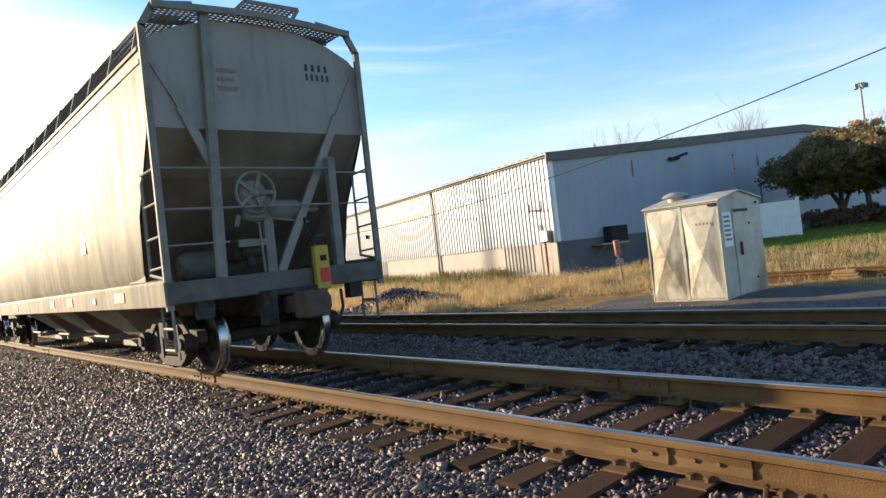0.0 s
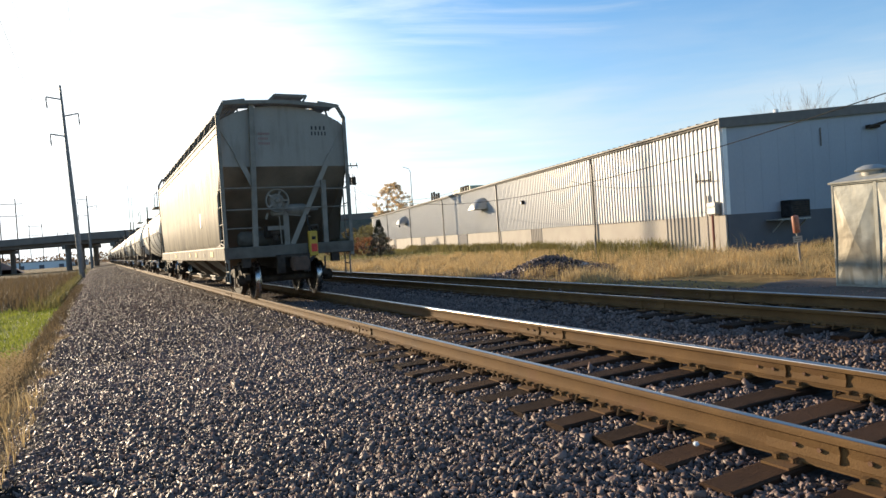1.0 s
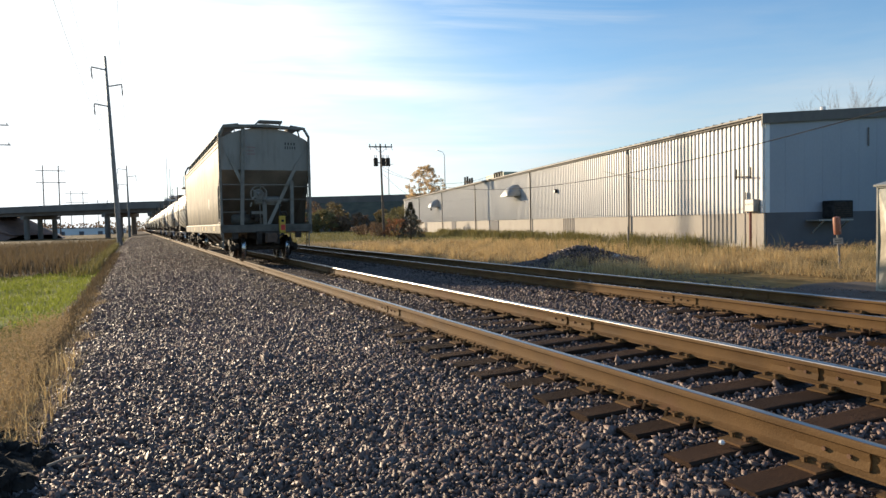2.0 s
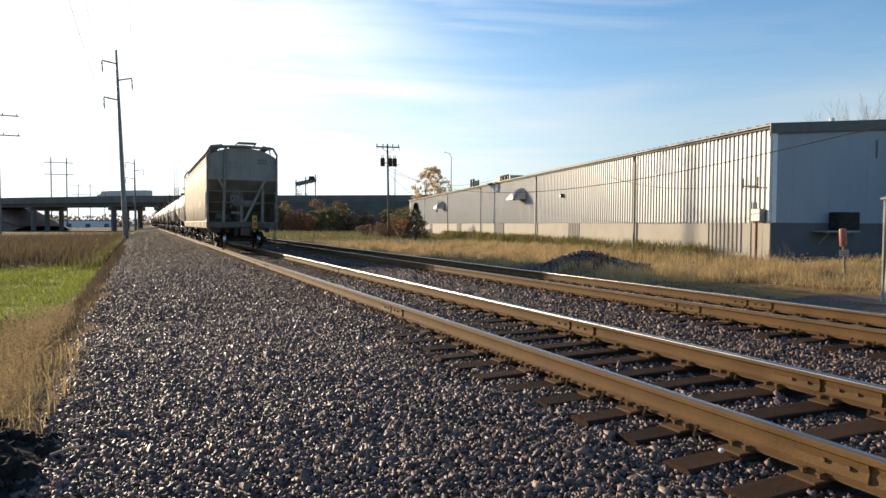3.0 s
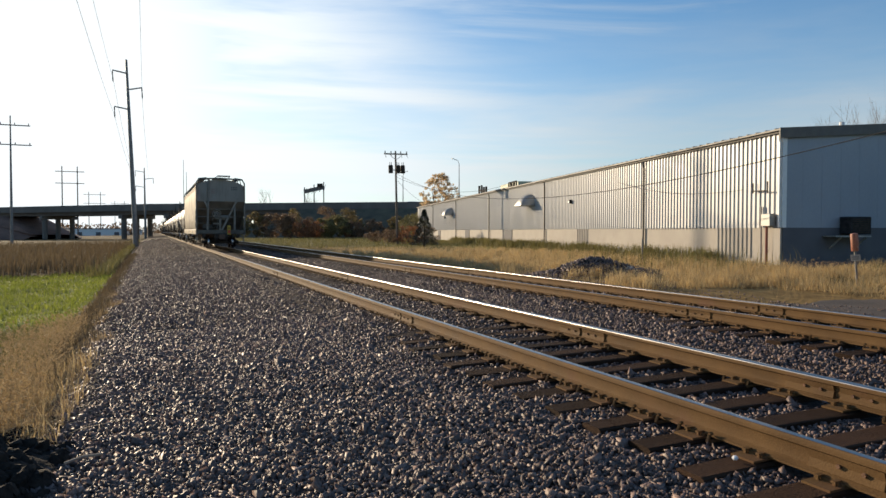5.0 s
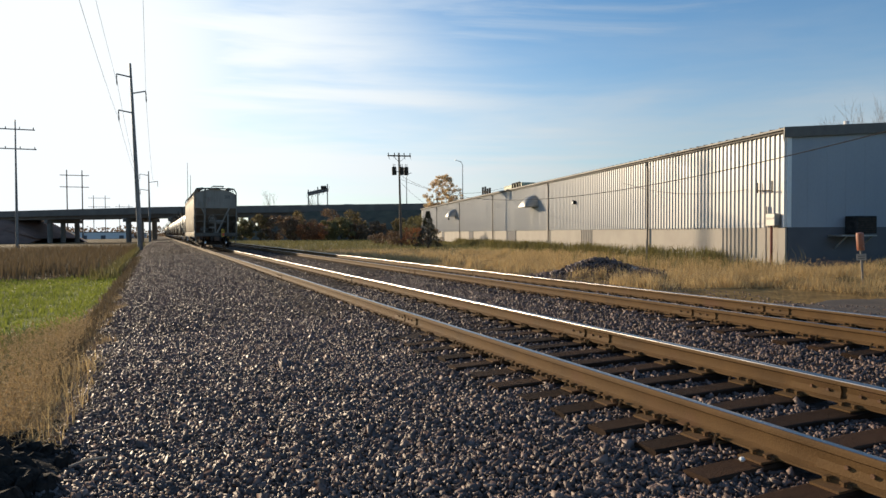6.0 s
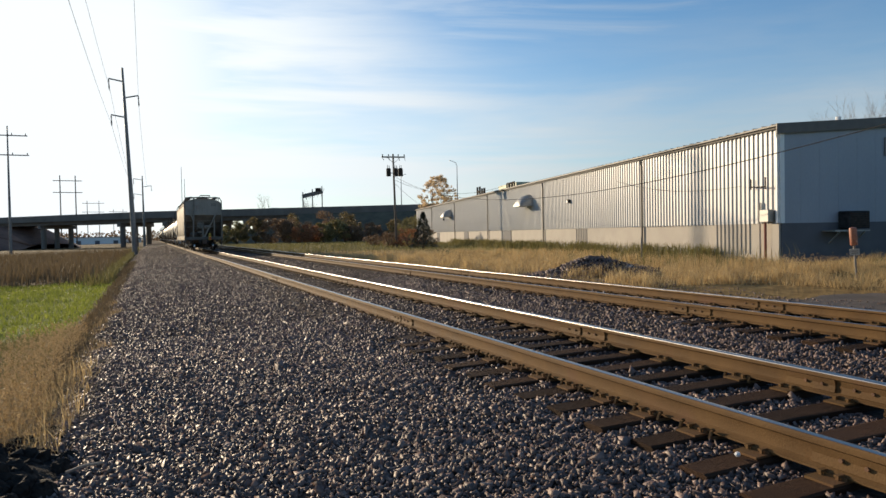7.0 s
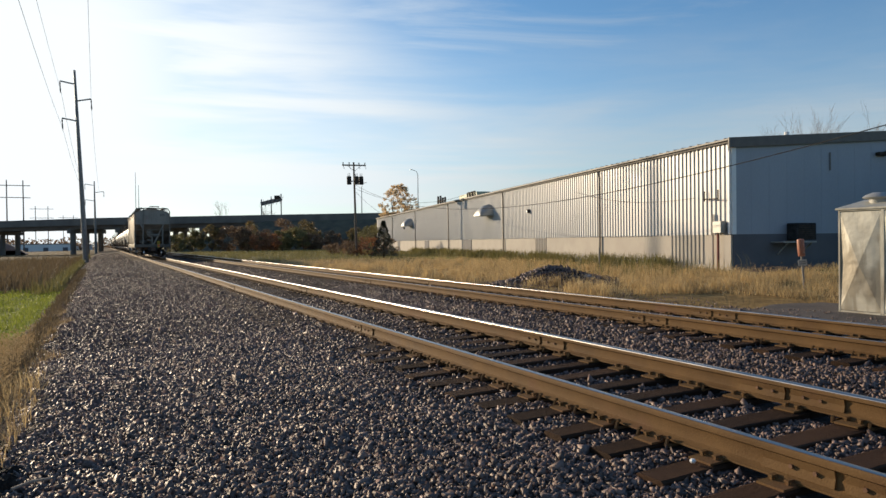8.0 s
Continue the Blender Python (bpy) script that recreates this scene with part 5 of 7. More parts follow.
# ---------------------------------------------------------------- placing by bearing
def spot(az, d, z=None):
    """The point at a bearing (degrees from +y to +x) and distance from the tripod; on the ground unless z is given."""
    x, y = EYE[0] + d * math.sin(radians(az)), d * math.cos(radians(az))
    return Vector((x, y, float(ground_z(x, y)) if z is None else z))


def wire(name, a, b, sag, r=0.012, n=24, label="", z_of=None):
    a, b = Vector(a), Vector(b)
    pts = []
    for i in range(n + 1):
        s = i / n
        p = a.lerp(b, s)
        p.z -= 4 * sag * s * (1 - s)
        if z_of:
            p.z = z_of(s)
        pts.append(p)
    ob = part(name, Geo().pipe(pts, r, 5), M["dark"])
    return tagged(ob, label or "dark overhead cable strung between poles", "cable", "overhead cables")


# ---------------------------------------------------------------- signal bungalow
def bungalow():
    x0, x1, y0, y1, z0, z1 = 10.4, 12.37, 7.17, 8.98, -0.40, 1.83
    top = thing("equipment_shelter", "dull aluminium trackside equipment shelter with embossed doors", "shelter", at=pose(x0, y0, z0))
    w, d, h, pk = x1 - x0, y1 - y0, z1 - z0, 0.17
    prof = [(0.03, 0), (w, 0), (w, h), (w / 2, h + pk), (0.03, h)]
    part("body", Geo().sweep(prof, 0.0, d), M["bungalow"], top, bevel=0.012)
    part("plinth", Geo().box(0.05, w - 0.03, 0.04, d - 0.04, -0.14, 0.0), M["concrete"], top)
    part("roof", Geo().sweep([(-0.05, h - 0.03), (w / 2, h + pk), (w + 0.05, h - 0.03), (w + 0.05, h + 0.005), (w / 2, h + pk + 0.035), (-0.05, h + 0.005)], -0.05, d + 0.05), M["bungalow"], top)
    for i in range(2):
        a, b = 0.02 + i * d / 2, d / 2 * (i + 1) - 0.02
        m = (a + b) / 2
        # embossed hourglass: creases run from corners to the middle
        lo, hi, zm = 0.08, h - 0.08, h * 0.47
        v = [(0.0, a, lo), (0.0, b, lo), (0.0, b, hi), (0.0, a, hi), (-0.045, m, zm), (0.02, a + 0.02, zm), (0.02, b - 0.02, zm)]
        v = [(x - 0.012, y, z) for x, y, z in v]
        door = part("door", Geo().add(v, [(0, 4, 1), (2, 4, 3), (0, 5, 4), (5, 3, 4), (1, 4, 6), (4, 2, 6), (0, 3, 5), (1, 6, 2)]), M["bungalow_door"], top, "embossed aluminium door")
        part("door_frame", Geo().box(-0.02, 0.03, a - 0.02, a + 0.015, 0.02, h - 0.02).box(-0.02, 0.03, b - 0.015, b + 0.02, 0.02, h - 0.02).box(-0.02, 0.03, a, b, h - 0.06, h - 0.02).box(-0.02, 0.03, a, b, 0.02, 0.07), M["bungalow"], top)
    for i in range(5):
        part("mark", Geo().box(-0.03, -0.024, 0.5 - i * 0.085, 0.55 - i * 0.085, 1.66, 1.76), M["hopper_grime"], top)
    for i in range(2):
        part("mark", Geo().box(-0.03, -0.024, 0.36 - i * 0.085, 0.41 - i * 0.085, 1.48, 1.58), M["hopper_grime"], top)
    part("latch", Geo().box(-0.06, 0.0, 0.03, 0.22, h - 0.13, h - 0.07), M["dark_steel"], top, bevel=0.01)
    # gable face with notice and louvred hatch
    notice = part("notice", Geo().box(0.12, 0.5, -0.012, -0.004, h - 1.05, h - 0.3), M["white"], top, "white paper notice with faded lines")
    for i in range(6):
        part("line", Geo().box(0.16, 0.42 + 0.03 * (i % 2), -0.016, -0.0125, h - 0.42 - i * 0.1, h - 0.37 - i * 0.1), M["galv"] if i < 4 else M["faded_red"], notice)
    part("service_door", Geo().box(0.58, w - 0.2, -0.02, -0.002, 0.1, h - 0.2), M["bungalow"], top, bevel=0.006)
    part("vent_slot", Geo().box(0.62, 1.3, -0.03, -0.021, h - 0.3, h - 0.24), M["dark_steel"], top)
    part("handle", Geo().box(0.78, 0.84, -0.06, -0.02, 0.95, 1.25), M["dark_steel"], top, bevel=0.01)
    for x, z in ((1.3, 1.65), (1.45, 0.4), (1.75, h - 0.12)):
        part("bolt", Geo().tube((x, -0.04, z), (x, 0.0, z), 0.025, 8), M["dark_steel"], top)
    part("roof_vent", Geo().lathe([(0.0, 0.12), (0.14, 0.11), (0.26, 0.06), (0.32, 0.01), (0.3, -0.01), (0.2, -0.03), (0.18, -0.18)], 20, pose(w / 2 - 0.3, d - 0.45, h + 0.22)), M["grey_box"], top, "domed roof ventilator", smooth=True)
    g = Geo().tube((w / 2, 0.02, h + pk), (w / 2, 0.02, h + pk + 0.85), 0.007, 6).tube((w / 2 - 0.03, 0.02, h + pk + 0.5), (w / 2 + 0.03, 0.02, h + pk + 0.5), 0.018).tube((w / 2 - 0.04, 0.02, h + pk + 0.82), (w / 2 + 0.04, 0.02, h + pk + 0.82), 0.012).box(w / 2 - 0.05, w / 2 + 0.05, -0.03, 0.05, h + pk, h + pk + 0.06)
    part("aerial", g, M["dark_steel"], top)


bungalow()


def marker_post():
    p = spot(55.1, 22.6)
    top = thing("cable_marker_post", "weathered orange cable marker on a thin leaning post", "marker post", at=Matrix.Translation(p) @ pose(0, 0, 0, 0, -6.5, 0))
    part("post", Geo().tube((0, 0, -0.1), (0, 0, 1.25), 0.03, 8), M["galv"], top)
    part("marker_tube", Geo().lathe([(0.0, 1.0), (0.09, 1.0), (0.1, 1.02), (0.1, 1.46), (0.09, 1.5), (0.0, 1.52)], 16), M["orange_sign"], top, "orange marker tube", smooth=True)
    sg = part("sign_plate", Geo().box(-0.12, 0.12, -0.055, -0.035, 0.72, 0.9), M["wainscot"], top, "small pale sign plate", at=pose(0, 0, 0, 0, 0, -50))
    for i in range(2):
        part("line", Geo().box(-0.08, 0.08, -0.06, -0.0555, 0.77 + i * 0.06, 0.782 + i * 0.06), M["dark"], sg)


marker_post()
part_post = thing("stake", "thin grey steel stake in the weeds", "stake", at=Matrix.Translation((19.4, 27.5, -0.4)))
part("rod", Geo().tube((0, 0, -0.1), (0, 0, 1.25), 0.045, 8), M["galv"], part_post)


# heap of ballast in the grass
def heap(cx, cy, rx, ry, h, n, name, label):
    gx, gy = np.meshgrid(np.linspace(-1.15, 1.15, 26), np.linspace(-1.15, 1.15, 22))

    def hz(u, v):
        r = np.sqrt(u * u + v * v)
        return h * (np.exp(-2.6 * r * r) - 0.2) * (1.05 + 0.25 * np.sin(5 * u + 2) * np.cos(4 * v) + 0.2 * np.sin(3.1 * u))

    top = thing(name, label, "rubble heap", at=Matrix())
    part("core", sheet("core", cx + rx * np.linspace(-1.15, 1.15, 26), cy + ry * np.linspace(-1.15, 1.15, 22), lambda x, y: hz((x - cx) / rx, (y - cy) / ry) + ground_z(x, y) - 0.05, M["ballast"]), None, top)
    st = stones("loose_stone", n, cx - rx, cx + rx, cy - ry, cy + ry, 0.068, lambda x, y: hz((x - cx) / rx, (y - cy) / ry) + ground_z(x, y) - 0.04, lambda x, y: ((x - cx) / rx) ** 2 + ((y - cy) / ry) ** 2 < 1.05)
    st.parent = top
    tagged(st, kind="stuff")
    return top


heap(11.4, 20.6, 4.4, 1.8, 0.62, 6000, "ballast_heap", "low heap of dark ballast in dry grass")
rb = part("boulder", Geo().lathe([(0.0, 0.16), (0.2, 0.14), (0.36, 0.06), (0.4, 0.0), (0.3, -0.1)], 9, pose(0, 0, 0, 12, 8, 0) @ Matrix.Diagonal((0.75, 0.45, 0.6, 1))), M["rock"], None, at=pose(12.6, 20.0, -0.16))
tagged(rb, "pale flat boulder lying on the ballast heap", "boulder")


# old rails left in the grass beyond the road
def scrap_rail(x, y, rz, length):
    ob = part("scrap_rail", Geo().sweep([(a, b + 0.18) for a, b in RAIL], 0, length), M["rust"], None, at=pose(x, y, float(ground_z(x, y)) + 0.03, 0, 0, rz))
    return tagged(ob, "rusty old rail lying in the straw grass", "scrap rail", "scrap rails")


scrap_rail(14.0, 9.0, 186, 9.0)
scrap_rail(14.5, 9.4, 184, 9.4)
yb = thing("timber_stack", "small stack of yellowed timber blocks beside the rails", "timber", at=pose(14.1, 6.1, float(ground_z(14.1, 6.1)), 0, 0, 8))
for i in range(3):
    for x in (-0.2, 0.03):
        part("block", Geo().box(x, x + 0.19, -0.32 + 0.06 * i + 0.2 * x, 0.34 - 0.05 * i, 0.075 * i, 0.07 + 0.075 * i), M["old_timber"], yb, bevel=0.01)


# clods of black soil by the ballast's edge
def clods():
    top = thing("soil_heap", "heap of black earth clods at the edge of the ballast", "earth heap")
    r = random.Random(3)
    part("core", sheet("core", np.linspace(-6.4, -3.75, 24), np.linspace(3.4, 7.0, 26), lambda x, y: np.where((y < 6.9), -0.62 + 0.26 * np.exp(-((x + 4.9) / 0.8) ** 2 - ((y - 5.4) / 1.0) ** 2) + 0.05 * np.sin(9 * x + 3 * y) * np.sin(7 * y), -0.9), M["soil"]), None, top)
    for i in range(260):
        x, y = r.gauss(-4.75, 0.5), r.gauss(5.5, 0.7)
        if x > -3.85 or x < -6.2:
            continue
        s = r.uniform(0.03, 0.12)
        g = Geo().lathe([(0.0, 0.6), (0.5, 0.45), (0.9, 0.1), (0.8, -0.3), (0.3, -0.55), (0.0, -0.6)], 7)
        g.v = [tuple(s * c * r.uniform(0.7, 1.25) for c in p) for p in g.v]
        part("clod", g, M["soil"], top, at=pose(x, y, -0.6 + 0.24 * math.exp(-((x + 4.9) / 0.8) ** 2 - ((y - 5.4) / 1.0) ** 2), r.uniform(0, 90), r.uniform(0, 90), r.uniform(0, 360)))


clods()
tagged(part("stick", Geo().pipe([(0, 0, 0), (0.12, 0.03, 0.01), (0.25, 0.03, 0.0)], 0.01), M["twig"], None, at=pose(-4.2, 5.2, -0.36, 0, 0, 20)), "pale broken stick lying on black earth", "stick")


# white fence panel, and the road's far verge
def fence():
    a, b = spot(65.7, 33), spot(68.45, 33)
    m = Matrix.Translation(a) @ Matrix.Rotation(math.atan2(b.y - a.y, b.x - a.x), 4, "Z")
    L = (b - a).length
    top = thing("fence_panel", "white vinyl privacy fence panel on the lawn", "fence", at=m)
    for x in (0.0, L):
        part("post", Geo().box(x - 0.07, x + 0.07, -0.07, 0.07, -0.3, 1.66).box(x - 0.08, x + 0.08, -0.08, 0.08, 1.66, 1.7), M["white"], top)
    part("rail", Geo().box(0.07, L - 0.07, -0.03, 0.03, 1.48, 1.58), M["white"], top)
    part("rail", Geo().box(0.07, L - 0.07, -0.03, 0.03, 0.05, 0.17), M["white"], top)
    n = int((L - 0.14) / 0.15)
    for i in range(n):
        w = (L - 0.14) / n
        part("board", Geo().box(0.072 + i * w, 0.068 + (i + 1) * w, -0.015, 0.015, 0.17, 1.48), M["white"], top)


fence()


# ---------------------------------------------------------------- poles, lamps and cables
def utility_pole():
    p = spot(19.5, 80)
    p.z = 0.3
    top = thing("utility_pole", "wooden utility pole with crossarm and three transformers", "utility pole", at=Matrix.Translation(p) @ pose(0, 0, 0, 0, -1.2, 0))
    part("pole", Geo().tube((0, 0, -1.1), (0, 0, 10.4), 0.16, 12, 0.1), M["wood_pole"], top, smooth=True)
    part("crossarm", Geo().box(-1.45, 1.45, -0.2, -0.08, 9.95, 10.1), M["wood_pole"], top)
    part("brace", Geo().beam((-0.8, -0.18, 9.95), (0, -0.16, 9.3), 0.04, 0.04).beam((0.8, -0.18, 9.95), (0, -0.16, 9.3), 0.04, 0.04), M["galv"], top)
    for x in (-1.35, -0.6, 0.6, 1.35):
        part("insulator", Geo().lathe([(0.0, 0.28), (0.05, 0.26), (0.08, 0.18), (0.04, 0.14), (0.08, 0.08), (0.03, 0.0)], 8, pose(x, -0.14, 10.1)), M["dark_steel"], top)
        part("cutout", Geo().beam((x, -0.14, 9.95), (x + 0.12, -0.2, 9.6), 0.05, 0.05), M["dark_steel"], top)
    for x in (-0.72, 0.2, 0.78):
        part("transformer", Geo().lathe([(0.0, 0.98), (0.2, 0.96), (0.27, 0.88), (0.27, 0.0), (0.0, 0.0)], 14, pose(x, -0.25, 7.75)).tube((x - 0.1, -0.25, 8.7), (x - 0.1, -0.25, 9.05), 0.035).tube((x + 0.1, -0.25, 8.7), (x + 0.1, -0.25, 9.05), 0.035), M["dark_steel"], top, "dark grey transformer can", smooth=True)
    part("bracket", Geo().box(-0.9, 0.9, -0.16, -0.1, 8.1, 8.2), M["galv"], top)
    return p


UP = utility_pole()
wire("overhead_cable", (UP.x, UP.y, 8.0), (12.0, -19.2, 8.0), 0, 0.017, 60, "thick black cable sagging low past the warehouse", lambda s: 8 - 16.79 * (1.22 * s) + 14.81 * (1.22 * s) ** 2)
wire("service_drop", (UP.x, UP.y, 7.2), (WH @ Vector((78, 0.1, 4.9))), 0.5, 0.016)
wire("service_drop", (UP.x, UP.y, 7.6), (WH @ Vector((46.6, -2.0, 6.3))), 1.2, 0.016)
wire("service_drop", (WH @ Vector((2.35, 0.2, 3.1))), (WH @ Vector((14.7, 0.2, 4.3))), 0.4, 0.008)
np_ = thing("utility_pole", "wooden pole holding up the sagging black cable", "utility pole", at=pose(12.0, -19.2, -0.4))
part("pole", Geo().tube((0, 0, -0.3), (0, 0, 10.0), 0.18, 12, 0.12), M["wood_pole"], np_, smooth=True)


def steel_pole(az, d, base, z_top, lean, arms, r, label):
    p = spot(az, d, base)
    h = z_top - base
    top = thing("transmission_pole", label, "power pole", "transmission poles", at=Matrix.Translation(p) @ pose(0, 0, 0, 0, lean, 0))
    part("pole", Geo().tube((0, 0, -0.5), (0, 0, h), r, 12, r * 0.38), M["galv"], top, smooth=True)
    for side, z, w in arms:
        arm = part("arm", Geo().beam((0, 0, z - base - 0.35), (side * w, 0, z - base), 0.14, 0.16), M["galv"], top)
        part("insulator", Geo().lathe([(0.0, 0.0), (0.05, -0.05), (0.09, -0.4), (0.05, -0.5), (0.09, -1.2), (0.03, -1.5), (0.0, -1.6)], 6, pose(side * w, 0, z - base)), M["dark_steel"], arm)
    return top


steel_pole(-1.16, 99, -1.2, 23.93, -2.15, ((-1, 22.47, 1.72), (1, 20.32, 1.72), (-1, 17.73, 1.72)), 0.36, "tall grey steel transmission pole with three short arms")
steel_pole(-0.47, 200, -1.4, 18.3, -0.5, ((-1, 17.5, 2.2), (1, 15.6, 2.2), (-1, 13.4, 2.2)), 0.36, "distant grey transmission pole with short arms")
steel_pole(-9.29, 160, -1.6, 24.2, 0.1, (), 0.3, "grey pole with two long crossarms")
q = spot(-9.25, 160, 0)
hx = thing("pole_crossarms", "two long crossarms on a grey power pole", "power pole", at=Matrix.Translation(q))
for z, w in ((22.3, 3.4), (18.4, 3.6)):
    part("crossarm", Geo().box(-w - 1.0, w, -0.3, -0.2, z - 0.12, z + 0.1), M["galv"], hx)
    for i in range(4):
        x = -w - 0.7 + i * (2 * w + 0.4) / 3
        part("insulator", Geo().tube((x, -0.25, z), (x, -0.25, z + 0.5), 0.08, 6), M["dark_steel"], hx)


def h_frame(az, d, z_top, gap, arms):
    p = spot(az, d, -1.5)
    top = thing("h_frame_pylon", "distant timber H-frame power pylon", "power pylon", "distant pylons", at=Matrix.Translation(p))
    for x in (0, gap):
        part("leg", Geo().tube((x, 0, -0.5), (x, 0, z_top + 1.5), 0.28, 8, 0.2), M["wood_pole"], top)
    for z in arms:
        part("crossarm", Geo().box(-0.45 * gap, 1.45 * gap, -0.15, 0.15, z + 1.4, z + 1.7), M["wood_pole"], top)


h_frame(-6.1, 330, 28.8, 5.8, (26.5, 21.5))
h_frame(-4.36, 520, 27.9, 7.2, (26, 20))
h_frame(-2.6, 620, 26, 7.2, (24,))
for az, d, z in ((2.33, 480, 50), (2.54, 420, 37)):
    o = thing("radio_mast", "very thin distant radio mast", "mast", "radio masts", at=Matrix.Translation(spot(az, d, -1.5)))
    part("mast", Geo().tube((0, 0, 0), (0, 0, z), 0.3, 6, 0.12), M["galv"], o)
a0 = spot(-1.16, 99, 0)
for dx, z0 in ((-2.5, 21.1), (0.95, 18.95), (-2.4, 16.4)):
    wire("transmission_line", (a0.x + dx, a0.y, z0), (a0.x + 1.5 + dx, -80, z0 + 3), 3.0, 0.014, 30, "thin transmission line above the marsh")
    wire("transmission_line", (a0.x + dx, a0.y, z0), (spot(-0.47, 200, 0).x + dx, 198, min(z0, 16) - 0.5), 1.5, 0.02, 12, "thin transmission line above the marsh")


def street_lamp(az, d, base, z_top, reach, label="slim grey highway lamp with a bent arm"):
    top = thing("street_lamp", label, "street lamp", "street lamps", at=Matrix.Translation(spot(az, d, base)))
    h = z_top - base
    part("pole", Geo().tube((0, 0, 0), (0, 0, h - 1.2), 0.13, 8, 0.08).pipe([(0, 0, h - 1.2), (reach * 0.25, 0, h - 0.4), (reach, 0, h)], 0.07), M["galv"], top)
    part("lamp_head", Geo().box(min(reach, reach * 1.35), max(reach, reach * 1.35), -0.15, 0.15, h - 0.06, h + 0.08), M["grey_box"], top)


street_lamp(24.77, 172, 8.0, 19.6, -1.6)
street_lamp(20.0, 178, 8.0, 17.0, 1.0)
fl = thing("floodlight_mast", "grey mast with a ring of floodlights", "light mast", at=Matrix.Translation(spot(73.3, 90, 0.5)))
part("mast", Geo().tube((0, 0, 0), (0, 0, 15.1), 0.16, 10, 0.1), M["galv"], fl)
for i in range(5):
    a = 2 * math.pi * i / 5
    part("floodlight", Geo().box(-0.22, 0.22, -0.15, 0.15, -0.24, 0.24), M["grey_box"], fl, at=pose(0.55 * math.cos(a), 0.55 * math.sin(a), 14.75, 20, 0, math.degrees(a)))
part("ring", Geo().pipe([(0.55 * math.cos(2 * math.pi * i / 12), 0.55 * math.sin(2 * math.pi * i / 12), 15.02) for i in range(13)], 0.04).box(-0.5, 0.5, -0.05, 0.05, 14.97, 15.05), M["galv"], fl)

tagged(part("white_stone", Geo().lathe([(0.0, 0.014), (0.013, 0.013), (0.021, 0.0), (0.013, -0.012), (0.0, -0.014)], 7), M["white"], None, at=pose(-0.3, 3.09, TIE_TOP + 0.018)), "small white quartz stone on a sleeper", "stone")


# ---------------------------------------------------------------- highway bridge
BR = [Vector((-190, 425, 0)), Vector((-52.9, 269.6, 0)), Vector((-0.3, 210.0, 0)), Vector((61.2, 167.8, 0)), Vector((150, 107, 0))]
DECK, SOFFIT, RAILTOP, HALF = 7.35, 5.85, 8.8, 6.0


def along(az):
    """Where the bridge's centre line is met at a bearing: segment, share and point."""
    k = math.tan(radians(az))
    for i in range(len(BR) - 1):
        a, b = BR[i], BR[i + 1]
        fa, fb = a.x - EYE[0] - k * a.y, b.x - EYE[0] - k * b.y
        if fa * fb <= 0:
            s = fa / (fa - fb)
            return i, s, a.lerp(b, s)
    return 0, 0, BR[0]


def offset_line(off):
    out = []
    for i, p in enumerate(BR):
        a, b = BR[max(i - 1, 0)], BR[min(i + 1, len(BR) - 1)]
        d = (b - a).normalized()
        out.append(p + Vector((d.y, -d.x, 0)) * off)      # positive: away from the tripod's side is negative
    return out


def ribbon(o0, o1, z0, z1):
    """A band between two offsets and two heights along the bridge."""
    g = Geo()
    A, B = offset_line(o0), offset_line(o1)
    n = len(A)
    v = [(p.x, p.y, z) for z in (z0, z1) for L in (A, B) for p in L]
    f = []
    for i in range(n - 1):
        a, b, c, d = i, n + i, 2 * n + i, 3 * n + i
        f += [(a, a + 1, b + 1, b), (c, d, d + 1, c + 1), (a, c, c + 1, a + 1), (b, b + 1, d + 1, d)]
    return g.add(v, f)


NEAR = 1 if (offset_line(1.0)[2] - BR[2]).y < 0 else -1


def bridge():
    top = thing("highway_bridge", "long concrete highway overpass crossing the tracks", "bridge")
    part("deck", ribbon(-HALF, HALF, DECK - 0.35, DECK), M["concrete"], top)
    for o in (-4.8, -1.6, 1.6, 4.8):
        part("girder", ribbon(o - 0.25, o + 0.25, SOFFIT, DECK - 0.35), M["girder"], top, "brown steel girder")
    for o in (-HALF, HALF - 0.3):
        part("parapet", ribbon(o, o + 0.3, DECK, RAILTOP), M["concrete"], top, "concrete parapet")
    part("fascia", ribbon(NEAR * HALF, NEAR * (HALF + 0.12), DECK - 0.5, DECK + 0.15), M["concrete"], top)
    for az in (-6.35, -1.05, 1.9, 5.2, 7.9):
        i, s, p = along(az)
        d = (BR[i + 1] - BR[i]).normalized()
        n = Vector((d.y, -d.x, 0)) * NEAR
        pier = part("pier_cap", Geo().beam(p - n * 6.0 + Vector((0, 0, 5.3)), p + n * 6.0 + Vector((0, 0, 5.3)), 1.3, 1.1), M["concrete"], top)
        for k in (-4.6, 0.2, 4.6):
            q = p + n * k
            part("column", Geo().tube((q.x, q.y, -2.2), (q.x, q.y, 4.9), 0.75, 14), M["concrete"], pier, smooth=True)


bridge()


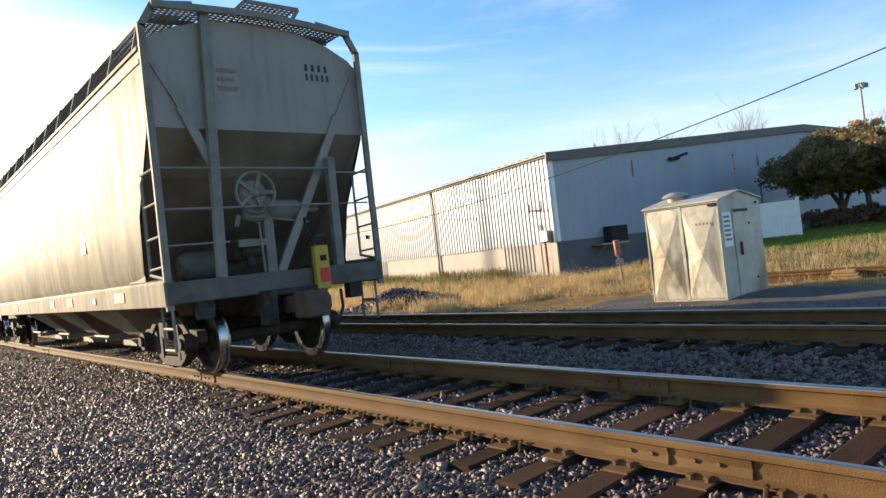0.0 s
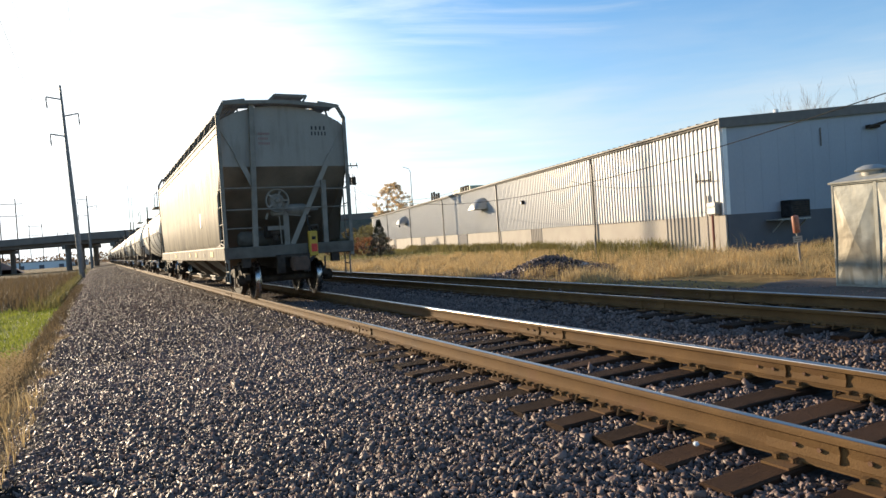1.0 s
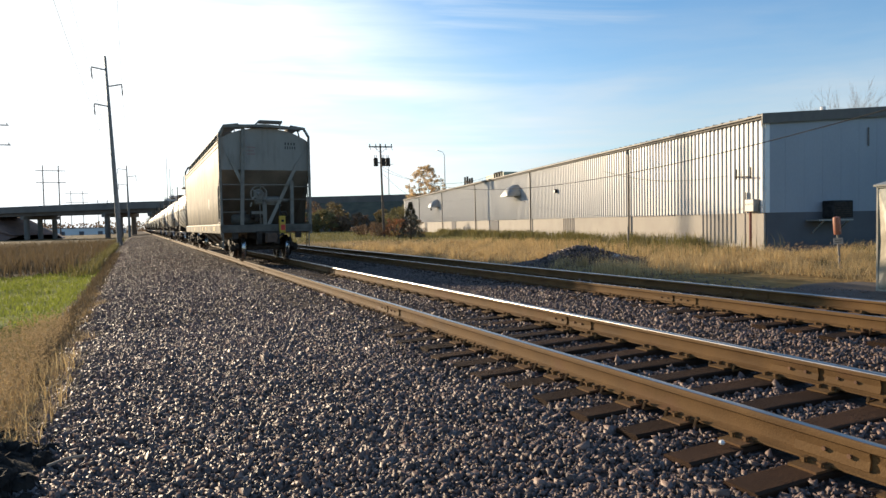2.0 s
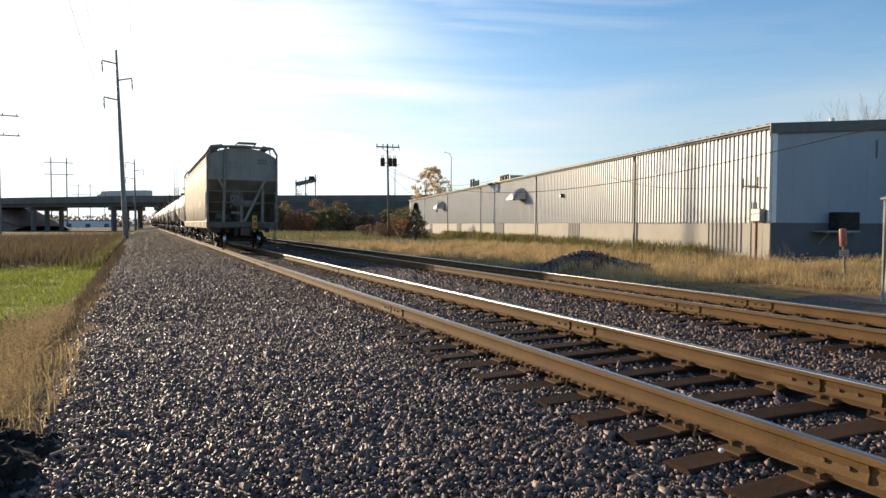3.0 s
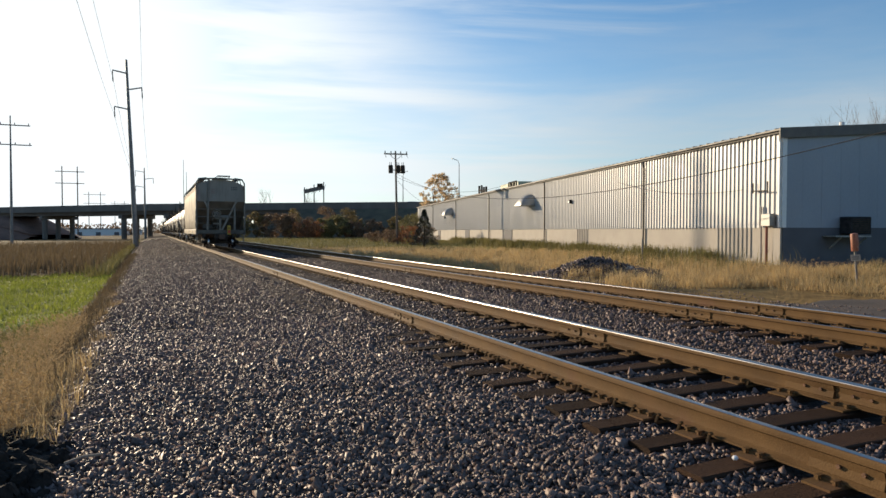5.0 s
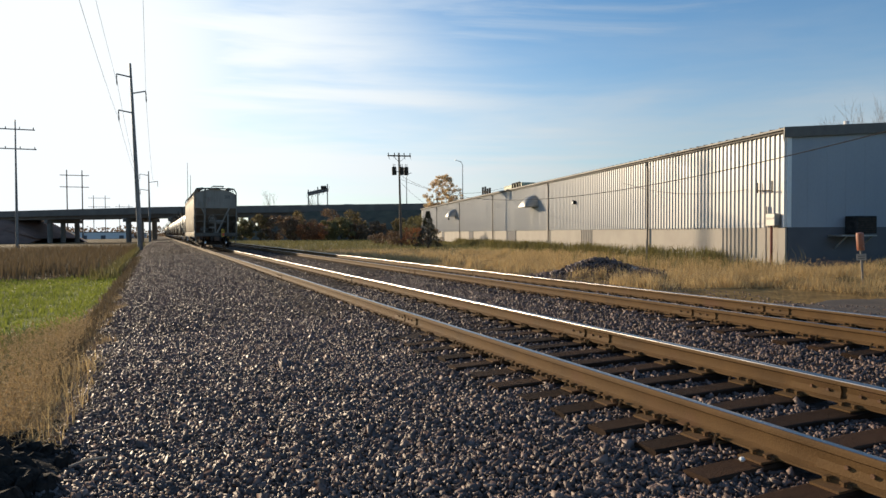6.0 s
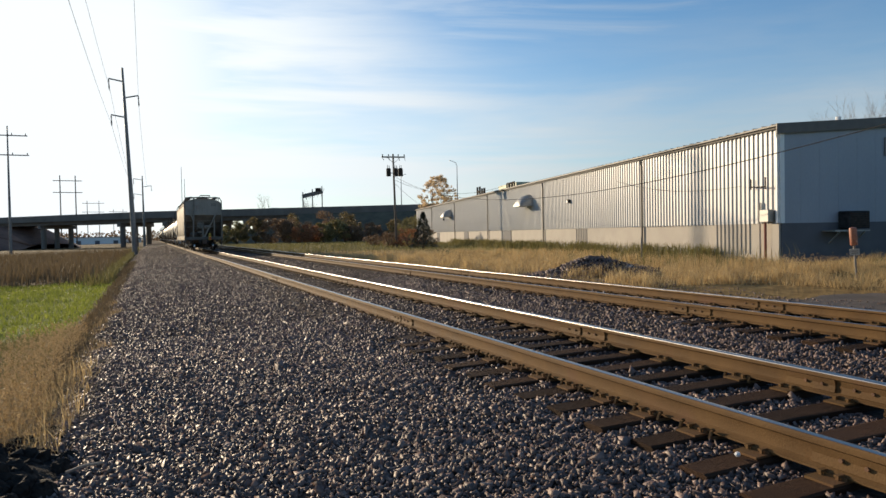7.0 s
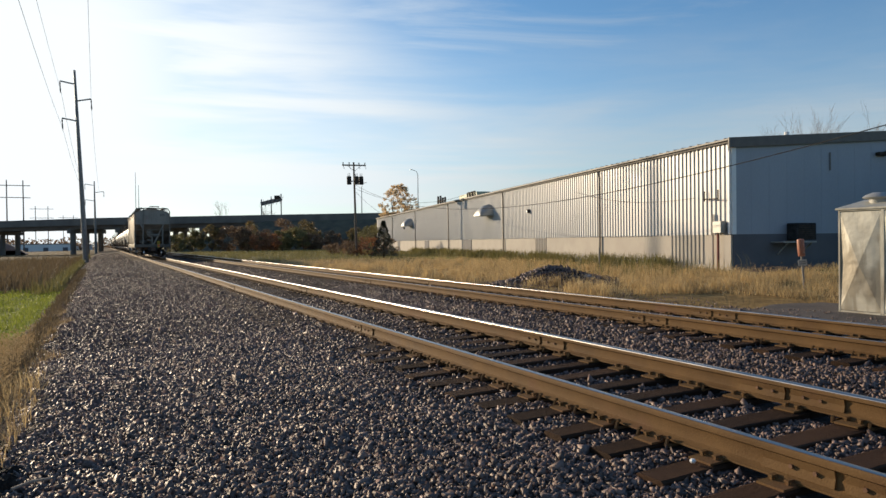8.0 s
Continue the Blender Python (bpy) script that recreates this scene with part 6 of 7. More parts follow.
def embankment(name, az0, far, label, material):
    """Earth bank under the road from the abutment at az0 outwards to the line's end; the near end slopes down."""
    i0, s0, p0 = along(az0)
    line = [p0] + (BR[i0 + 1:] if far > 0 else [BR[k] for k in range(i0, -1, -1)])
    d0 = (line[1] - line[0]).normalized()
    line = [p0 - d0 * 15] + line
    v, f = [], []
    secs = []
    for a, b in zip(line, line[1:]):
        m = max(1, int((b - a).length / 8))
        secs += [a.lerp(b, k / m) for k in range(m)]
    secs.append(line[-1])
    for j, p in enumerate(secs):
        a, b = secs[max(j - 1, 0)], secs[min(j + 1, len(secs) - 1)]
        d = (b - a).normalized()
        n = Vector((d.y, -d.x, 0)) * (1 if far > 0 else -1) * NEAR
        run = (p - line[0]).length
        h = min(run / 15, 1.0) * (SOFFIT - 0.05 + 1.7) if run < 15 else DECK - 0.3
        h = min(h, SOFFIT - 0.1) if run <= 15 else h
        for o, k in ((26, 0.0), (20, 0.28), (13, 0.66), (7.2, 1.0), (-7.2, 1.0), (-26, 0.0)):
            w = 0.45 * math.sin(j * 1.7 + o) * (0 < k < 1)
            q = p + n * (o * (0.35 + 0.65 * max(h, 0.3) / DECK) if abs(o) > 7.5 else o)
            v.append((q.x, q.y, -1.6 + (h + 1.6) * k + w))
    for j in range(len(secs) - 1):
        for k in range(5):
            f.append((6 * j + k, 6 * j + k + 1, 6 * j + k + 7, 6 * j + k + 6))
    ob = part(name, Geo().add(v, f), material, smooth=True)
    return tagged(ob, label, "embankment", kind="structure")


M["bank_dark"] = mat("dark_scrub_bank", (0.05, 0.043, 0.025), (0.14, 0.115, 0.065), 0.4, 0.95, bump=0.8, fine=4)
M["bank_brown"] = mat("red_brown_bank", (0.13, 0.07, 0.05), (0.27, 0.15, 0.105), 0.3, 0.95, bump=0.8, fine=4)
embankment("embankment_east", 10.3, 1, "dark overgrown highway embankment", M["bank_dark"])
embankment("embankment_west", -8.6, -1, "red-brown bare highway embankment", M["bank_brown"])


# sign gantry, traffic
def sign_gantry():
    i, s, p = along(12.5)
    d = (BR[i + 1] - BR[i]).normalized()
    top = thing("road_sign_gantry", "grey highway sign panel seen from behind on three posts", "road sign", at=Matrix.Translation((p.x, p.y, DECK)) @ Matrix.Rotation(math.atan2(d.y, d.x), 4, "Z"))
    for x in (-2.6, 0.2, 3.0):
        part("post", Geo().tube((x, 0, 0), (x, 0, 6.6 + 0.25 * x), 0.16, 8), M["galv"], top)
    part("panel", Geo().beam((-2.8, 0, 4.7), (3.2, 0, 5.9), 0.12, 1.1), M["galv"], top)
    g = Geo()
    for k in range(6):
        x = -2.7 + k * 1.1
        g.beam((x, -0.15, 3.6 + 0.22 * k), (x + 0.9, -0.15, 5.6 + 0.22 * k), 0.08, 0.08)
    g.box(1.2, 2.6, -0.3, 0.3, 6.0, 6.9)
    part("truss", g, M["dark_steel"], top)


sign_gantry()


def bridge_spot(az, lane):
    i, s, p = along(az)
    d = (BR[i + 1] - BR[i]).normalized()
    n = Vector((d.y, -d.x, 0)) * NEAR
    return Matrix.Translation(p + n * lane + Vector((0, 0, DECK))) @ Matrix.Rotation(math.atan2(d.y, d.x), 4, "Z")


def road_wheel(parent, x, y, r):
    w = part("wheel", Geo().tube((x, y - 0.12, r), (x, y + 0.12, r), r, 14), M["dark"], parent, "black tyre")
    part("rim", Geo().tube((x, y - 0.13, r), (x, y + 0.13, r), r * 0.55, 10), M["grey_box"], w)


def semi_truck():
    """Drives towards -x of its own axes."""
    top = thing("semi_truck", "pale semi-trailer truck driving over the bridge", "truck")
    part("trailer", Geo().box(-7.6, 8.0, -1.28, 1.28, 1.0, 3.05), M["trailer"], top, "pale box trailer", bevel=0.04)
    part("cab", Geo().sweep([(-11.6, 0.6), (-8.6, 0.6), (-8.6, 3.0), (-9.6, 3.0), (-10.2, 2.2), (-11.6, 1.9)], -1.2, 1.2).mesh("cab", M["trailer"], bevel=0.05), None, top, at=Matrix.Rotation(0, 4, "Z"))
    part("windscreen", Geo().box(-10.1, -9.7, -1.0, 1.0, 2.3, 2.85), M["glass"], top)
    part("chassis", Geo().box(-11.0, 7.6, -0.5, 0.5, 0.75, 1.12), M["dark_steel"], top)
    for x in (-10.8, -8.6, -7.4, 5.2, 6.5):
        for y in (-1.1, 1.1):
            road_wheel(top, x, y, 0.5)
    return top


def car(material, label, category="car", tall=0.0):
    top = thing("passenger_car", label, category, "cars on the bridge")
    prof = [(-2.2, 0.35), (2.2, 0.35), (2.25, 0.75), (2.05, 0.95), (1.4 + tall * 0.6, 1.0), (0.9 + tall, 1.48 + tall * 0.25), (-0.7, 1.5 + tall * 0.25), (-1.35, 1.0), (-2.15, 0.88), (-2.25, 0.6)]
    part("body", Geo().sweep(prof, -0.86, 0.86), material, top, bevel=0.05)
    for y in (-0.87, 0.87):
        part("window", Geo().add([(x, y, z) for x, z in ((-1.2, 1.02), (1.2 + tall * 0.6, 1.02), (0.8 + tall, 1.4 + tall * 0.2), (-0.65, 1.42 + tall * 0.2))], [(0, 1, 2, 3)]), M["glass"], top)
    for x in (-1.4, 1.4):
        for y in (-0.8, 0.8):
            road_wheel(top, x, y, 0.33)
    return top


truck_rig = semi_truck()
TRAFFIC = [(truck_rig, 2.8, -6.5 * 0.9, 3.5, -3.3, 1),      # object, lane, bearing rate, a time and the bearing then, heading
           (car(M["car_dark"], "dark sedan driving over the bridge"), -3.2, 6.3, 6.5, 0.85, 1),
           (car(M["car_light"], "silver sedan driving over the bridge"), -3.2, 6.3, 5.5, -9.6, 1),
           (car(M["car_dark"], "dark estate car driving over the bridge", tall=0.6), -3.2, 6.4, 3.5, 1.33, 1),
           (car(M["car_dark"], "black sport utility car driving over the bridge", tall=0.7), -3.2, 6.0, 3.5, 17.87, 1),
           (car(M["car_light"], "silver estate car driving over the bridge", tall=0.6), 2.8, -5.6, 5.7, 17.0, 1)]


# far skyline under and beside the bridge
def far_building(az, d, w, h, dep, material, label):
    p = spot(az, d, -2.0)
    top = thing("far_building", label, "building", "distant buildings", at=Matrix.Translation(p))
    part("wall", Geo().box(-w / 2, w / 2, 0, dep, 0, h), material, top)
    part("roof", Geo().box(-w / 2 - 0.3, w / 2 + 0.3, -0.3, dep + 0.3, h, h + 0.4), M["roof"], top)
    n = max(2, int(w / 8))
    for i in range(n):
        x = -w / 2 + (i + 0.5) * w / n
        part("door", Geo().box(x - 1.2, x + 1.2, -0.05, 0.02, 0.2, h * 0.6), M["dark_wainscot"], top)


far_building(-5.0, 420, 46, 4.2, 18, M["white"], "low pale shed far beyond the bridge")
far_building(-2.6, 460, 30, 3.6, 15, M["white"], "low white shed far beyond the bridge")
far_building(-9.5, 440, 40, 4.4, 15, M["wainscot"], "low cream shed far beyond the bridge")


# ---------------------------------------------------------------- plants
def leaf_cloud(name, centres, radii, count, size, material, parent=None, hollow=0.55, at=None):
    """Small leaf faces scattered through clumps."""
    centres, radii = np.asarray(centres, float), np.asarray(radii, float)
    pick = rng.choice(len(centres), count, p=(radii.prod(1) ** (2 / 3)) / (radii.prod(1) ** (2 / 3)).sum())
    u = rng.normal(size=(count, 3))
    u /= np.linalg.norm(u, axis=1)[:, None]
    r = rng.uniform(hollow, 1.08, count) ** 0.7
    p = centres[pick] + u * radii[pick] * r[:, None]
    a, b = rng.normal(size=(count, 3)), rng.normal(size=(count, 3))
    a /= np.linalg.norm(a, axis=1)[:, None]
    b -= a * (a * b).sum(1)[:, None]
    b /= np.linalg.norm(b, axis=1)[:, None]
    s = size * rng.uniform(0.5, 1.3, count)[:, None]
    v = np.stack([p - a * s, p + b * s * 0.55, p + a * s, p - b * s * 0.55], 1).reshape(-1, 3)
    k = 4 * np.arange(count)[:, None]
    f = np.concatenate([k + [0, 1, 2], k + [0, 2, 3]], 1).reshape(-1, 3)
    return part(name, cloud_mesh(name, v, f, material), None, parent, at=at)


def clumps(n, cx, cy, z0, z1, r, seed, size=(0.14, 0.3)):
    q = random.Random(seed)
    c, s = [], []
    for _ in range(n):
        a, k = q.uniform(0, 6.283), q.random() ** 0.5
        z = q.uniform(z0, z1)
        w = math.sin(math.pi * (0.15 + 0.75 * (z - z0) / (z1 - z0)))
        c.append((cx + r * k * w * math.cos(a), cy + r * k * w * math.sin(a), z))
        t = r * q.uniform(*size)
        s.append((t, t, t * q.uniform(0.6, 0.9)))
    return c, s


def limbs(g, p, d, length, r, depth, q, spread_=0.6):
    e = Vector(p) + Vector(d) * length
    g.tube(p, e, r, 6 if depth > 1 else 4, r * 0.62, caps=False)
    if depth:
        for _ in range(q.choice((2, 3, 3))):
            n = (Vector(d) + Vector((q.uniform(-1, 1), q.uniform(-1, 1), q.uniform(-0.25, 0.6))) * spread_).normalized()
            limbs(g, Vector(p).lerp(e, q.uniform(0.6, 1.0)), n, length * q.uniform(0.55, 0.85), r * 0.55, depth - 1, q, spread_)
    return g


def tree(base, height, trunk_r, crown, material, leaves, size, label, seed, depth=3, stem=0.35, puff=(0.14, 0.3)):
    q = random.Random(seed)
    top = thing("tree", label, "tree", "trees", at=Matrix.Translation(base))
    part("trunk", limbs(Geo(), (0, 0, -0.2), (0.02, 0.01, 1), height * stem, trunk_r, depth, q), M["bark"], top)
    if crown:
        z0, z1, r, n = crown
        leaf_cloud("crown", *clumps(n, 0, 0, z0, z1, r, seed, puff), leaves, size, material, top, 0.2)
    return top


def bush(base, r, h, material, leaves, size, label, seed, category="bush", n=30):
    q = random.Random(seed)
    top = thing("bush", label, category, "bushes", at=Matrix.Translation(base))
    g = Geo()
    for _ in range(5):
        a = q.uniform(0, 6.28)
        g.tube((0, 0, -0.2), (r * 0.5 * math.cos(a), r * 0.5 * math.sin(a), h * 0.7), 0.05 + 0.01 * h, 5, 0.02)
    part("stem", g, M["bark"], top)
    leaf_cloud("foliage", *clumps(n, 0, 0, h * 0.1, h * 0.9, r, seed), leaves, size, material, top, 0.35)
    return top


# the tree before the gable wall, the golden tree behind the warehouse, bare trees above its roof
t0 = spot(71.3, 39)
tree(t0, 6.2, 0.26, (1.95, 4.5, 3.15, 150), M["leaf_dark"], 32000, 0.1, "broad dull green tree turning rusty, by the gable wall", 5, stem=0.22, puff=(0.12, 0.24))
tree(spot(74.6, 37), 6.0, 0.26, (1.9, 4.2, 2.6, 80), M["leaf_dark"], 13000, 0.115, "broad dull green tree by the lawn", 15, stem=0.22, puff=(0.12, 0.24))
tree(spot(73.0, 47), 6.5, 0.2, (4.0, 5.6, 1.6, 16), M["leaf_yellow"], 1500, 0.14, "small golden tree top behind a darker tree", 8)
tree(spot(23.15, 150, 0), 13.0, 0.3, (3.2, 13.8, 4.6, 230), M["leaf_yellow"], 11000, 0.15, "tall golden autumn tree with gaps in its crown", 11, stem=0.4, depth=4, puff=(0.05, 0.14))
def bare_crown(g, p, d, length, r, depth, q):
    e = Vector(p) + Vector(d) * length
    g.tube(p, e, r, 3, r * 0.6, caps=False)
    if depth:
        for _ in range(q.choice((3, 3, 4))):
            n = (Vector(d) + Vector((q.uniform(-1, 1), q.uniform(-1, 1), q.uniform(-0.1, 0.5))) * 0.42).normalized()
            bare_crown(g, Vector(p).lerp(e, q.uniform(0.5, 1.0)), n, length * q.uniform(0.5, 0.8), r * 0.55, depth - 1, q)
    return g


for az, d, h, sd in ((53.9, 108, 11.6, 20), (55.2, 105, 12.6, 21), (56.6, 100, 12.4, 22), (58.2, 104, 12.8, 23), (59.6, 106, 11.8, 29), (64.6, 92, 12.4, 24), (65.6, 94, 12.0, 30), (66.6, 92, 12.6, 25), (74.6, 95, 11.5, 26), (12.0, 230, 11.5, 27), (8.8, 232, 12.0, 28)):
    t = thing("bare_tree", "leafless pale tree with fine upright twigs", "tree", "bare trees", at=Matrix.Translation(spot(az, d, 0.5)))
    part("trunk", bare_crown(Geo(), (0, 0, 0), (0, 0, 1), h * 0.555, 0.11, 5, random.Random(sd)), M["twig"], t)


def conifer(base, h, r):
    top = thing("spruce", "small dark green spruce beside the warehouse", "conifer", at=Matrix.Translation(base))
    part("trunk", Geo().tube((0, 0, -0.1), (0, 0, h * 0.95), 0.09, 8, 0.02), M["bark"], top)
    n = 9000
    z = h * (0.05 + 0.95 * rng.random(n) ** 1.25)
    tier = 0.75 + 0.35 * np.abs(np.sin(z * 5.0))
    rad = r * (1.04 - z / h) * tier * rng.uniform(0.35, 1.05, n) ** 0.5
    a = rng.uniform(0, 2 * np.pi, n)
    p = np.stack([rad * np.cos(a), rad * np.sin(a), z], 1)
    out = np.stack([np.cos(a), np.sin(a), rng.uniform(-0.1, 0.5, n)], 1) * rng.uniform(0.08, 0.2, n)[:, None]
    side = np.stack([-np.sin(a), np.cos(a), rng.uniform(-0.5, 0.5, n)], 1) * 0.03
    v = np.stack([p - side, p + side, p + out], 1).reshape(-1, 3)
    part("needles", cloud_mesh("needles", v, np.arange(3 * n).reshape(-1, 3), M["needles"]), None, top)


for k, az in enumerate((69.6, 70.7, 72.2, 73.3, 74.6)):
    bush(spot(az, 38.6), 0.9, 0.95, M["leaf_brown"], 1500, 0.08, "low brown hedge plant under the broad trees", 90 + k)
conifer(spot(21.8, 67), 3.7, 1.35)
for k, (az, d, r, h, m, n, lab) in enumerate((
        (20.6, 80, 1.6, 2.6, "leaf_orange", 1800, "rusty brown shrub by the utility pole"), (19.0, 82, 1.5, 1.9, "leaf_brown", 1500, "brown shrub by the utility pole"),
        (21.2, 84, 1.5, 3.9, "leaf_olive", 1500, "yellowish green shrub by the warehouse"), (22.0, 80, 1.3, 2.2, "leaf_brown", 1200, "brown shrub by the warehouse"),
        (17.6, 90, 1.3, 1.5, "leaf_brown", 900, "low brown shrub in the grass"),
        (12.0, 142, 2.9, 4.2, "leaf_orange", 2400, "rust-red autumn bush under the embankment"), (13.4, 146, 2.6, 4.6, "leaf_olive", 2200, "olive bush under the embankment"),
        (14.6, 148, 3.0, 5.0, "leaf_olive", 2200, "yellow-green bush under the embankment"), (16.0, 150, 3.0, 4.4, "leaf_brown", 2000, "brown bush under the embankment"),
        (10.6, 146, 3.2, 5.2, "leaf_brown", 2200, "brown bush under the embankment"), (9.2, 150, 3.2, 5.6, "leaf_brown", 2200, "tall brown thicket beside the bridge"),
        (7.9, 152, 2.6, 6.0, "leaf_dark", 2200, "dark green bush in front of the bridge"), (6.4, 156, 3.0, 5.0, "leaf_olive", 2200, "olive bush in front of the bridge"),
        (5.2, 160, 2.6, 4.2, "leaf_olive", 1800, "olive bush beside the tracks"), (13.0, 158, 4.0, 7.4, "leaf_brown", 2400, "tall brown thicket on the embankment"),
        (11.2, 160, 4.0, 7.0, "leaf_dark", 2400, "dark thicket on the embankment"), (15.2, 158, 4.0, 6.8, "leaf_dark", 2400, "dark thicket on the embankment"), (17.6, 152, 3.0, 4.2, "leaf_brown", 1800, "brown bush under the embankment"),
        (19.6, 146, 3.0, 5.0, "leaf_dark", 1800, "dark bush under the embankment"), (21.0, 140, 3.2, 5.4, "leaf_olive", 1800, "olive bush beyond the warehouse"))):
    bush(spot(az, d), r * 1.15, h, M[m], int(n * 1.5), 0.08 if d < 100 else 0.19, lab, 40 + k)
# scrub along the far horizon
far_c, far_r = [], []
qq = random.Random(5)
for _ in range(170):
    az, d = qq.uniform(-32, 9), qq.uniform(420, 640)
    p = spot(az, d, -1.5)
    s = qq.uniform(2.2, 5.5)
    far_c.append((p.x, p.y, p.z + s * 0.7))
    far_r.append((s * 2.2, s * 2.2, s))
tagged(leaf_cloud("far_woods", far_c, far_r, 16000, 1.0, M["leaf_brown"], None, 0.5), "low brown woods along the horizon", "woods", kind="stuff")


def blades(name, x, y, z, height, width, lean, material, label, category="grass"):
    """Tapered bent blades, three faces each."""
    n = len(x)
    h = height * rng.uniform(0.45, 1.25, n)
    a = rng.uniform(0, 2 * np.pi, n)
    d = np.stack([np.cos(a), np.sin(a), np.zeros(n)], 1)
    s = np.stack([-np.sin(a), np.cos(a), np.zeros(n)], 1) * (width * rng.uniform(0.6, 1.4, n))[:, None]
    p = np.stack([x, y, z], 1)
    up = np.array([0, 0, 1.0])
    k = rng.uniform(0.1, lean, n)[:, None]
    m = p + up * (0.55 * h)[:, None] + d * (0.25 * h)[:, None] * k
    t = p + up * (h * (1 - 0.25 * k[:, 0]))[:, None] + d * h[:, None] * k
    v = np.stack([p - s, p + s, m - s * 0.7, m + s * 0.7, t], 1).reshape(-1, 3)
    i = 5 * np.arange(n)[:, None]
    f = np.concatenate([i + [0, 1, 3], i + [0, 3, 2], i + [2, 3, 4]], 1).reshape(-1, 3)
    return tagged(part(name, cloud_mesh(name, v, f, material), None), label, category, kind="stuff")


def wall_x(y):
    """The long wall's line."""
    return 20.47 + (y - 20.05) * math.tan(radians(12.0))


def patch(n, x0, x1, y0, y1, power=1.0, tuft=0.0):
    y = y0 + (y1 - y0) * rng.random(n) ** power
    x = rng.uniform(x0, x1, n)
    if tuft:
        keep = (np.sin(x * 2.1 + 1.3 * np.sin(y * 1.1)) * np.sin(y * 1.7 + np.sin(x * 1.4)) + rng.uniform(-0.6, 0.9, n)) > tuft - 0.5
        x, y = x[keep], y[keep]
    return x, y


# straw grass between the second track and the warehouse
x, y = patch(70000, 8.7, 40, 9.5, 62, 1.5, 0.3)
k = (x < wall_x(y) - 0.1) & ((y > 14) | (x > 12.4)) & ~((np.abs(x - 11.2) < 1.9) & (np.abs(y - 20.6) < 0.9))
x, y = x[k], y[k]
blades("straw_grass", x, y, ground_z(x, y), 0.27, 0.006, 2.2, M["straw"], "knee-high dry straw grass beside the tracks")
x, y = patch(44000, 12.4, 32, 2.0, 17.5, 1.0, 0.35)
k = (y < 20 - 0.21 * (x - 20.5) - 0.3) & (x < 23 + 0.7 * np.sin(y)) & ~((x > 12.7) & (x < 15.3) & (y < 9.6) & (rng.random(len(x)) < 0.85))
x, y = x[k], y[k]
blades("straw_grass", x, y, ground_z(x, y), 0.34, 0.006, 2.0, M["straw"], "dry straw grass on the bank beyond the road")
x, y = patch(16000, 22.6, 33, 5, 14.5)
blades("lawn_grass", x, y, ground_z(x, y), 0.1, 0.012, 0.8, M["lawn"], "strip of mown green lawn on the bank")
x, y = patch(26000, 9, 46, 58, 135, 1.0, 0.2)
k = (x < wall_x(y) - 0.1) & (x > 8.6)
x, y = x[k], y[k]
blades("meadow_grass", x, y, ground_z(x, y), 0.4, 0.02, 0.9, M["weed"], "olive meadow grass by the far warehouse end")
y = rng.uniform(20, 105, 15000)
x = wall_x(y) - np.abs(rng.normal(0.1, 1.0, len(y))) - 0.08
blades("wall_weeds", x, y, ground_z(x, y), 0.36, 0.012, 1.0, M["weed"], "green-brown weeds along the warehouse wall", "weeds")
# weeds with seed heads by the corner
x, y = patch(500, 15.5, 21, 18.5, 30)
k = x < wall_x(y) - 0.15
x, y = x[k], y[k]
blades("tall_weeds", x, y, ground_z(x, y), 0.95, 0.01, 0.35, M["weed"], "tall thin seed-head weeds by the warehouse", "weeds")
# left side: verge, lawn, marsh
y = 6.4 + 15 * rng.random(11000) ** 1.3
x = -4.3 - 0.02 * y - np.abs(rng.normal(0, 0.6, len(y))) * np.clip(1.2 - y / 16, 0.16, 1) + 0.22 * np.sin(1.7 * y) * np.sin(0.6 * y) + 0.15 * np.sin(4.3 * y + 1)
k = np.sin(2.9 * y + 3 * x) + np.sin(5.1 * y - 2 * x) + rng.uniform(-1.6, 1.6, len(y)) > -0.6
x, y = x[k], y[k]
blades("verge_grass", x, y, ground_z(x, y), 0.27, 0.006, 1.3, M["verge"], "dry seeding grass along the ballast edge")
x, y = patch(13000, -9.0, -4.5, 7.0, 20, 1.0, 0.3)
k = (y < np.maximum(20 + 2.9 * (x + 4.36), 9.0) + rng.normal(0, 0.6, len(y))) & (x < -4.45 - 0.012 * y)
x, y = x[k], y[k]
blades("verge_grass", x, y, ground_z(x, y), 0.3, 0.006, 2.0, M["verge"], "matted dry grass between ballast and lawn")
y = 6.0 + 4.5 * rng.random(7000)
x = rng.normal(-5.0, 0.42, len(y))
k = (x < -4.3) & (np.sin(4 * y) * np.sin(5 * x) + rng.uniform(-1, 1, len(y)) > -0.3)
x, y = x[k], y[k]
blades("verge_grass", x, y, ground_z(x, y), 0.4, 0.005, 1.3, M["straw"], "thick clump of dry grass by the soil heap")
x, y = patch(60000, -20, -4.55, 8, 41, 1.2)
k = (y > np.maximum(20 + 2.9 * (x + 4.36), 9.5) + 0.6 * np.sin(2.3 * x) + rng.normal(0, 0.7, len(y))) & (x < -4.75 - 0.2 * np.sin(1.1 * y) - 0.1 * np.sin(3.7 * y))
x, y = x[k], y[k]
blades("lawn_grass", x, y, ground_z(x, y), 0.15, 0.014, 1.0, M["lawn"], "bright green mown grass below the ballast")
x, y = patch(36000, -52, -6.2, 37, 112, 1.2)
k = y > 39.5 + 1.6 * np.sin(0.5 * x) + rng.normal(0, 1.0, len(y))
x, y = x[k], y[k]
blades("marsh_reeds", x, y, ground_z(x, y), 1.15, 0.028, 0.5, M["reed"], "brown marsh reeds beyond the lawn", "reeds")
y = rng.uniform(36, 150, 8000)
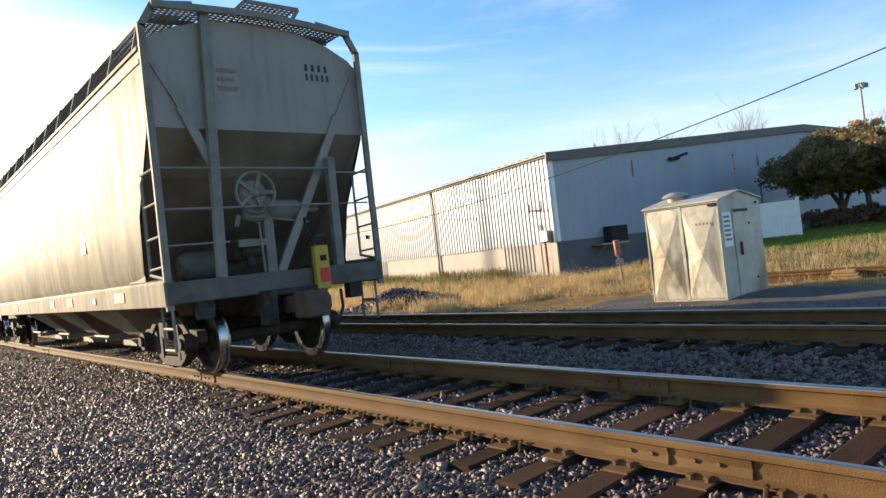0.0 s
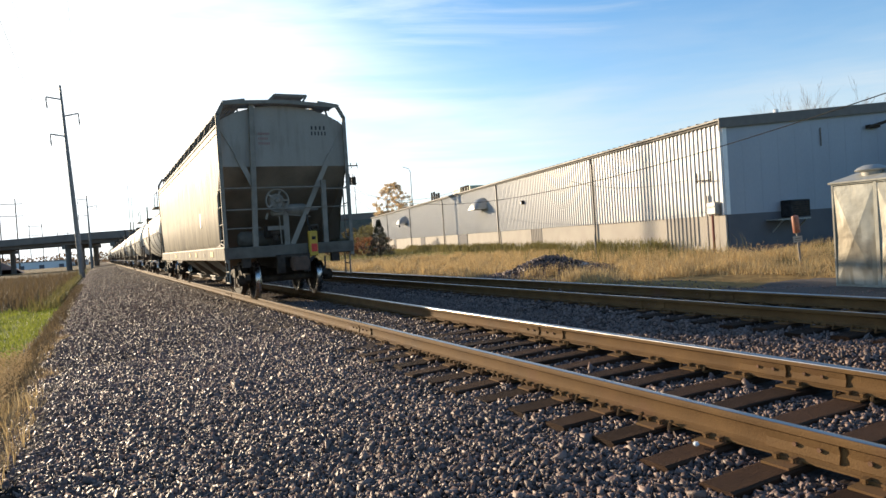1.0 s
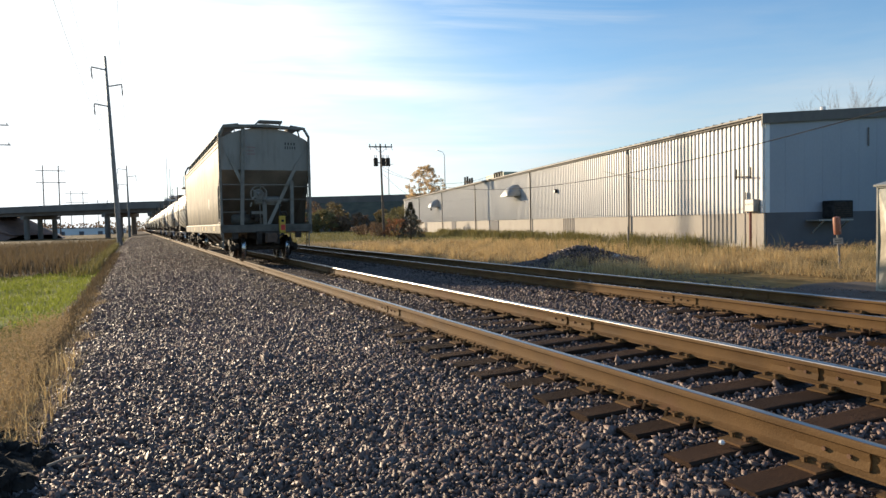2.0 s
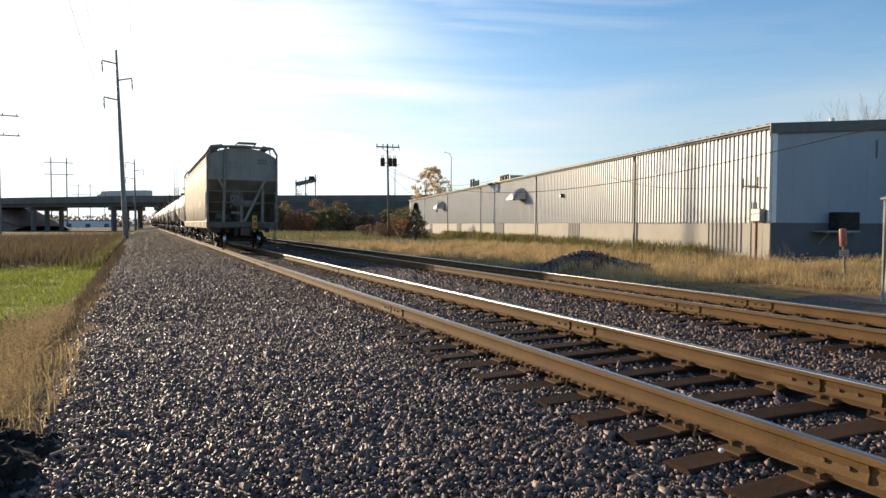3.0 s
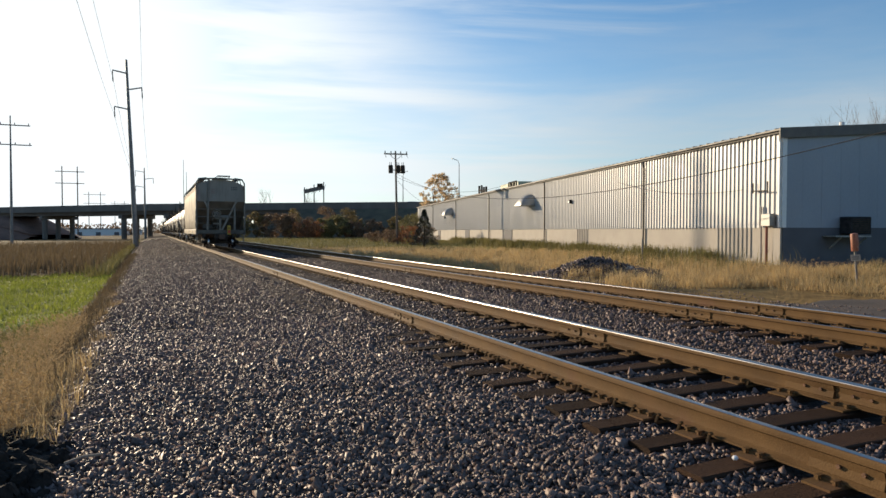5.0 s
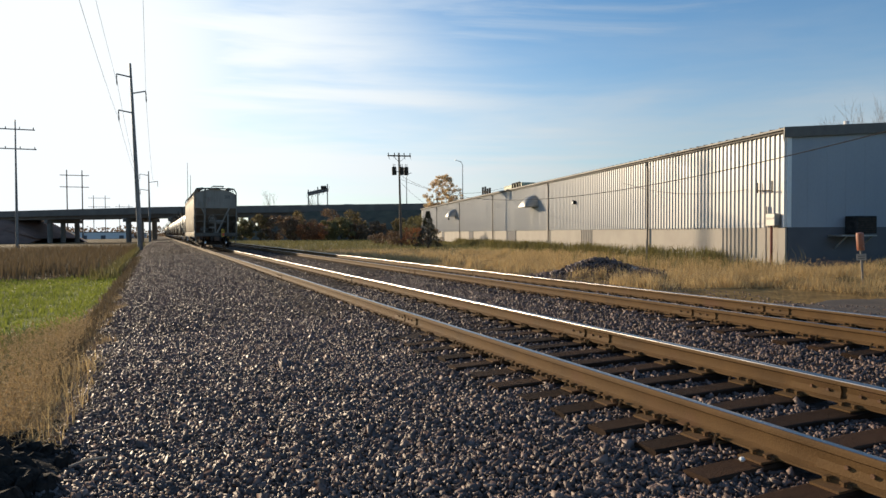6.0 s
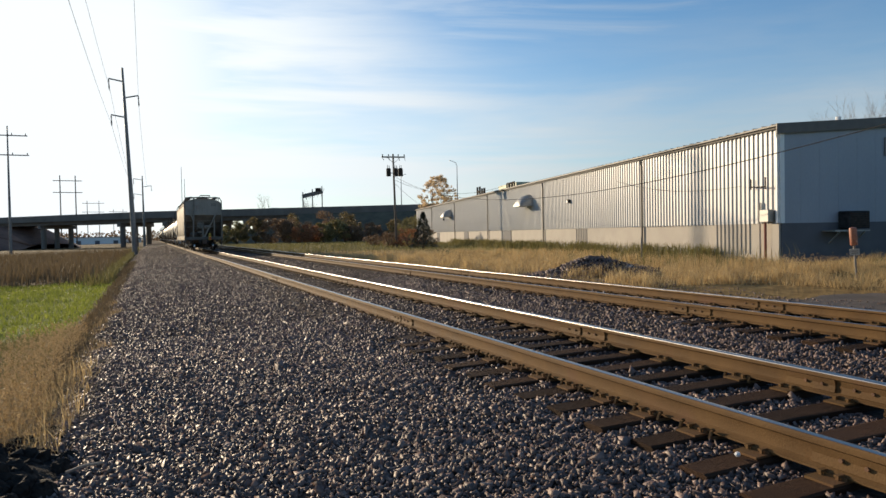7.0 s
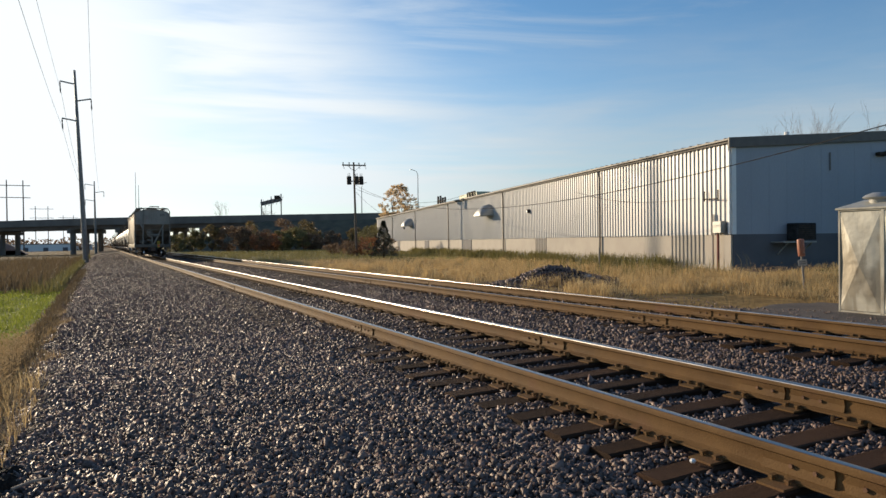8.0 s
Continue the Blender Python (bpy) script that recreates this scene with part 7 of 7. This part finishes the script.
x = -5.3 - 0.004 * y - np.abs(rng.normal(0, 0.8, len(y)))
blades("bank_weeds", x, y, ground_z(x, y), 0.6, 0.02, 0.6, M["weed"], "olive weeds on the ballast slope", "weeds")
y = 6.5 + 11 * rng.random(15000) ** 1.1
x = rng.normal(-5.2, 0.8, len(y)) - 0.02 * y
k = x < -4.4 - 0.02 * y
x, y = x[k], y[k]
blades("verge_weeds", x, y, ground_z(x, y), 0.22, 0.01, 1.2, M["weed"], "olive weeds among the dry verge grass", "weeds")




def seed_heads(name, x, y, h, material, label, length=0.05):
    """Nodding grass heads: a bent stem each, with a fuzzy spike of small scales at its tip."""
    n = len(x)
    z = ground_z(x, y)
    a = rng.uniform(0, 2 * np.pi, n)
    tall = h * rng.uniform(0.6, 1.2, n)
    lean = rng.uniform(0.1, 0.45, n) * tall
    tip = np.stack([x + lean * np.cos(a), y + lean * np.sin(a), z + tall], 1)
    foot = np.stack([x, y, z], 1)
    side = np.stack([-np.sin(a), np.cos(a), np.zeros(n)], 1) * 0.0025
    stem = np.stack([foot - side, foot + side, tip], 1)
    m = 16
    t = rng.random((n, m, 1))
    axis = np.stack([np.cos(a) * 0.7, np.sin(a) * 0.7, np.full(n, 0.5)], 1)[:, None]
    p = tip[:, None] + axis * (t - 0.3) * length * 1.6
    u, w = rng.normal(size=(n, m, 3)), rng.normal(size=(n, m, 3))
    u *= (0.011 * np.sin(np.pi * (0.12 + 0.8 * t))) / np.linalg.norm(u, axis=2)[..., None]
    w *= 0.006 / np.linalg.norm(w, axis=2)[..., None]
    scale = np.stack([p - w, p + w, p + 2.2 * u], 2)
    v = np.concatenate([stem.reshape(-1, 3), scale.reshape(-1, 3)])
    return tagged(part(name, cloud_mesh(name, v, np.arange(len(v)).reshape(-1, 3), material), None), label, "grass", kind="stuff")


# foxtails over the verge, and tufts that break the ballast's edge
y = 6.6 + 9 * rng.random(2600) ** 1.4
x = -4.55 - 0.02 * y - np.abs(rng.normal(0, 0.75, len(y)))
seed_heads("foxtail_grass", x, y, 0.46, M["verge"], "fluffy pale foxtail grass along the ballast edge")
c = rng.uniform(9, 60, 200)
y = (c[:, None] + rng.normal(0, 0.22, (200, 42))).ravel()
x = (-4.7 - 0.004 * c - np.abs(rng.normal(0, 0.14, 200)))[:, None] + rng.normal(0, 0.11, (200, 42))
blades("edge_tufts", x.ravel(), y, ground_z(x.ravel(), y) + 0.05, 0.3, 0.011, 1.0, M["reed"], "brown grass tufts on the ballast slope")
# seed heads and tussocks in the straw by the warehouse
x, y = patch(5200, 9.2, 21, 12.5, 34, 1.3, 0.3)
k = (x < wall_x(y) - 0.2) & ((y > 14) | (x > 12.6)) & ~((np.abs(x - 11.4) < 2.6) & (np.abs(y - 20.6) < 1.1))
seed_heads("straw_heads", x[k], y[k], 0.42, M["straw"], "dry grass heads beside the second track", 0.07)
c = np.stack(patch(520, 9.0, 24, 14.5, 48, 1.3), 1)
c = c[(c[:, 0] < wall_x(c[:, 1]) - 0.6) & ~((np.abs(c[:, 0] - 11.4) < 2.8) & (np.abs(c[:, 1] - 20.9) < 1.2))]
x, y = (c[:, 0][:, None] + rng.normal(0, 0.16, (len(c), 60))).ravel(), (c[:, 1][:, None] + rng.normal(0, 0.16, (len(c), 60))).ravel()
blades("straw_tussocks", x, y, ground_z(x, y), 0.42, 0.008, 1.1, M["straw"], "tussocks of golden dry grass")
# taller green weeds in clumps under the long wall
c = rng.uniform(24, 80, 150)
y = (c[:, None] + rng.normal(0, 0.4, (150, 70))).ravel()
x = wall_x(y) - 0.25 - np.abs(rng.normal(0.2, 0.5, len(y)))
blades("wall_weeds", x, y, ground_z(x, y), 0.85, 0.024, 0.8, M["weed"], "bushy green weeds along the warehouse wall", "weeds")


# ---------------------------------------------------------------- what moves
def motions():
    times = [0.5 * i for i in range(17)]
    walk(hopper, [(t, pose(TRACK_1, train_y(t), 0)) for t in times])
    for i, tank in enumerate(tanks):
        walk(tank, [(t, pose(TRACK_1, train_y(t) + CAR_L + 1.5 + i * 18.1, 0)) for t in times])
    for ob, lane, rate, t0, az0, heading in TRAFFIC:
        walk(ob, [(t, bridge_spot(max(-20.0, min(32.0, az0 + rate * (t - t0))), lane)) for t in times])
    spins = [i / 15 for i in range(121)]
    for w, y in TURNING:
        walk(w, [(t, pose(0, y, WHEEL_R, -math.degrees((train_y(t) - train_y(0)) / WHEEL_R))) for t in spins])


motions()
